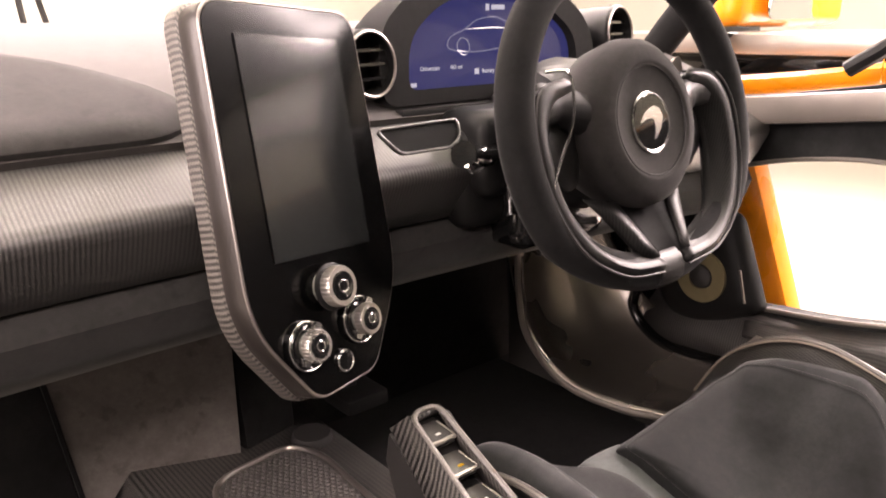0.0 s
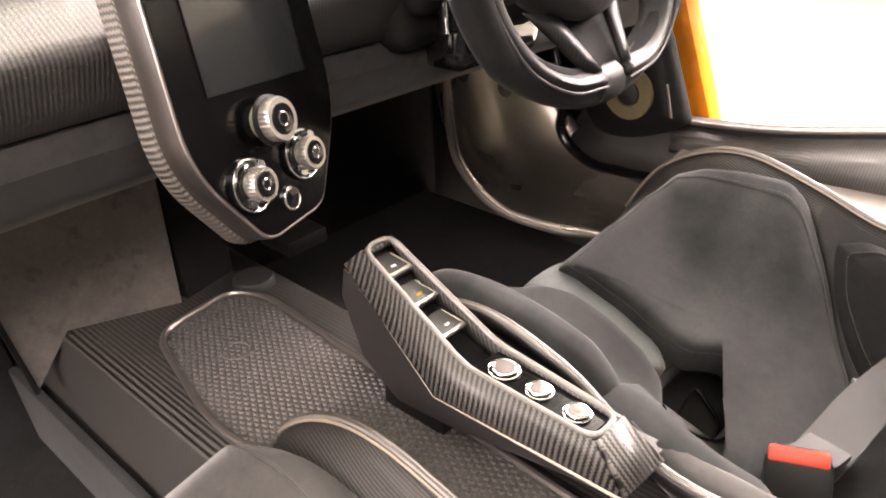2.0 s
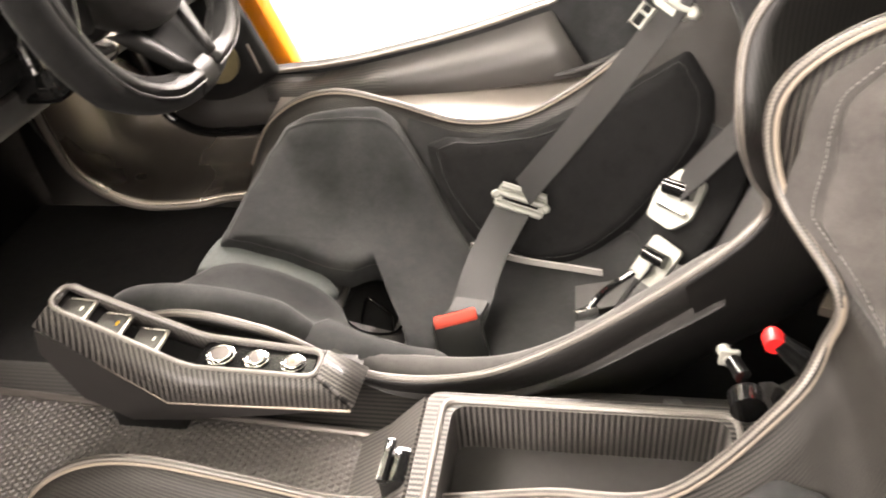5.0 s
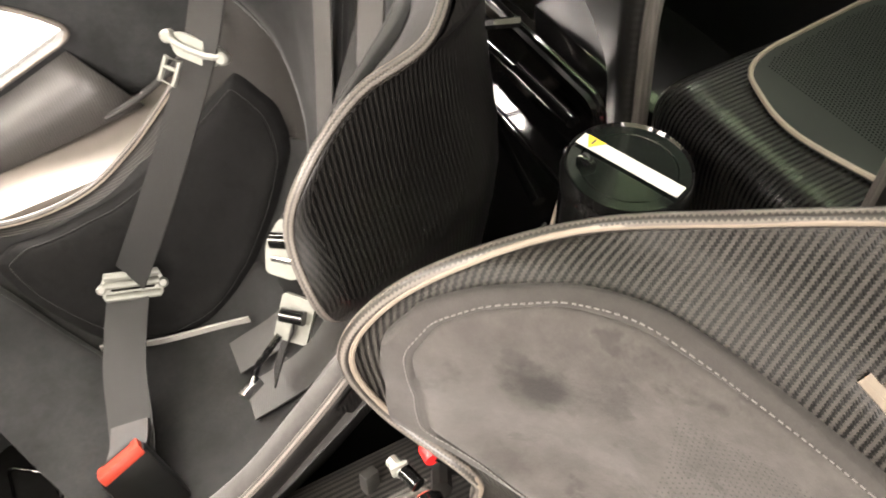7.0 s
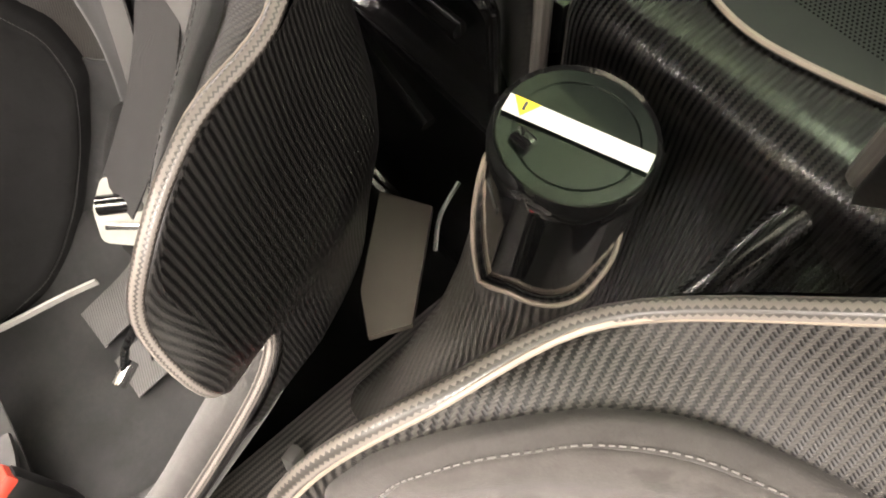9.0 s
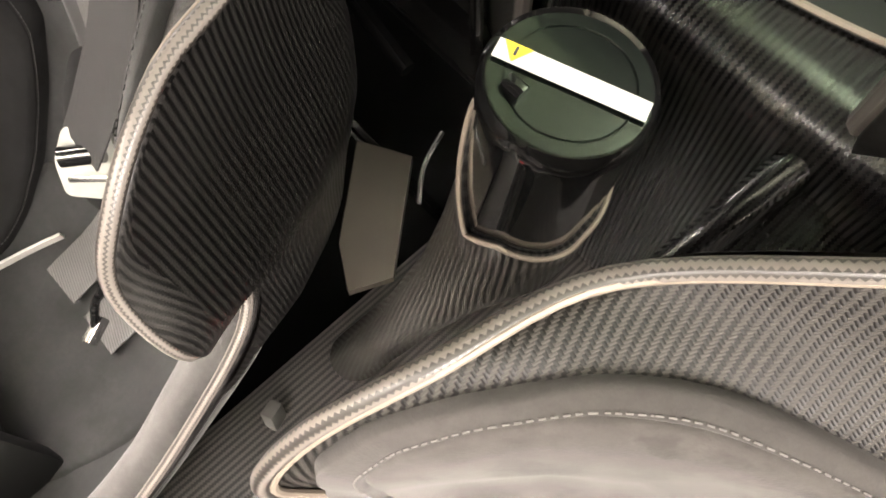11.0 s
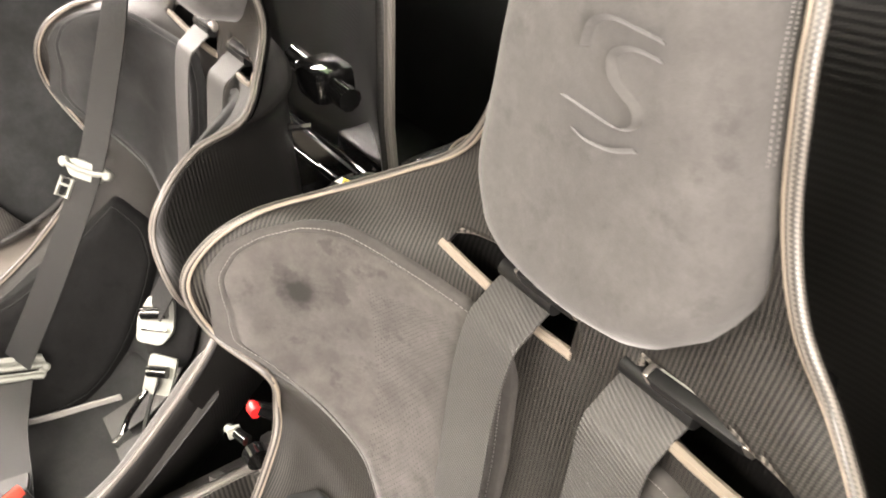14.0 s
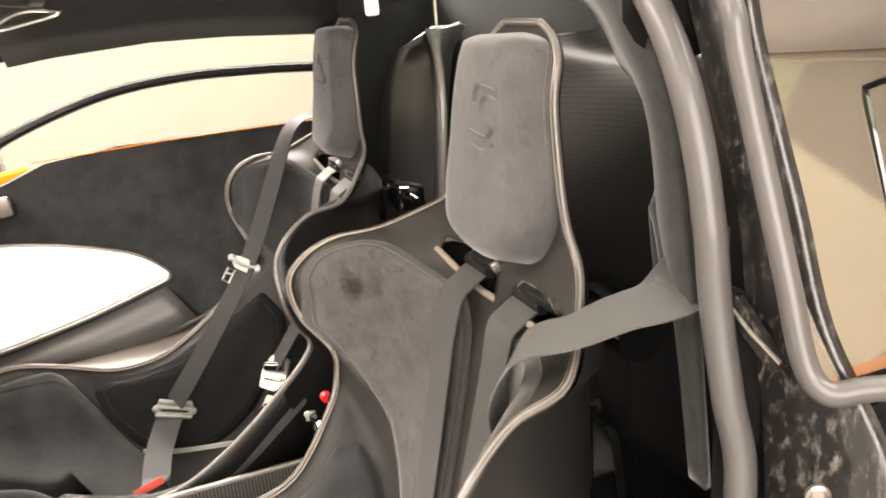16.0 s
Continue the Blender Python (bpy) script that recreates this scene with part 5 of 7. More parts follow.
    part("spoke_trim", tube(bm_new(), [mw @ Vector((sx * (0.04 - 0.018 * t), -0.078 - 0.057 * t, -0.0145 + 0.028 * t)) for t in (0, 0.5, 1)], 0.0012, 6), TITAN if sx > 0 else BLACK_SATIN, wheel, "thin trim line on the spoke's ridge")
    cv = round_poly([(sx * 0.12, 0.052), (sx * 0.092, 0.045), (sx * 0.07, 0.0), (sx * 0.085, -0.05), (sx * 0.1, -0.055), (sx * 0.135, -0.025), (sx * 0.14, 0.02)], 0.01)
    pts = [tuple(p) for p in cv]
    part("spoke_cover", pillow(bm_new(), pts if sx < 0 else pts[::-1], 0.006, mw @ Matrix.Translation((0, 0, -0.018)), 4), BLACK_SATIN, wheel, "dark satin spoke cover")
    pd = round_poly([(sx * 0.085, 0.05), (sx * 0.125, 0.07), (sx * 0.13, -0.0), (sx * 0.1, -0.05), (sx * 0.092, -0.05)], 0.01)
    pts = [tuple(p) for p in pd]
    part("paddle", plate(bm_new(), pts if sx > 0 else pts[::-1], 0.004, mw @ Matrix.Translation((0, 0, -0.025))), TITAN if sx > 0 else BLACK_SATIN, wheel, "shift paddle behind the wheel")
bm = bm_new()
rows = []
for t in (0, 0.33, 0.66, 1):
    rows.append([bm.verts.new(mw @ Vector((w * (0.04 - 0.018 * t), -0.078 - 0.057 * t, -0.015 + 0.028 * t - 0.012 * (1 - w * w) * (1 - 0.6 * t)))) for w in (-1, -0.6, -0.2, 0.2, 0.6, 1)])
for r0, r1 in zip(rows, rows[1:]):
    for k in range(5):
        bm.faces.new((r0[k], r0[k + 1], r1[k + 1], r1[k]))
bmesh.ops.recalc_face_normals(bm, faces=bm.faces)
ob = part("centre_spoke", bm, BLACK_MATTE, wheel, "hollowed dark satin centre spoke")
ob.modifiers.new("shell", "SOLIDIFY").thickness = 0.005
tr = [Vector((-0.128, 0.056, 0.004)), Vector((-0.112, 0.055, 0.012)), Vector((-0.105, 0.046, 0.013)), Vector((-0.112, 0.01, 0.014)), Vector((-0.136, -0.025, 0.013)), Vector((-0.15, -0.05, 0.011))]
part("spoke_trim", tube(bm_new(), [mw @ p for p in catmull(tr, 5)], 0.0015, 6), CHROME, wheel)

column = thing("steering_column", "black steering column with control stalks", "steering column")
mcol = axes((0.318, 0.62, 0.59), (1, 0, 0), (0, math.sin(TAU), math.cos(TAU)))
part("shroud", disc_stack(bm_new(), [(0.075, -0.1), (0.085, -0.03), (0.07, 0.02), (0.05, 0.035), (0.01, 0.035)], mcol, 24), BLACK_SATIN, column)
part("binnacle_cover", slab(bm_new(), (0.3, 0.7, 0.55), (0.27, 0.1, 0.11), 0.03, None, 5), BLACK_SATIN, column)
part("stalk_mount", slab(bm_new(), (0.222, 0.672, 0.575), (0.09, 0.08, 0.09), 0.026, None, 5), BLACK_SATIN, column)
part("lower_shroud", slab(bm_new(), (0.29, 0.68, 0.515), (0.14, 0.12, 0.09), 0.025, None, 4), BLACK_GLOSS, column)
for pts, r in (([(0.218, 0.64, 0.583), (0.176, 0.625, 0.58), (0.152, 0.615, 0.583), (0.126, 0.605, 0.589)], [0.009] * 4 + [0.011] * 4 + [0.009] * 4 + [0.013]), ([(0.238, 0.64, 0.557), (0.214, 0.63, 0.547), (0.208, 0.625, 0.532), (0.206, 0.622, 0.517)], [0.008] * 4 + [0.008] * 4 + [0.009] * 4 + [0.01])):
    part("stalk", tube(bm_new(), catmull(pts, 4), r, 10), BLACK_GLOSS, column, "glossy black control stalk")
part("stalk_trim", tube(bm_new(), catmull([(0.124, 0.598, 0.58), (0.132, 0.6, 0.573), (0.149, 0.605, 0.574)], 4), 0.002, 6), CHROME, column)

# ---- floor mat on the tunnel ----
mat = thing("tunnel_tray", "taupe rubber tray liner with a honeycomb of dimples", "mat")
trayo = round_poly([(-0.068, 0.785), (0.03, 0.8), (0.05, 0.76), (0.02, 0.25), (-0.06, 0.25), (-0.1, 0.56), (-0.105, 0.63)], [0.03, 0.03, 0.04, 0.01, 0.01, 0.04, 0.04])
trayp = [tuple(p) for p in trayo][::-1]
part("liner", plate(bm_new(), trayp, 0.004, Matrix.Translation((0, 0, 0.2445))), MAT_RUBBER, mat)
part("border", tube(bm_new(), [Vector((p[0], p[1], 0.2455)) for p in trayp], 0.0035, 8, True), TITAN, mat, "raised satin metal border")


verts, faces = [], []
step = 0.0069
for iy in range(108):
    for ix in range(35):
        x, y = -0.11 + ix * step + (iy % 2) * step / 2, 0.25 + iy * step * 0.88
        if inside((x, y), [(q[0] * 0.93 - 0.002, (q[1] - 0.52) * 0.98 + 0.52) for q in trayp]):
            b0 = len(verts)
            for rr, zz in ((0.003, 0.2446), (0.0019, 0.2459)):
                verts += [(x + rr * math.cos(math.pi / 3 * k), y + rr * math.sin(math.pi / 3 * k), zz) for k in range(6)]
            faces += [(b0 + k, b0 + (k + 1) % 6, b0 + 6 + (k + 1) % 6, b0 + 6 + k) for k in range(6)] + [tuple(b0 + 6 + k for k in range(6))]
me_d = bpy.data.meshes.new("embossing")
me_d.from_pydata(verts, [], faces)
me_d.materials.append(MAT_RUBBER)
dm = tagged(new("embossing", me_d), kind="stuff")
dm.parent = mat
part("ring_mark", tube(bm_new(), [Vector((-0.03 + 0.014 * math.cos(a), 0.7 + 0.014 * math.sin(a), 0.2455)) for a in [2 * math.pi * k / 24 for k in range(24)]], 0.0012, 6, True), MAT_RUBBER, mat)

# ---- console arm ----
con = thing("console_arm", "carbon centre console arm with switches and buttons", "console")
TOPP = [(0.545, 0.394), (0.432, 0.337), (0.32, 0.331)]
BOTP = [(0.557, 0.381), (0.455, 0.304), (0.291, 0.307)]


def con_side(x_top, x_bot, drop, name):
    bm = bm_new()
    a = [bm.verts.new((x, y, z)) for x, (y, z) in zip(x_top, TOPP)]
    b = [bm.verts.new((x, y, z - d)) for x, (y, z), d in zip(x_bot, BOTP, drop)]
    for i in range(2):
        bm.faces.new((a[i], a[i + 1], b[i + 1], b[i]))
    ob = part(name, bm, CARBON_ARM, con, "satin carbon side", True, 20)
    s = ob.modifiers.new("shell", "SOLIDIFY")
    s.thickness, s.offset = 0.005, 0


LEFT_X, RIGHT_X = (0.013, 0.006, 0.007), (0.042, 0.044, 0.037)
con_side(LEFT_X, (0.003, -0.004, -0.003), (0, 0, 0), "side_panel")
con_side(RIGHT_X, (0.055, 0.056, 0.047), (0, 0.002, 0.006), "side_panel")
bm = bm_new()
v = [bm.verts.new(p) for p in ((0.007, 0.32, 0.331), (0.037, 0.32, 0.331), (0.047, 0.291, 0.301), (-0.003, 0.291, 0.307))]
bm.faces.new(v)
ob = part("end_panel", bm, CARBON_ARM, con)
ob.modifiers.new("shell", "SOLIDIFY").thickness = 0.005
bm = bm_new()
v = [bm.verts.new(p) for p in ((0.013, 0.545, 0.394), (0.042, 0.545, 0.394), (0.055, 0.558, 0.381), (0.003, 0.558, 0.381))]
bm.faces.new(v)
ob = part("nose_panel", bm, CARBON_ARM, con)
ob.modifiers.new("shell", "SOLIDIFY").thickness = 0.005
edge = [Vector((x, y, z + 0.001)) for x, (y, z) in zip(LEFT_X, TOPP)] + [Vector((x, y, z + 0.001)) for x, (y, z) in zip(RIGHT_X[::-1], TOPP[::-1])]
part("top_edge", tube(bm_new(), round_poly(edge, 0.012, 4), 0.0024, 8, True), CARBON_RIM, con, "pale carbon edge")
part("lower_edge", tube(bm_new(), [(-0.005 + 0.008 * (i == 0), y, z) for i, (y, z) in enumerate(BOTP)], 0.0016, 6), EDGE_PALE, con)
bm = bm_new()
base = [(-0.002, 0.554, 0.379), (-0.002, 0.453, 0.303), (-0.002, 0.294, 0.305), (0.004, 0.3, 0.295), (0.008, 0.36, 0.28), (0.008, 0.45, 0.262), (0.006, 0.51, 0.258), (0.002, 0.55, 0.29), (0.0, 0.565, 0.34)]
va = [bm.verts.new(p) for p in base]
vb = [bm.verts.new((0.06 - p[0], p[1], p[2])) for p in base]
bm.faces.new(va[::-1])
bm.faces.new(vb)
for k in range(len(va)):
    bm.faces.new((va[k], va[(k + 1) % len(va)], vb[(k + 1) % len(va)], vb[k]))
bmesh.ops.recalc_face_normals(bm, faces=bm.faces)
bmesh.ops.bevel(bm, geom=[e for e in bm.edges if min(v.co.z for v in e.verts) < 0.3], offset=0.006, segments=3, affect="EDGES")
part("base", bm, UNDERSHELL, con, "smooth dark satin undershell", True, 30)
part("pedestal", slab(bm_new(), (0.03, 0.5, 0.252), (0.034, 0.07, 0.024), 0.004), BLACK_SATIN, con)
bm = bm_new()
INL = (0.028, 0.02, 0.008)
a = [bm.verts.new((0.008, y, z - d)) for (y, z), d in zip(TOPP, INL)]
b = [bm.verts.new((x, y, z - d)) for x, (y, z), d in zip(RIGHT_X, TOPP, INL)]
for i in range(2):
    bm.faces.new((a[i], a[i + 1], b[i + 1], b[i]))
part("recess_floor", bm, BLACK_MATTE, con)
p1, p2 = Vector((0.0235, 0.428, 0.3335)), Vector((0.0235, 0.326, 0.3285))
mi = axes((p1 + p2) / 2, (1, 0, 0), p1 - p2)
part("inlay", plate(bm_new(), [tuple(q) for q in round_poly([(-0.0145, -0.051), (0.0125, -0.051), (0.0175, 0.052), (-0.0165, 0.052)], 0.004)], 0.004, mi), INLAY, con, "gloss black button panel")


def con_at(t):
    """A point along the top of the arm: t in metres back from its nose."""
    p0, p1, p2 = (Vector((0.028, y, z)) for y, z in TOPP)
    d1, d2 = (p1 - p0), (p2 - p1)
    return (p0 + d1.normalized() * t, d1.normalized()) if t < d1.length else (p1 + d2.normalized() * (t - d1.length), d2.normalized())


for k, (y, z) in enumerate(((0.523, 0.37), (0.495, 0.3545), (0.466, 0.338))):
    m = axes((0.026, y - 0.003, z + 0.007), (1, 0, 0), (0, 0.97, 0.2))
    tab = [tuple(q) for q in round_poly([(-0.0155, 0.0), (0.0155, 0.0), (0.0125, 0.024), (-0.0125, 0.024)], 0.003)]
    sw_ = part("selector_switch", plate(bm_new(), tab, 0.007, m), SWITCH, con, "dark glossy gear selector tab with a bright lip")
    part("lip", tube(bm_new(), [m @ Vector((x, 0.0 + 0.0005 * abs(x) / 0.015, -0.0012)) for x in (-0.0148, -0.007, 0.0, 0.007, 0.0148)], 0.0021, 8), KNOB_METAL, sw_, "bright metal lip")
    part("side_lip", tube(bm_new(), [m @ Vector((0.0148, 0.0005, -0.0012)), m @ Vector((0.0125, 0.022, -0.001))], 0.0016, 6), KNOB_METAL, sw_)
    part("mark", slab(bm_new(), m @ Vector((0.002, 0.0075, 0.0006)), (0.005, 0.0022, 0.0006), 0.0003, m.to_3x3().to_4x4()), AMBER if k == 1 else LABEL, sw_)
for k, t in enumerate((0.148, 0.181, 0.214)):
    p, d = con_at(t)
    m = axes(p + Vector((0, 0, -0.0055)), (1, 0, 0), -d)
    m = m @ Matrix.Translation((-0.003 - 0.001 * k, 0, 0.0025))
    r = 0.0112 if k == 0 else 0.0094
    b_ = part("push_button", disc_stack(bm_new(), [(r * 1.1, 0), (r * 1.1, 0.0014), (r * 1.0, 0.0022), (r * 0.05, 0.0022)], m, 36), INLAY, con, "round chrome-ringed button")
    for rr, hh, rt in ((r * 1.06, 0.0016, 0.0006), (r * 0.8, 0.0034, 0.001)):
        part("ring", tube(bm_new(), [m @ Vector((rr * math.cos(a), rr * math.sin(a), hh)) for a in [2 * math.pi * q / 40 for q in range(40)]], rt, 8, True), CHROME, b_, "thin chrome ring")
    part("cap", disc_stack(bm_new(), [(r * 0.7, 0.002), (r * 0.68, 0.0042), (r * 0.05, 0.0048)], m, 28), BUTTON, b_)
    if k == 2:
        part("mark", disc_stack(bm_new(), [(r * 0.3, 0.0046), (r * 0.28, 0.0051), (r * 0.02, 0.0052)], m, 16), RED, b_)

# ---- storage bin ----
bin_ = thing("storage_bin", "open satin carbon storage bin between the seats", "storage bin")
bm = bm_new()
plate(bm, [tuple(q) for q in round_poly([(-0.12, -0.02), (0.02, -0.02), (0.02, 0.228), (-0.12, 0.228)], 0.012)], 0.064, Matrix.Translation((0, 0, 0.309)), [[tuple(q) for q in round_poly([(-0.11, -0.008), (0.006, -0.008), (0.006, 0.206), (-0.11, 0.206)], 0.014)]])
part("wall", bm, CARBON_ARM, bin_, "carbon bin walls", True, 30)
part("bottom", slab(bm_new(), (-0.05, 0.105, 0.253), (0.14, 0.24, 0.012), 0.002), BLACK_RUBBER, bin_)
part("rim", tube(bm_new(), [Vector((q[0], q[1], 0.3095)) for q in round_poly([(-0.12, -0.015), (0.011, -0.015), (0.011, 0.214), (-0.12, 0.214)], 0.012)], 0.003, 8, True), CARBON_RIM, bin_)
bm = bm_new()
slab(bm, (-0.055, 0.242, 0.29), (0.034, 0.022, 0.04), 0.005)
slab(bm, (-0.055, 0.248, 0.312), (0.04, 0.008, 0.006), 0.002)
part("catch", bm, BLACK_GLOSS, bin_, "glossy black catch")
bm = bm_new()
profile = [(0.29, 0.246), (0.262, 0.268), (0.238, 0.295), (0.228, 0.305)]
profile_sheet(bm, profile, -0.11, 0.015, 0.004, 4)
part("ramp", bm, CARBON_ARM, bin_)
# tools and plugs tucked behind the bin
plug = thing("cable_plug", "small metal cable plug with a red cap beside the seat", "plug")
part("body", tube(bm_new(), [(-0.02, -0.005, 0.385), (-0.005, 0.0, 0.385)], 0.006, 10), BLACK_GLOSS, plug)
part("tip", tube(bm_new(), [(-0.006, 0.001, 0.384), (0.008, 0.005, 0.384)], 0.005, 8), ALLOY, plug)
part("flange", slab(bm_new(), (-0.002, 0.002, 0.385), (0.004, 0.014, 0.014), 0.002), ALLOY, plug)
part("cap", disc_stack(bm_new(), [(0.0065, -0.006), (0.007, 0.004), (0.005, 0.008), (0.001, 0.009)], axes((-0.017, -0.02, 0.417), (0, -1, 0), (0, 0, 1)) @ pose(0, 0, 0, 0, 180, 0)), RED_BRIGHT, plug, "bright red cap")
part("cap_stem", tube(bm_new(), [(-0.018, -0.023, 0.417), (-0.022, -0.036, 0.408), (-0.026, -0.052, 0.392), (-0.032, -0.06, 0.36)], [0.0065, 0.009, 0.011, 0.012], 12), BLACK_GLOSS, plug)
part("lead", tube(bm_new(), catmull([(-0.02, -0.02, 0.36), (0.0, -0.03, 0.35), (0.0, -0.05, 0.33), (-0.02, -0.08, 0.3)], 5), 0.008, 8), BLACK_RUBBER, plug)
plug2 = thing("cable_plug", "black cable plug with a red centre", "plug")
part("body", disc_stack(bm_new(), [(0.012, -0.01), (0.012, 0.004), (0.01, 0.006), (0.002, 0.006)], axes((-0.034, -0.006, 0.378), (0, 1, 0), (0, 0, 1))), BLACK_GLOSS, plug2)
part("centre", disc_stack(bm_new(), [(0.007, 0.005), (0.006, 0.0085), (0.001, 0.009)], axes((-0.034, -0.006, 0.378), (0, 1, 0), (0, 0, 1))), RED, plug2)

clip_ = thing("cable_clip", "small pale metal clip on the floor between the seats", "clip")
part("plate", slab(bm_new(), (0.068, 0.025, 0.243), (0.012, 0.016, 0.028), 0.003, Euler((0.3, 0.2, 0.4)).to_matrix().to_4x4()), DARK_ALLOY, clip_)
part("foot", slab(bm_new(), (0.068, 0.02, 0.14), (0.03, 0.03, 0.19), 0.006), BLACK_SATIN, clip_)

# ---- canister in its carbon holder ----
can = thing("canister", "gloss black canister with a white warning sticker", "canister")
mj = axes((0.001, -0.157, 0.449), (1, 0, 0), (0, 1, 0)) @ pose(0, 0, 0, 5, -3, 0)
part("body", disc_stack(bm_new(), [(0.033, 0.0), (0.034, 0.02), (0.036, 0.135), (0.0375, 0.142), (0.0375, 0.15), (0.0355, 0.154), (0.034, 0.152), (0.001, 0.151)], mj, 40), BLACK_GLOSS, can)
part("lid", disc_stack(bm_new(), [(0.0335, 0.1505), (0.0335, 0.1525), (0.0275, 0.1525), (0.027, 0.1518), (0.0265, 0.1525), (0.001, 0.1528)], mj, 40), LID, can, "smoked reflective lid")
ms = mj @ Matrix.Translation((0, 0, 0.1545)) @ pose(0, 0, 0, 0, 0, 22)
st = part("sticker", slab(bm_new(), ms @ Vector((0, 0, 0)), (0.0655, 0.0095, 0.0005), 0, ms.to_3x3().to_4x4()), LABEL, can, "white sticker strip")
part("warning_mark", plate(bm_new(), [(0.0185, -0.0045), (0.0305, -0.0045), (0.0245, 0.0045)], 0.0003, ms @ Matrix.Translation((0, 0, 0.0008))), YELLOW, st, "yellow warning triangle")
part("warning_ink", slab(bm_new(), ms @ Vector((0.0245, -0.001, 0.001)), (0.0013, 0.0045, 0.0004), 0, ms.to_3x3().to_4x4()), INK, st)
part("catch", slab(bm_new(), mj @ Vector((0.012, 0.02, 0.154)), (0.01, 0.008, 0.005), 0.0015), BLACK_GLOSS, can)
holder = thing("canister_holder", "glossy carbon holder clasping the canister", "holder")
bm = bm_new()
rows = []
for i in range(73):
    a = 2 * math.pi * i / 72
    z_top = float(np.interp(math.degrees(a) % 360, [0, 26, 46, 80, 108, 150, 172, 186, 300, 360], [0.112, 0.108, 0.082, 0.044, 0.06, 0.054, 0.054, 0.066, 0.095, 0.112]))
    rows.append([bm.verts.new(mj @ Vector((r * math.cos(a) + sh * 0.55, r * math.sin(a) + sh, z_top * f + zz))) for f, r, zz, sh in ((1.0, 0.0375, 0, 0), (0.5, 0.0375, 0, 0), (0.0, 0.0375, 0, 0.004), (0.0, 0.027, -0.05, 0.022), (0, 0.02, -0.12, 0.05), (0, 0.021, -0.2, 0.085))])
for a, b in zip(rows, rows[1:]):
    for k in range(5):
        bm.faces.new((a[k], a[k + 1], b[k + 1], b[k]))
bmesh.ops.remove_doubles(bm, verts=bm.verts, dist=1e-5)
bmesh.ops.recalc_face_normals(bm, faces=bm.faces)
lip = [r[0].co.copy() for r in rows[:-1] if r[0].is_valid]
ob = part("clasp", bm, CARBON_CLASP, holder, "", True, 60)
ob.modifiers.new("shell", "SOLIDIFY").thickness = 0.003
part("lip", tube(bm_new(), lip, 0.0014, 8, True), EDGE_PALE, holder, "rounded bare edge of the clasp")
part("edge_bead", tube(bm_new(), catmull([mj @ Vector(p) for p in ((0.052, 0.012, 0.06), (0.046, 0.03, 0.052), (0.034, 0.044, 0.046))], 5), 0.0013, 6), CHROME, holder)

# ---- seats ----
SEAT_ROWS = [  # centre y, z; rim half-width, y, z; how hollow
    (0.575, 0.205, 0.235, 0.605, 0.215, 2.4), (0.556, 0.237, 0.245, 0.57, 0.275, 2.6), (0.5, 0.212, 0.25, 0.515, 0.314, 2.8), (0.42, 0.175, 0.25, 0.45, 0.326, 3.0),
    (0.33, 0.148, 0.25, 0.37, 0.306, 3.2), (0.23, 0.125, 0.25, 0.285, 0.278, 3.4), (0.13, 0.115, 0.25, 0.2, 0.284, 3.4), (0.05, 0.125, 0.236, 0.125, 0.318, 3.2), (-0.01, 0.165, 0.21, 0.05, 0.363, 3.0),
    (-0.05, 0.24, 0.216, -0.008, 0.442, 3.8), (-0.08, 0.33, 0.229, -0.026, 0.48, 5.2), (-0.1, 0.42, 0.225, -0.024, 0.518, 5.4), (-0.125, 0.51, 0.259, 0.004, 0.556, 4.4), (-0.14, 0.575, 0.267, 0.013, 0.603, 3.3),
    (-0.15, 0.618, 0.263, -0.009, 0.635, 2.6), (-0.156, 0.637, 0.249, -0.047, 0.657, 2.2), (-0.164, 0.672, 0.232, -0.099, 0.664, 2.2), (-0.172, 0.7, 0.183, -0.14, 0.691, 2.2), (-0.178, 0.725, 0.147, -0.163, 0.713, 2.0),
    (-0.183, 0.75, 0.118, -0.169, 0.744, 2.0), (-0.187, 0.79, 0.099, -0.174, 0.788, 2.0), (-0.192, 0.84, 0.089, -0.177, 0.843, 2.0), (-0.195, 0.877, 0.079, -0.188, 0.878, 2.0), (-0.196, 0.897, 0.06, -0.195, 0.895, 2.0), (-0.196, 0.908, 0.036, -0.196, 0.907, 2.0)]


def seat_row(k):
    k = max(0.0, min(len(SEAT_ROWS) - 1.0001, k))
    i = int(k)
    t = k - i
    g = [np.array(SEAT_ROWS[max(0, min(len(SEAT_ROWS) - 1, j))]) for j in (i - 1, i, i + 1, i + 2)]
    return 0.5 * (2 * g[1] + (g[2] - g[0]) * t + (2 * g[0] - 5 * g[1] + 4 * g[2] - g[3]) * t * t + (3 * g[1] - g[0] - 3 * g[2] + g[3]) * t ** 3)


def seat_pt(k, v):
    cy, cz, x, ry, rz, p = seat_row(k)
    h = abs(v) ** p
    return Vector((x * v, cy + (ry - cy) * h, cz + (rz - cz) * h))


def seat_normal(k, v):
    a = seat_pt(k + 0.05, v) - seat_pt(k - 0.05, v)
    b = seat_pt(k, v + 0.02) - seat_pt(k, v - 0.02)
    return a.cross(b).normalized()


SLOTS = {1: [(14.9, 0.03), (14.9, 0.2), (15.2, 0.35), (15.65, 0.54), (15.95, 0.55), (16.15, 0.48), (16.2, 0.32), (16.15, 0.16), (15.6, 0.03)],
         -1: [(15.0, 0.17), (15.3, 0.44), (16.0, 0.74), (16.4, 0.8), (16.45, 0.7), (16.2, 0.5), (16.0, 0.32), (15.95, 0.17)]}


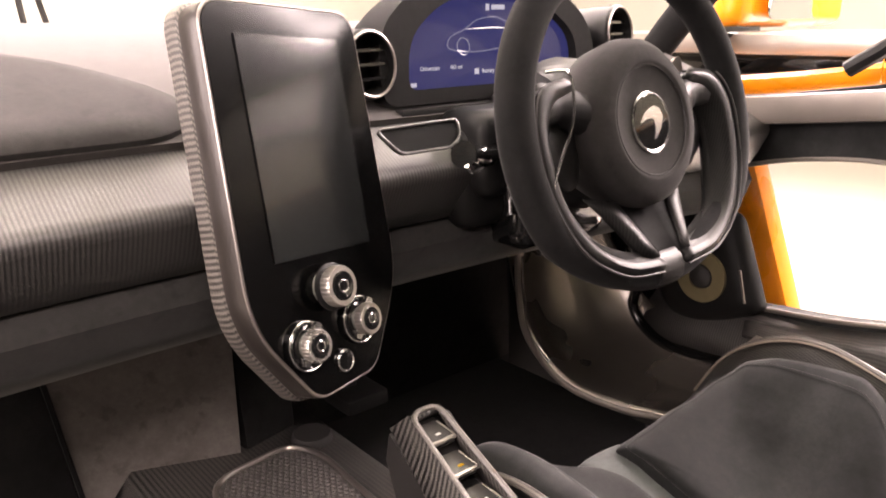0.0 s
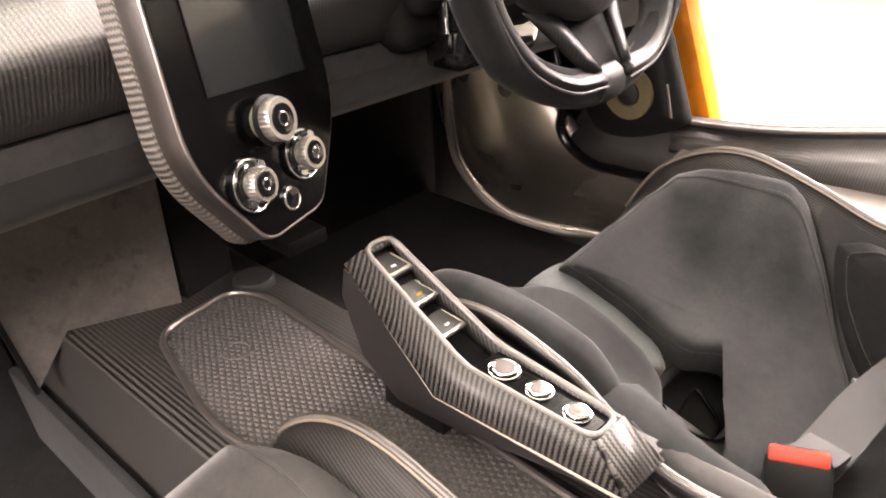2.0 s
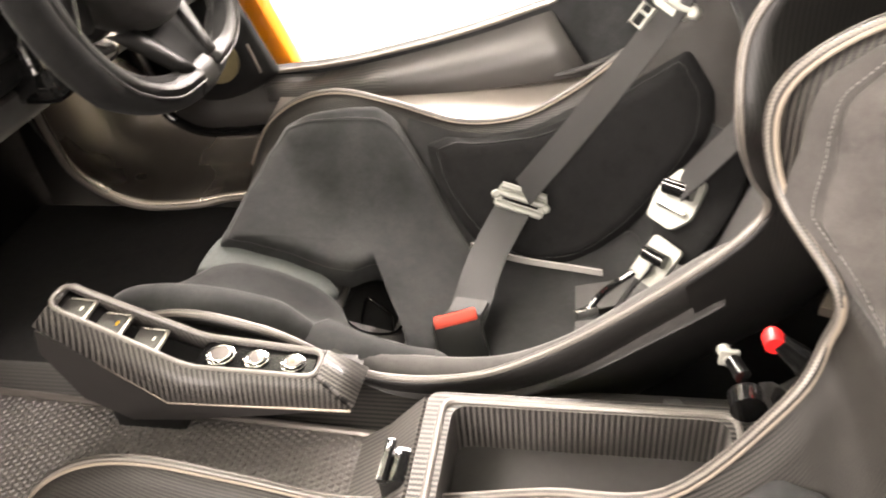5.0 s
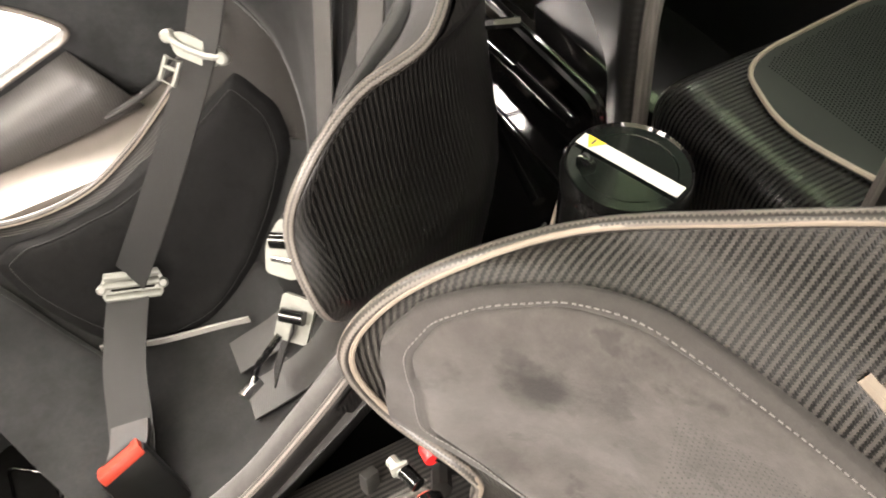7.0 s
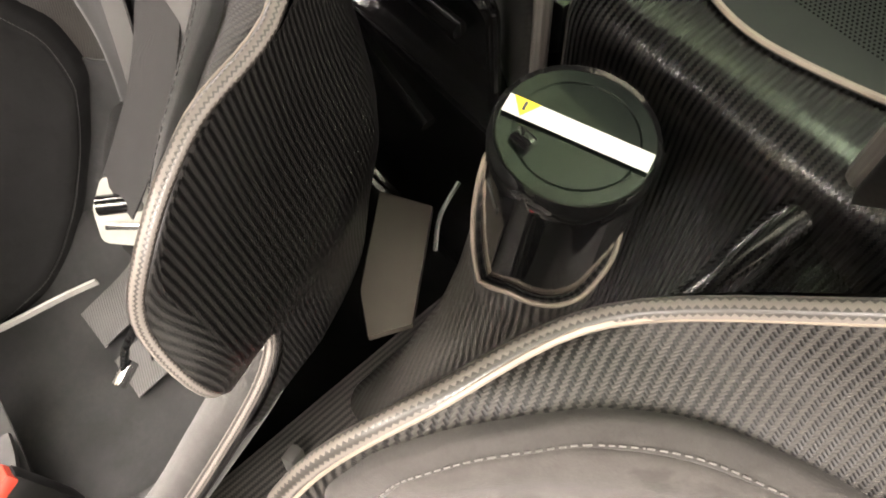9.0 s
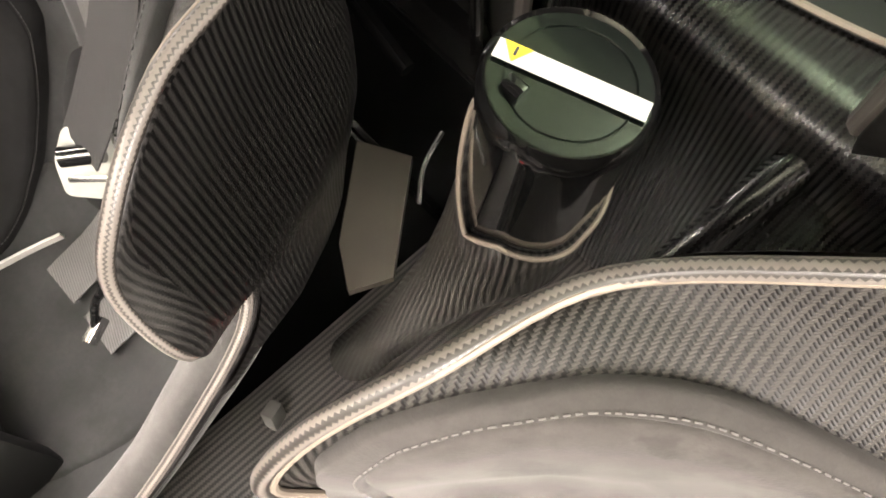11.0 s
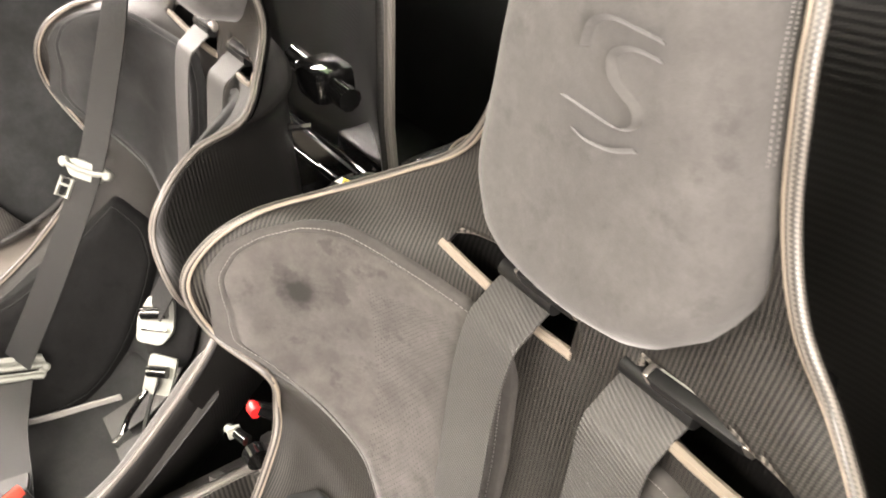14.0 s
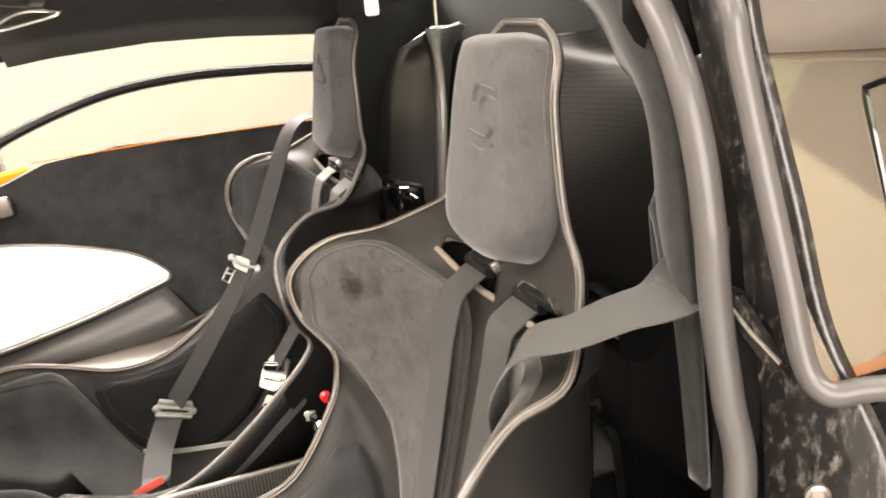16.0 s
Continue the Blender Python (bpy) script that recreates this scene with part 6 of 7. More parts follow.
def seat_shell(parent):
    bm = bm_new()
    lay = bm.loops.layers.uv.new("uv")
    sub, N = 8, len(SEAT_ROWS) - 1
    half = [0.04, 0.08, 0.12, 0.17, 0.22, 0.27, 0.32, 0.37, 0.42, 0.47, 0.52, 0.58, 0.64, 0.72, 0.8, 0.88, 0.95, 1]
    vs = [-v for v in half[::-1]] + [0] + half
    mid = len(half)
    ks = [i / sub for i in range(N * sub + 1)]
    grid, uv, run, prev = [], [], 0.0, None
    for k in ks:
        row = [seat_pt(k, v) for v in vs]
        if prev is not None:
            run += (row[mid] - prev).length
        prev = row[mid]
        acc, us = 0.0, [0.0]
        for a, b in zip(row, row[1:]):
            acc += (b - a).length
            us.append(acc)
        uv.append([(u - us[mid], run) for u in us])
        grid.append([bm.verts.new(p) for p in row])
    for i in range(len(ks) - 1):
        km = (ks[i] + ks[i + 1]) / 2
        for j in range(len(vs) - 1):
            vm = abs(vs[j] + vs[j + 1]) / 2
            if inside((km, vm), SLOTS[1 if vs[j] + vs[j + 1] > 0 else -1]) or (3.25 < km < 4.0 and vm < 0.23):
                continue
            f = bm.faces.new((grid[i][j], grid[i + 1][j], grid[i + 1][j + 1], grid[i][j + 1]))
            for lp, q in zip(f.loops, (uv[i][j], uv[i + 1][j], uv[i + 1][j + 1], uv[i][j + 1])):
                lp[lay].uv = q
    ob = part("shell", bm, CARBON, parent, "one-piece satin carbon bucket shell", True, 60)
    s = ob.modifiers.new("shell", "SOLIDIFY")
    s.thickness, s.offset = 0.005, -1
    # outer side and edge take the darkened twill
    ob.data.materials.append(CARBON_SHADED)
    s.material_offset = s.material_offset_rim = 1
    bm = bm_new()
    rows = []
    for i in range(41):
        k = 8.5 + i * 0.25
        w = min(1.0, max(0.0, (k - 8.5) / 2.5)) * min(1.0, max(0.0, (17.0 - k) / 1.5))
        w = w * w * (3 - 2 * w)
        f = min(1.0, max(0.0, (k - 9.5) / 2.0))
        rows.append([bm.verts.new(seat_pt(k, v) - (seat_normal(k, v) * (1 - f) + Vector((0, 1, 0.2)) * f) * (0.008 + 0.045 * w * (1 - abs(v) ** 7))) for v in vs])
    for a, b in zip(rows, rows[1:]):
        for j in range(len(vs) - 1):
            bm.faces.new((a[j], a[j + 1], b[j + 1], b[j]))
    bmesh.ops.recalc_face_normals(bm, faces=bm.faces)
    part("back_shell", bm, CARBON_SHADED, parent, "", True, 60)
    rim = [seat_pt(k / 6, 1.0) for k in range(6 * N + 1)]
    rim += [Vector((-p.x, p.y, p.z)) for p in rim[::-1]]
    part("shell_rim", tube_uv(rim, 0.0036, 10), CARBON_BRAID, parent, "braided carbon shell edge")
    bead = []
    for k in range(6 * N + 1):
        p, q = seat_pt(k / 6, 1.0), seat_pt(k / 6, 0.96)
        bead.append(p + (q - p).normalized() * 0.0034 + seat_normal(k / 6, 0.99) * 0.0016)
    bead += [Vector((-p.x, p.y, p.z)) for p in bead[::-1]]
    part("rim_bead", tube(bm_new(), bead, 0.0017, 8), EDGE_PALE, parent, "pale satin bead inside the edge")
    for sx in (-1, 1):
        part("slot_edge", tube(bm_new(), [seat_pt(k, sx * v) + seat_normal(k, sx * v) * -0.003 for k, v in [tuple(q) for q in round_poly(SLOTS[sx], 0.04, 3)]], 0.0028, 8, True), CARBON_BRAID, parent)
        part("slot_lip", tube(bm_new(), catmull([seat_pt(k, sx * v) - seat_normal(k, sx * v) * 0.002 for k, v in SLOTS[sx][:4]], 5), 0.0038, 8), EDGE_PALE, parent, "pale lower lip of the slot")


def seat_pad(parent, name, outline, thick, mat, label="", seam=0.0, thread=None, rings=7, lift=0.0, power=3.5, corner=0.12, crown=0.0, border=None):
    """A padded piece lying on the shell; outline in rows and widths, k and v."""
    pts = [Vector(p) for p in round_poly(outline, corner, 4)]
    dense = []
    for i, p in enumerate(pts):
        q = pts[(i + 1) % len(pts)]
        m = max(1, int((seat_pt(*q) - seat_pt(*p)).length / 0.012))
        dense += [p + (q - p) * (t / m) for t in range(m)]
    pts = dense
    c = sum(pts, Vector((0, 0))) / len(pts)
    bm = bm_new()
    lay = bm.loops.layers.uv.new("uv")
    coords = {}

    def vert(k, v, h):
        w = bm.verts.new(seat_pt(k, v) + seat_normal(k, v) * (h + lift + (crown * (1 - v * v) if h > 0 else 0)))
        p = seat_pt(k, v)
        coords[w] = (p.x, k * 0.055)
        return w

    def height(q):
        return thick * min(1.0, 0.45 + 0.55 * (1 - (1 - min(1, (1 - q) / 0.16)) ** 2)) - (0.0016 if seam and abs(q - seam) < 0.004 else 0)

    prev = [vert(p[0], p[1], -0.002) for p in pts]
    n = len(pts)
    if seam:
        scales = [1.0, 0.98, 0.95, (0.95 + seam) / 2, seam + 0.012, seam, seam - 0.012, seam * 0.85, seam * 0.6, seam * 0.3]
    else:
        scales = [1.0] + [1 - ((i + 1) / (rings + 0.3)) ** 1.5 for i in range(rings)]
    for q in scales:
        ring = [vert(*(c + (p - c) * q), height(q)) for p in pts]
        for a in range(n):
            f = bm.faces.new((prev[a], prev[(a + 1) % n], ring[(a + 1) % n], ring[a]))
            f.material_index = 1 if border and q >= seam - 0.001 else 0
        prev = ring
    top = vert(c[0], c[1], thick)
    for a in range(n):
        bm.faces.new((prev[a], prev[(a + 1) % n], top))
    for f in bm.faces:
        for lp in f.loops:
            lp[lay].uv = coords[lp.vert]
    bmesh.ops.recalc_face_normals(bm, faces=bm.faces)
    ob = part(name, bm, mat, parent, label, True, 70)
    if border:
        ob.data.materials.append(border)
    if seam:
        bs = bm_new()
        up = seam + 0.022
        path = [seat_pt(*(c + (p - c) * up)) + seat_normal(*(c + (p - c) * up)) * (height(up) + lift + 0.0004) for p in pts]
        for i in range(len(path)):
            a, b = path[i], path[(i + 1) % len(path)]
            m = max(1, round((b - a).length / 0.0034))
            for q in range(m):
                s0, s1 = a + (b - a) * (q / m), a + (b - a) * ((q + 0.62) / m)
                tube(bs, [s0, s1], 0.00036, 4)
        tagged(part("stitching", bs, thread, ob), "fine stitching", kind="stuff")
    return ob


def mirror_kv(o):
    return [(k, -v) for k, v in o][::-1]


BACK = [(13.5, 0.972), (14.2, 0.966), (14.7, 0.94), (15.18, 0.88), (15.32, 0.79), (15.17, 0.66), (14.86, 0.5), (14.5, 0.36), (14.1, 0.24), (13.3, 0.16), (12.2, 0.135), (10.4, 0.125), (8.9, 0.13), (8.5, 0.3), (8.9, 0.48), (9.8, 0.6), (10.48, 0.725), (10.8, 0.785), (10.97, 0.865), (11.06, 0.9), (11.16, 0.94), (11.25, 0.98), (11.5, 1.0), (11.9, 1.0), (12.3, 0.985), (12.7, 0.97), (13.1, 0.968)]
HIP = [(9.3, 0.68), (9.68, 0.79), (9.45, 0.89), (8.8, 0.95), (7.6, 0.96), (6.2, 0.955), (5.3, 0.945), (5.0, 0.84), (5.6, 0.68), (6.8, 0.58), (8.4, 0.58)]
THIGH = [(0.5, 0.12), (0.55, 0.55), (0.8, 0.86), (1.8, 0.9), (3.0, 0.9), (4.0, 0.9), (4.6, 0.87), (4.95, 0.72), (4.8, 0.48), (4.45, 0.3), (4.12, 0.13), (3.85, 0.22), (3.5, 0.21), (3.25, 0.1), (2.6, 0.1), (1.8, 0.1)]
OUTER_THIGH = [(1.15, -0.1), (1.08, 0.35), (1.32, 0.69), (1.76, 0.875), (2.28, 0.92), (3.2, 0.955), (3.65, 0.975), (3.92, 0.955), (4.1, 0.885), (4.28, 0.8), (4.5, 0.62), (4.8, 0.42), (5.0, 0.1), (5.0, -0.3), (4.7, -0.52), (4.3, -0.5), (4.17, -0.3), (4.12, -0.1), (4.06, 0.04), (3.84, 0.12), (3.6, 0.145), (3.42, 0.1), (3.26, 0.02), (2.9, -0.01), (2.3, -0.01), (1.55, -0.05)]
INNER_THIGH = [(1.2, -0.32), (1.15, -0.6), (1.4, -0.84), (2.2, -0.9), (3.2, -0.92), (3.75, -0.85), (3.85, -0.62), (3.6, -0.42), (3.3, -0.22), (2.9, -0.14), (2.3, -0.13), (1.6, -0.18)]
DRIVER_HIP = [(4.32, 0.9), (4.72, 0.95), (5.7, 0.965), (6.8, 0.955), (8.0, 0.94), (9.2, 0.92), (9.6, 0.8), (9.3, 0.68), (8.4, 0.63), (7.0, 0.55), (6.1, 0.44), (5.4, 0.4), (4.96, 0.48), (4.6, 0.64), (4.36, 0.78)]
CUSHION = [(4.6, -0.45), (4.12, 0.0), (4.6, 0.45), (6.0, 0.6), (7.4, 0.56), (8.1, 0.0), (7.4, -0.56), (6.0, -0.6)]
HEAD = [(22.85, -0.74), (23.1, 0.0), (22.85, 0.74), (22.0, 0.87), (20.6, 0.915), (19.7, 0.9), (19.0, 0.82), (18.2, 0.63), (17.0, 0.4), (16.5, 0.22), (16.32, 0.0), (16.5, -0.22), (17.0, -0.4), (18.2, -0.63), (19.0, -0.82), (19.7, -0.9), (20.6, -0.915), (22.0, -0.87)]


def bucket_seat(label, back_mat, low_mat, head_mat, lower_pads=True):
    s = thing("bucket_seat", label, "seat", "cabin seats")
    seat_shell(s)
    for o in (BACK, mirror_kv(BACK)):
        seat_pad(s, "back_pad", o, 0.01, back_mat, "stained suede back pad with perforations", 0.915, THREAD if lower_pads else THREAD_DARK, border=SUEDE_BORDER if lower_pads else None)
    for o in (HIP, mirror_kv(HIP)) if lower_pads else ():
        seat_pad(s, "hip_pad", o, 0.027, SUEDE_DARK, "soft dark hip pad")
    for o in (THIGH, mirror_kv(THIGH)) if lower_pads else ():
        seat_pad(s, "thigh_pad", o, 0.034, low_mat, "thick suede thigh bolster", 0.9, THREAD_DARK)
    seat_pad(s, "seat_cushion", CUSHION, 0.014, low_mat, "flat suede seat cushion")
    if lower_pads:
        seat_pad(s, "channel_pad", [(0.9, -0.22), (0.8, 0), (0.9, 0.22), (2.6, 0.2), (2.9, 0), (2.6, -0.2)], 0.01, FABRIC_MID, "slate fabric centre channel")
    head = seat_pad(s, "headrest", HEAD, 0.03, head_mat, "grey suede headrest with an embossed mark", 0.0, None, 9, 0.002, 3.5, 0.3, 0.016)
    bs = bm_new()
    for sx in (1, -1):
        for hh in (0.004, 0.0075):
            path = [seat_pt(k, sx * 0.919 * w) + seat_normal(k, sx * 0.9) * hh for k, w in [(22.3 - i * 0.1, 1.0 if i < 19 else 1.0 - (i - 19) * 0.017) for i in range(34)]]
            for a, b in zip(path, path[1:]):
                tube(bs, [a, a + (b - a) * 0.28], 0.00032, 4)
                tube(bs, [a + (b - a) * 0.5, a + (b - a) * 0.78], 0.00032, 4)
    tagged(part("stitching", bs, THREAD, head), kind="stuff")
    em = [(-0.044, 0.852), (-0.024, 0.854), (-0.003, 0.855), (0.009, 0.849), (0.012, 0.838)]
    em2 = [(-0.045, 0.843), (-0.024, 0.844), (-0.011, 0.838), (-0.016, 0.829), (-0.034, 0.822), (-0.037, 0.814), (-0.023, 0.809), (-0.001, 0.81), (0.027, 0.812)]
    em3 = [(-0.039, 0.803), (-0.019, 0.798), (0.003, 0.797), (0.015, 0.799)]
    for pts in (em, em2, em3):
        part("emboss", tube(bm_new(), catmull([seat_pt(20 + (z - 0.79) / 0.0475, 0) + Vector((x * 0.74 - 0.011, 0.048 - 0.6 * (x * 0.74 - 0.011) ** 2, 0)) for x, z in pts], 5), 0.0046, 10, False, 0.1), head_mat, head)
    # recess for the crotch strap, with the slot plate in its floor
    hole = [seat_pt(k, v) + seat_normal(k, v) * 0.004 for k, v in ((3.2, -0.16), (3.15, 0.0), (3.25, 0.14), (3.6, 0.24), (3.95, 0.22), (4.05, 0.0), (4.03, -0.22), (3.6, -0.28))]
    well = [p + Vector((0, 0, -0.03)) for p in hole]
    bm = bm_new()
    va, vb = [bm.verts.new(p) for p in catmull(hole, 4, True)], [bm.verts.new(p) for p in catmull(well, 4, True)]
    for i in range(len(va)):
        bm.faces.new((va[i], va[(i + 1) % len(va)], vb[(i + 1) % len(va)], vb[i]))
    bmesh.ops.recalc_face_normals(bm, faces=bm.faces)
    bm.faces.new(vb[::-1])
    part("strap_well", bm, SUEDE_BLACK, s, "black suede recess for the crotch strap")
    edge = [seat_pt(k, v) + Vector((0, 0, -0.02)) for k, v in ((3.42, 0.07), (3.86, -0.03), (3.95, -0.2), (3.5, -0.24))]
    part("strap_slot", tube(bm_new(), round_poly(edge, 0.01, 3), 0.0022, 8, True), BLACK_GLOSS, s, "glossy black frame of the strap slot")
    return s


def side_roll(parent, k0, k1, v, r, mat, off=0.01, n=28, swell=0.0):
    """A soft roll lying along the inside of the shell's edge, tapered at its ends."""
    pts, rs = [], []
    for i in range(n + 1):
        t = i / n
        k = k0 + (k1 - k0) * t
        w = min(1.0, 6.0 * t, 6.0 * (1 - t))
        rs.append(r * (0.35 + 0.65 * math.sqrt(w)) * (1 + swell * math.sin(9 * t)))
        pts.append(seat_pt(k, v) + seat_normal(k, v) * off)
    return part("side_roll", tube(bm_new(), pts, rs, 14, False, 0.8), mat, parent, "soft suede roll along the shell edge", True, 80)


def strap(name, parent, pts, sides, width, mat, label=""):
    return part(name, ribbon(bm_new(), pts, sides, width), mat, parent, label, True, 50)


CX = 0.313
PASSENGER_ROWS = {}
ps = bucket_seat("carbon passenger bucket seat with stained grey suede pads", SUEDE_GREY, SUEDE_LOW, SUEDE_HEAD)
for k_, rim_ in ((7, (0.25, 0.13, 0.32)), (8, (0.25, 0.065, 0.37)), (9, (0.248, 0.0, 0.43)), (10, (0.24, -0.024, 0.462)), (11, (0.254, -0.008, 0.496)), (12, (0.284, 0.011, 0.548)), (13, (0.269, 0.012, 0.6))):
    PASSENGER_ROWS[k_] = SEAT_ROWS[k_]
    SEAT_ROWS[k_] = SEAT_ROWS[k_][:2] + rim_ + SEAT_ROWS[k_][5:]
ds = bucket_seat("carbon driver's bucket seat with charcoal suede pads", SUEDE_TRIM, SUEDE_TRIM, SUEDE_HEAD, False)
ds.matrix_world = pose(CX, 0, 0)
ps.matrix_world = pose(-CX, 0, 0)
# the passenger's seat front sits a little lower than the driver's
for o in ps.children_recursive:
    o.data = o.data.copy()
    for q in o.data.vertices:
        w = min(1.0, max(0.0, (q.co.y - 0.16) / 0.3))
        q.co.z -= 0.026 * w * w * (3 - 2 * w)
seat_pad(ds, "thigh_pad", OUTER_THIGH, 0.034, SUEDE_DARK, "thick charcoal suede thigh bolster", 0.93, THREAD_DARK, corner=0.09)
seat_pad(ds, "thigh_pad", INNER_THIGH, 0.034, SUEDE_DARK, "thick charcoal suede thigh bolster", corner=0.14)
seat_pad(ds, "hip_pad", DRIVER_HIP, 0.03, SUEDE_BLACK, "soft dark hip pad", 0.92, THREAD_DARK)
seat_pad(ds, "channel_pad", [(1.0, -0.3), (0.95, -0.14), (1.0, 0.0), (2.8, 0.05), (3.2, -0.08), (2.8, -0.24)], 0.014, FABRIC_MID, "slate fabric centre channel")
seat_pad(ds, "hip_pad", [(3.95, -0.64), (3.85, -0.92), (4.6, -0.96), (5.5, -0.95), (5.2, -0.74), (4.6, -0.62), (4.15, -0.58)], 0.042, SUEDE_DARK, "soft charcoal pad beside the buckle")
side_roll(ds, 1.2, 4.0, -0.9, 0.024, SUEDE_DARK, 0.016)
side_roll(ds, 4.25, 9.7, -0.93, 0.021, SUEDE_LOW, 0.012, swell=0.06)
# the driver's shell stands a little prouder beside the console
for o in ds.children_recursive:
    o.data = o.data.copy()
    for q in o.data.vertices:
        w = min(1.0, max(0.0, (-q.co.x - 0.08) / 0.14)) * min(1.0, max(0.0, (q.co.y - 0.29) / 0.1))
        q.co.z += 0.02 * w * w * (3 - 2 * w)

seat_pad(ds, "seat_liner", [(4.05, -0.97), (4.12, 0.0), (4.05, 0.97), (7.0, 0.97), (8.4, 0.93), (9.4, 0.7), (10.4, 0.4), (10.4, 0.0), (10.6, -0.6), (10.3, -0.96), (7.0, -0.97)], 0.004, SUEDE_TRIM, "charcoal suede lining under the pads", 0.0, None, 5, 0.001)


for k_, r_ in PASSENGER_ROWS.items():
    SEAT_ROWS[k_] = r_


# ---- harness straps through the seat slots ----
def harness(cx, label):
    h = thing("harness", label, "seat belt", "harnesses")
    for sx in (-1, 1):
        x = cx + sx * 0.057
        def on(k, v, off):
            p = seat_pt(k, v) + seat_normal(k, v) * off
            return (cx + p.x, p.y, p.z)
        pts = [(x, -0.25, 0.6), (x, -0.2, 0.64), (x, -0.165, 0.653), on(15.0, sx * 0.235, 0.012), on(14.2, sx * 0.23, 0.0205), on(13.0, sx * 0.23, 0.0235), on(11.5, sx * 0.23, 0.022), on(10.0, sx * 0.22, 0.022), on(8.7, sx * 0.2, 0.022), on(7.4, sx * 0.17, 0.024), on(6.2, sx * 0.14, 0.02)]
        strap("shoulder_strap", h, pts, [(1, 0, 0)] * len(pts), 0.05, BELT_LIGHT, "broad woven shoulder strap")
        ms = axes((cx + (0.034 if sx > 0 else -0.085), -0.158, 0.668), (1, 0, -0.06), (0, 0.45, 0.9))
        long = 0.05 if sx > 0 else 0.062
        q = part("strap_slider", slab(bm_new(), ms @ Vector((0, 0, 0)), (long, 0.0135, 0.009), 0.002, ms.to_3x3().to_4x4()), BLACK_SATIN, h, "ribbed dark alloy slider")
        for k in range(5):
            part("rib", tube(bm_new(), [ms @ Vector((-long * 0.45, -0.0056 + k * 0.0028, 0.0046)), ms @ Vector((long * 0.45, -0.0056 + k * 0.0028, 0.0046))], 0.0009, 6), ALLOY, q)
        for e in (-1, 1):
            part("tip", slab(bm_new(), ms @ Vector((e * long * 0.52, 0, 0.001)), (0.006, 0.013, 0.01), 0.003, ms.to_3x3().to_4x4()), KNOB_METAL, q, "bright rounded end")
        part("strap_fold", tube(bm_new(), [(x - 0.0265, -0.163, 0.656), (x + 0.0265, -0.163, 0.656)], 0.0072, 12), BLACK_SATIN, h, "black strap fold")
    return h


harness(-CX, "grey woven harness straps threaded through the passenger seat")
harness(CX, "grey woven harness straps threaded through the driver's seat")

# ---- three-point belts ----
pb = thing("seat_belt", "grey woven lap belt leading from the pillar over the passenger seat", "seat belt", "lap belts")
def on_wing(k, v, off):
    p = seat_pt(k, v) + seat_normal(k, v) * off
    return (p.x - CX, p.y, p.z)


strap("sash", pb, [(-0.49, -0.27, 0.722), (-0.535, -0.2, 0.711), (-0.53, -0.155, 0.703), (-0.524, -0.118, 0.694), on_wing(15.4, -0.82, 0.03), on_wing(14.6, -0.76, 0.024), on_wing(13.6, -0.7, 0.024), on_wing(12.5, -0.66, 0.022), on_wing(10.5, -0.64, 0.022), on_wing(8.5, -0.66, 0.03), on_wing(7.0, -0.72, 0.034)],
      [(-0.6, 0.6, -0.4), (-0.72, 0.62, -0.28), (-0.8, 0.58, -0.18), (-0.85, 0.5, -0.1), (-0.75, 0.65, -0.1), (-0.72, 0.68, -0.05), (-0.75, 0.65, 0), (-0.8, 0.55, 0), (-0.85, 0.5, 0), (-0.85, 0.5, 0), (-0.85, 0.5, 0)], 0.05, BELT_SASH_LIT, "wide woven sash")
part("guide", tube(bm_new(), catmull([(-0.47, -0.24, 0.775), (-0.452, -0.246, 0.748), (-0.447, -0.25, 0.73), (-0.452, -0.25, 0.7), (-0.46, -0.25, 0.655)], 5), 0.007, 10), SUEDE_TRIM, pb, "padded belt guide")
part("guide_hood", tube(bm_new(), catmull([(-0.452, -0.246, 0.752), (-0.47, -0.238, 0.742), (-0.495, -0.226, 0.718), (-0.512, -0.22, 0.69)], 5), 0.008, 10), SUEDE_TRIM, pb)
part("guide_lip", tube(bm_new(), catmull([(-0.464, -0.243, 0.738), (-0.466, -0.242, 0.73), (-0.471, -0.242, 0.705), (-0.476, -0.242, 0.68)], 5), 0.0042, 8), CHROME, pb, "bright metal guide lip")
bm = bm_new()
slab(bm, (-0.49, -0.258, 0.7), (0.07, 0.006, 0.1), 0.002)
part("guide_plate", bm, SATIN_TAUPE, pb)
bm = bm_new()
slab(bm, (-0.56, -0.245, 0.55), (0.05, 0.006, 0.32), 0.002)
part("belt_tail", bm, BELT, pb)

db = thing("seat_belt", "grey woven belt across the driver's seat with alloy tongue", "seat belt", "lap belts")
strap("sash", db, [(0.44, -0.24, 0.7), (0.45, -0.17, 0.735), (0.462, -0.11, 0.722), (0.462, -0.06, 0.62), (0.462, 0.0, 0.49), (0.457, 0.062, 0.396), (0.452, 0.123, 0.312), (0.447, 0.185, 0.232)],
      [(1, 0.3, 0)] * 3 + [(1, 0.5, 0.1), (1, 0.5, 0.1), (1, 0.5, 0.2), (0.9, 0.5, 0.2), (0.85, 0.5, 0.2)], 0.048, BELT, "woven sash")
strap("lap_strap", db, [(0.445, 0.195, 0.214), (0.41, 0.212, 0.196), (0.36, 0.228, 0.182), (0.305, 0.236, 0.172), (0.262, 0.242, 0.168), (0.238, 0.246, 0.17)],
      [(0.4, 0.85, 0.25), (0.3, 0.9, 0.2), (0.2, 0.95, 0.1), (0.15, 1, 0.05), (0.1, 1, 0.0), (0.08, 1, 0.0)], 0.048, BELT_LAP_LIT, "woven lap strap")


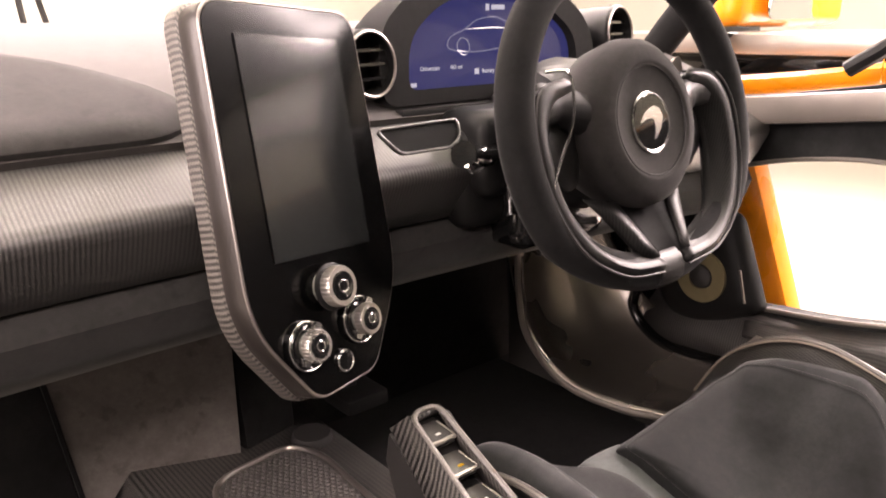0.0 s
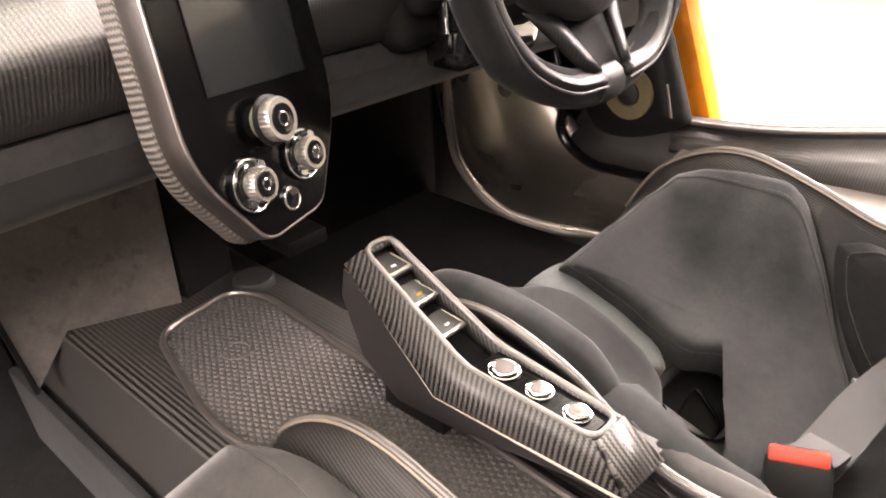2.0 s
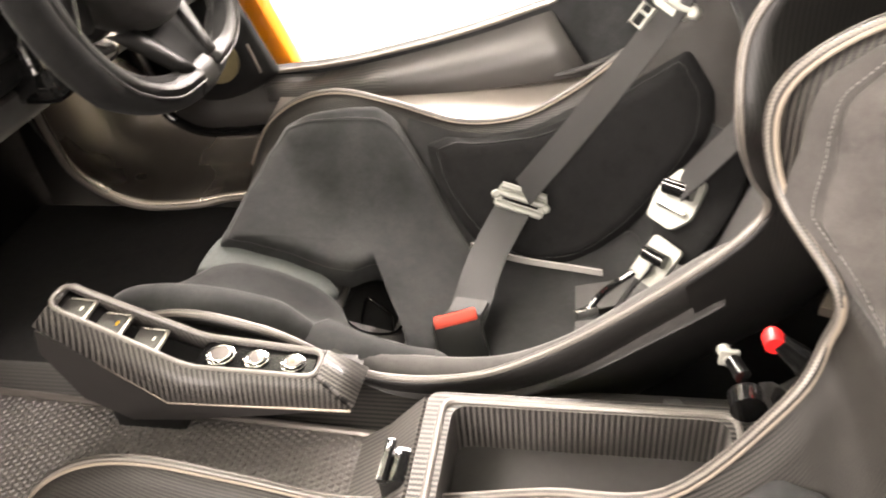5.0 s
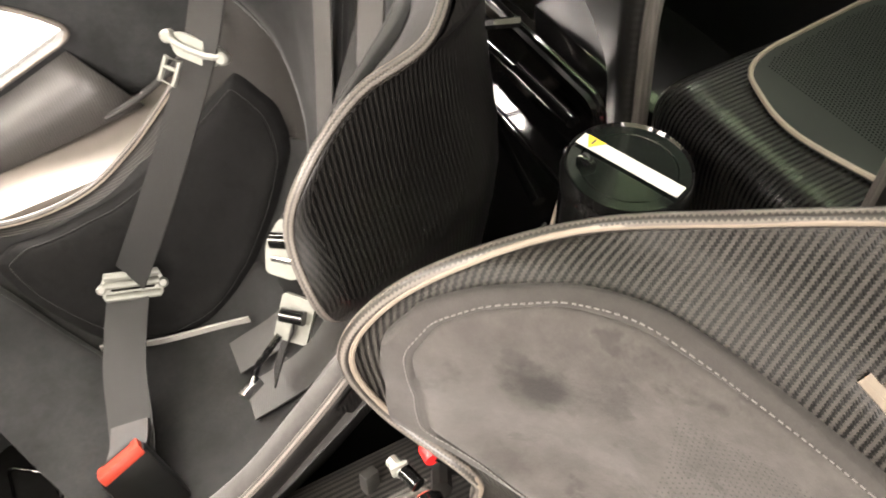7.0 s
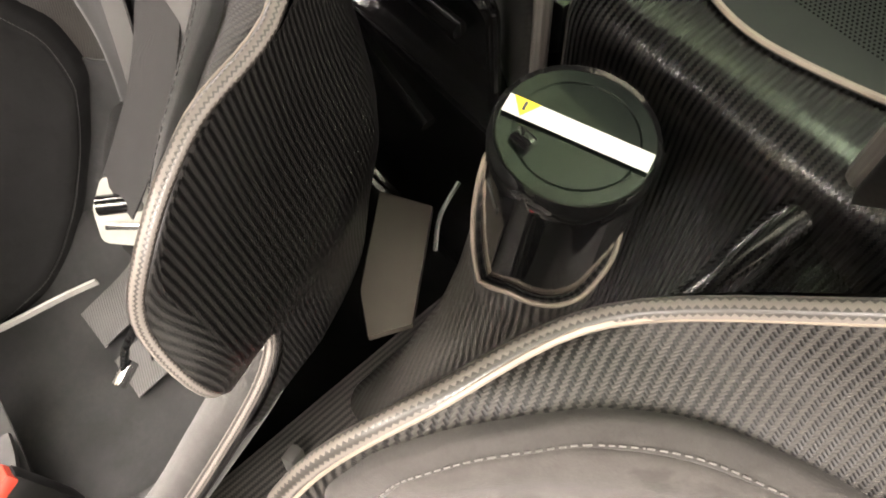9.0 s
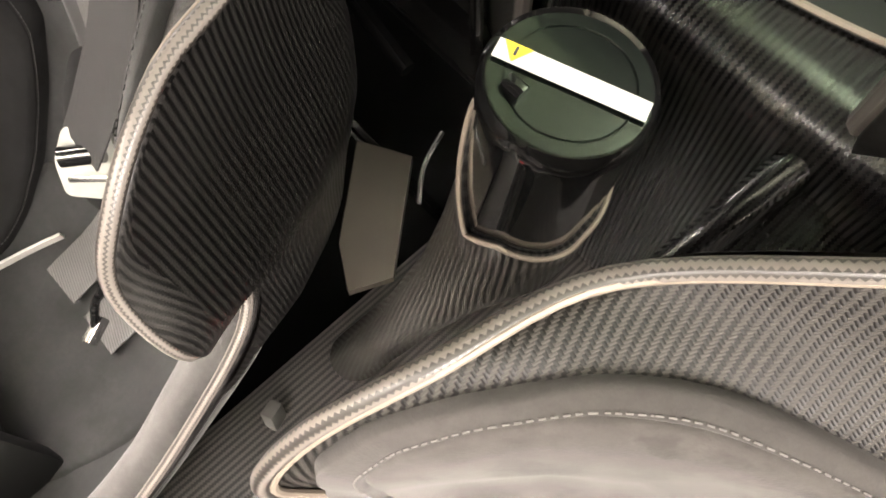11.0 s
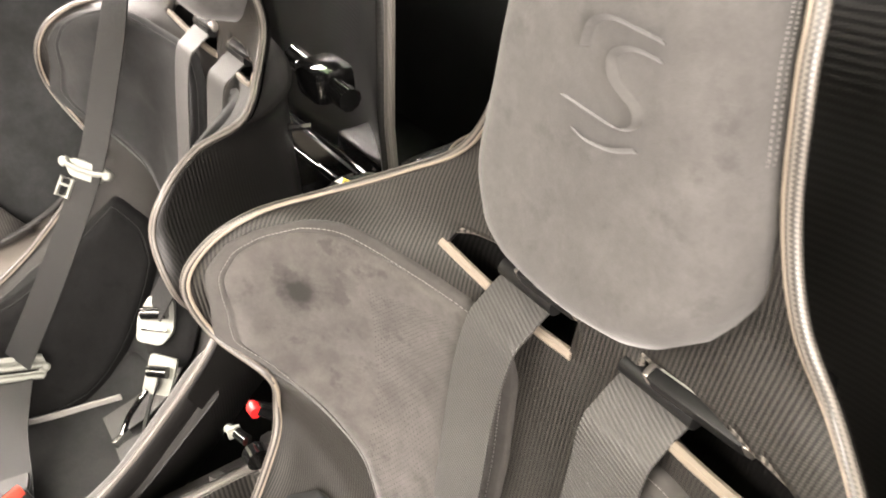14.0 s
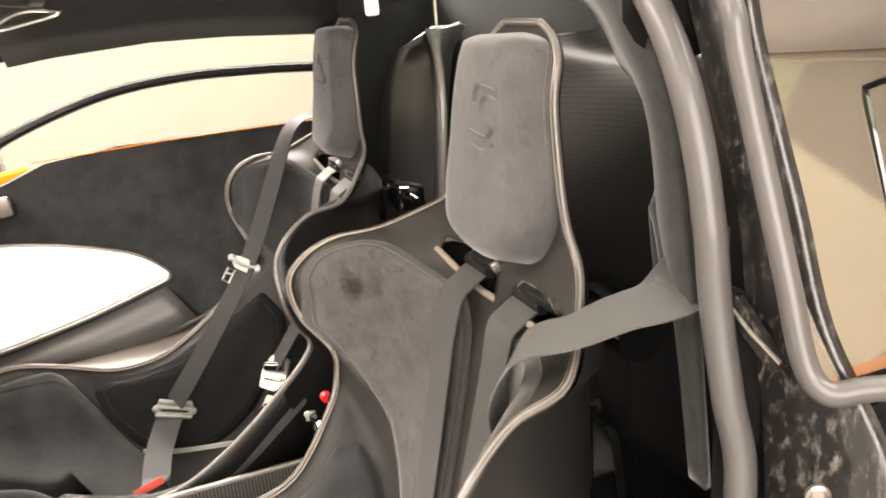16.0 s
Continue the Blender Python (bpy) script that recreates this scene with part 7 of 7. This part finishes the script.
def tongue(m, parent, w=0.058, l=0.03):
    frame_ = [tuple(q) for q in round_poly([(-w / 2, -l * 0.4), (w / 2, -l * 0.4), (w * 0.54, l * 0.1), (w * 0.46, l * 0.5), (-w * 0.46, l * 0.5), (-w * 0.54, l * 0.1)], 0.004)]
    slot_ = [tuple(q) for q in round_poly([(-w * 0.38, -l * 0.12), (-w * 0.38, l * 0.12), (w * 0.38, l * 0.12), (w * 0.38, -l * 0.12)], 0.002)]
    t = part("tongue", plate(bm_new(), frame_, 0.005, m, [slot_]), ALLOY, parent, "cast alloy belt tongue")
    for yy in (-0.32, 0.1, 0.4):
        part("bar", tube(bm_new(), [m @ Vector((-w * 0.46, l * yy, 0.001)), m @ Vector((0, l * yy, 0.0024)), m @ Vector((w * 0.46, l * yy, 0.001))], 0.0046, 10), ALLOY, t)
    for sx in (-1, 1):
        part("lug", disc_stack(bm_new(), [(0.006, -0.004), (0.006, 0.003), (0.004, 0.005), (0.0005, 0.005)], m @ Matrix.Translation((sx * w * 0.52, 0, 0)), 14), ALLOY, t)
    return t


tongue(axes((0.446, 0.188, 0.218), (-0.1, -0.95, -0.28), Vector((-0.78, -0.11, 0.61)).cross(Vector((-0.1, -0.95, -0.28)))), db, 0.066, 0.036)
mg = facing((0.461, 0.014, 0.474), (-0.7, 0.55, 0.45), (0.1, -0.5, 0.9))
part("sash_guide", plate(bm_new(), [tuple(q) for q in round_poly([(-0.034, 0.006), (-0.02, -0.012), (0.02, -0.012), (0.034, 0.006), (0.026, 0.012), (-0.02, 0.012)], 0.005)], 0.006, mg), ALLOY, db, "pale alloy sash guide")
clip = part("sash_clip", tube(bm_new(), [mg @ Vector(p) for p in ((-0.028, -0.016, 0.003), (-0.012, -0.016, 0.003), (-0.014, -0.042, 0.004), (-0.03, -0.042, 0.004))], 0.0028, 8, True), ALLOY, db, "small alloy clip loop")
part("clip_bar", tube(bm_new(), [mg @ Vector((-0.028, -0.026, 0.004)), mg @ Vector((-0.014, -0.026, 0.004))], 0.002, 8), ALLOY, clip)
part("guide_ridge", tube(bm_new(), catmull([mg @ Vector(p) for p in ((-0.03, 0.005, 0.003), (-0.015, 0.001, 0.005), (0.015, 0.001, 0.005), (0.03, 0.006, 0.003))], 4), 0.0035, 8), ALLOY, db)
for sx in (-1, 1):
    part("guide_lug", disc_stack(bm_new(), [(0.007, -0.003), (0.007, 0.004), (0.005, 0.006), (0.0005, 0.006)], mg @ Matrix.Translation((sx * 0.031, 0.004, 0)), 14), ALLOY, db)
rb = thing("belt_buckle", "black seat belt buckle with a red release button", "buckle")
mb = axes((0.2263, 0.2447, 0.1992), (0.25, -0.8, 0.1), (0.5, 0.15, 0.75))
part("body", slab(bm_new(), mb @ Vector((0, -0.036, -0.011)), (0.056, 0.078, 0.028), 0.006, mb.to_3x3().to_4x4()), BLACK_SATIN, rb)
part("release_button", slab(bm_new(), mb @ Vector((0, 0.003, -0.01)), (0.05, 0.013, 0.0275), 0.003, mb.to_3x3().to_4x4()), RED, rb, "red release button")
part("slot", slab(bm_new(), mb @ Vector((0, 0.0085, -0.018)), (0.034, 0.003, 0.004), 0, mb.to_3x3().to_4x4()), BLACK_SATIN, rb)

# ---- lower harness ends on the driver's seat ----
la = thing("harness_adjuster", "alloy harness adjuster on its dark pad beside the driver", "harness adjuster", "adjusters")
part("pad", pillow(bm_new(), [tuple(q) for q in round_poly([(-0.035, -0.07), (0.03, -0.075), (0.04, 0.02), (0.015, 0.085), (-0.02, 0.085), (-0.04, 0.02)], 0.03)], 0.01, facing((0.318, -0.02, 0.305), (-0.55, 0.55, 0.5), (0.2, -0.35, 1))), SUEDE_BLACK, la)
ma = facing((0.316, 0.006, 0.312), (-0.62, 0.5, 0.6), (0.35, -0.35, 0.8))
part("frame", plate(bm_new(), [tuple(q) for q in round_poly([(-0.024, -0.032), (0.01, -0.036), (0.026, -0.016), (0.024, 0.026), (-0.012, 0.03), (-0.026, 0.0)], 0.007)], 0.006, ma), ALLOY, la, "pale cast frame")
part("roller", tube(bm_new(), [ma @ Vector((-0.016, 0.006, 0.006)), ma @ Vector((0.018, 0.01, 0.006))], 0.009, 12), BLACK_GLOSS, la)
part("bar", slab(bm_new(), ma @ Vector((0.002, -0.014, 0.004)), (0.036, 0.006, 0.006), 0.002, ma.to_3x3().to_4x4()), CHROME, la)
strap("strap", la, [(0.27, -0.12, 0.56), (0.285, -0.07, 0.45), (0.305, -0.025, 0.37), (0.318, 0.003, 0.325)], [(1, 0.1, 0)] * 4, 0.046, BELT)
lb = thing("harness_adjuster", "lower alloy harness clip with a loose strap end", "harness adjuster", "adjusters")
m2 = facing((0.262, 0.03, 0.265), (-0.62, 0.5, 0.6), (0.3, -0.4, 0.8))
part("frame", plate(bm_new(), [tuple(q) for q in round_poly([(-0.02, -0.026), (0.018, -0.026), (0.022, 0.024), (-0.016, 0.026)], 0.005)], 0.006, m2), ALLOY, lb)
part("roller", tube(bm_new(), [m2 @ Vector((-0.012, 0.004, 0.006)), m2 @ Vector((0.014, 0.006, 0.006))], 0.008, 12), BLACK_GLOSS, lb)
strap("strap", lb, [(0.262, 0.03, 0.265), (0.268, 0.045, 0.235), (0.272, 0.06, 0.2), (0.276, 0.075, 0.165)], [(1, -0.3, 0)] * 4, 0.03, BELT)
part("clip", slab(bm_new(), (0.25, 0.1, 0.2), (0.012, 0.026, 0.01), 0.002, Euler((0, 0.4, 0.5)).to_matrix().to_4x4()), CHROME, lb)
part("clip_link", tube(bm_new(), catmull([(0.25, 0.1, 0.2), (0.262, 0.085, 0.215), (0.258, 0.07, 0.235), (0.262, 0.05, 0.25)], 4), 0.004, 8), BLACK_GLOSS, lb)
part("strap_end", plate(bm_new(), [(0.323, 0.19), (0.24, 0.236), (0.2, 0.238), (0.195, 0.18)], 0.003, pose(0, 0, 0.152, -2, 4, 0)), FABRIC_MID, lb, "loose grey-green strap end")
part("sleeve", ribbon(bm_new(), [(0.29, 0.236, 0.176), (0.262, 0.24, 0.181), (0.238, 0.245, 0.19)], [(0.12, 1, 0.02)] * 3, 0.04, 0.006), BLACK_RUBBER, db, "ribbed black sleeve")
part("base_strip", ribbon(bm_new(), [(x - CX, y, z) for x, y, z in ((0.431, 0.257, 0.155), (0.41, 0.195, 0.15), (0.394, 0.114, 0.148), (0.384, 0.08, 0.15))], [(0, 0, 1)] * 4, 0.009, 0.003), LABEL_GREY, ds, "pale strip at the foot of the side pad")
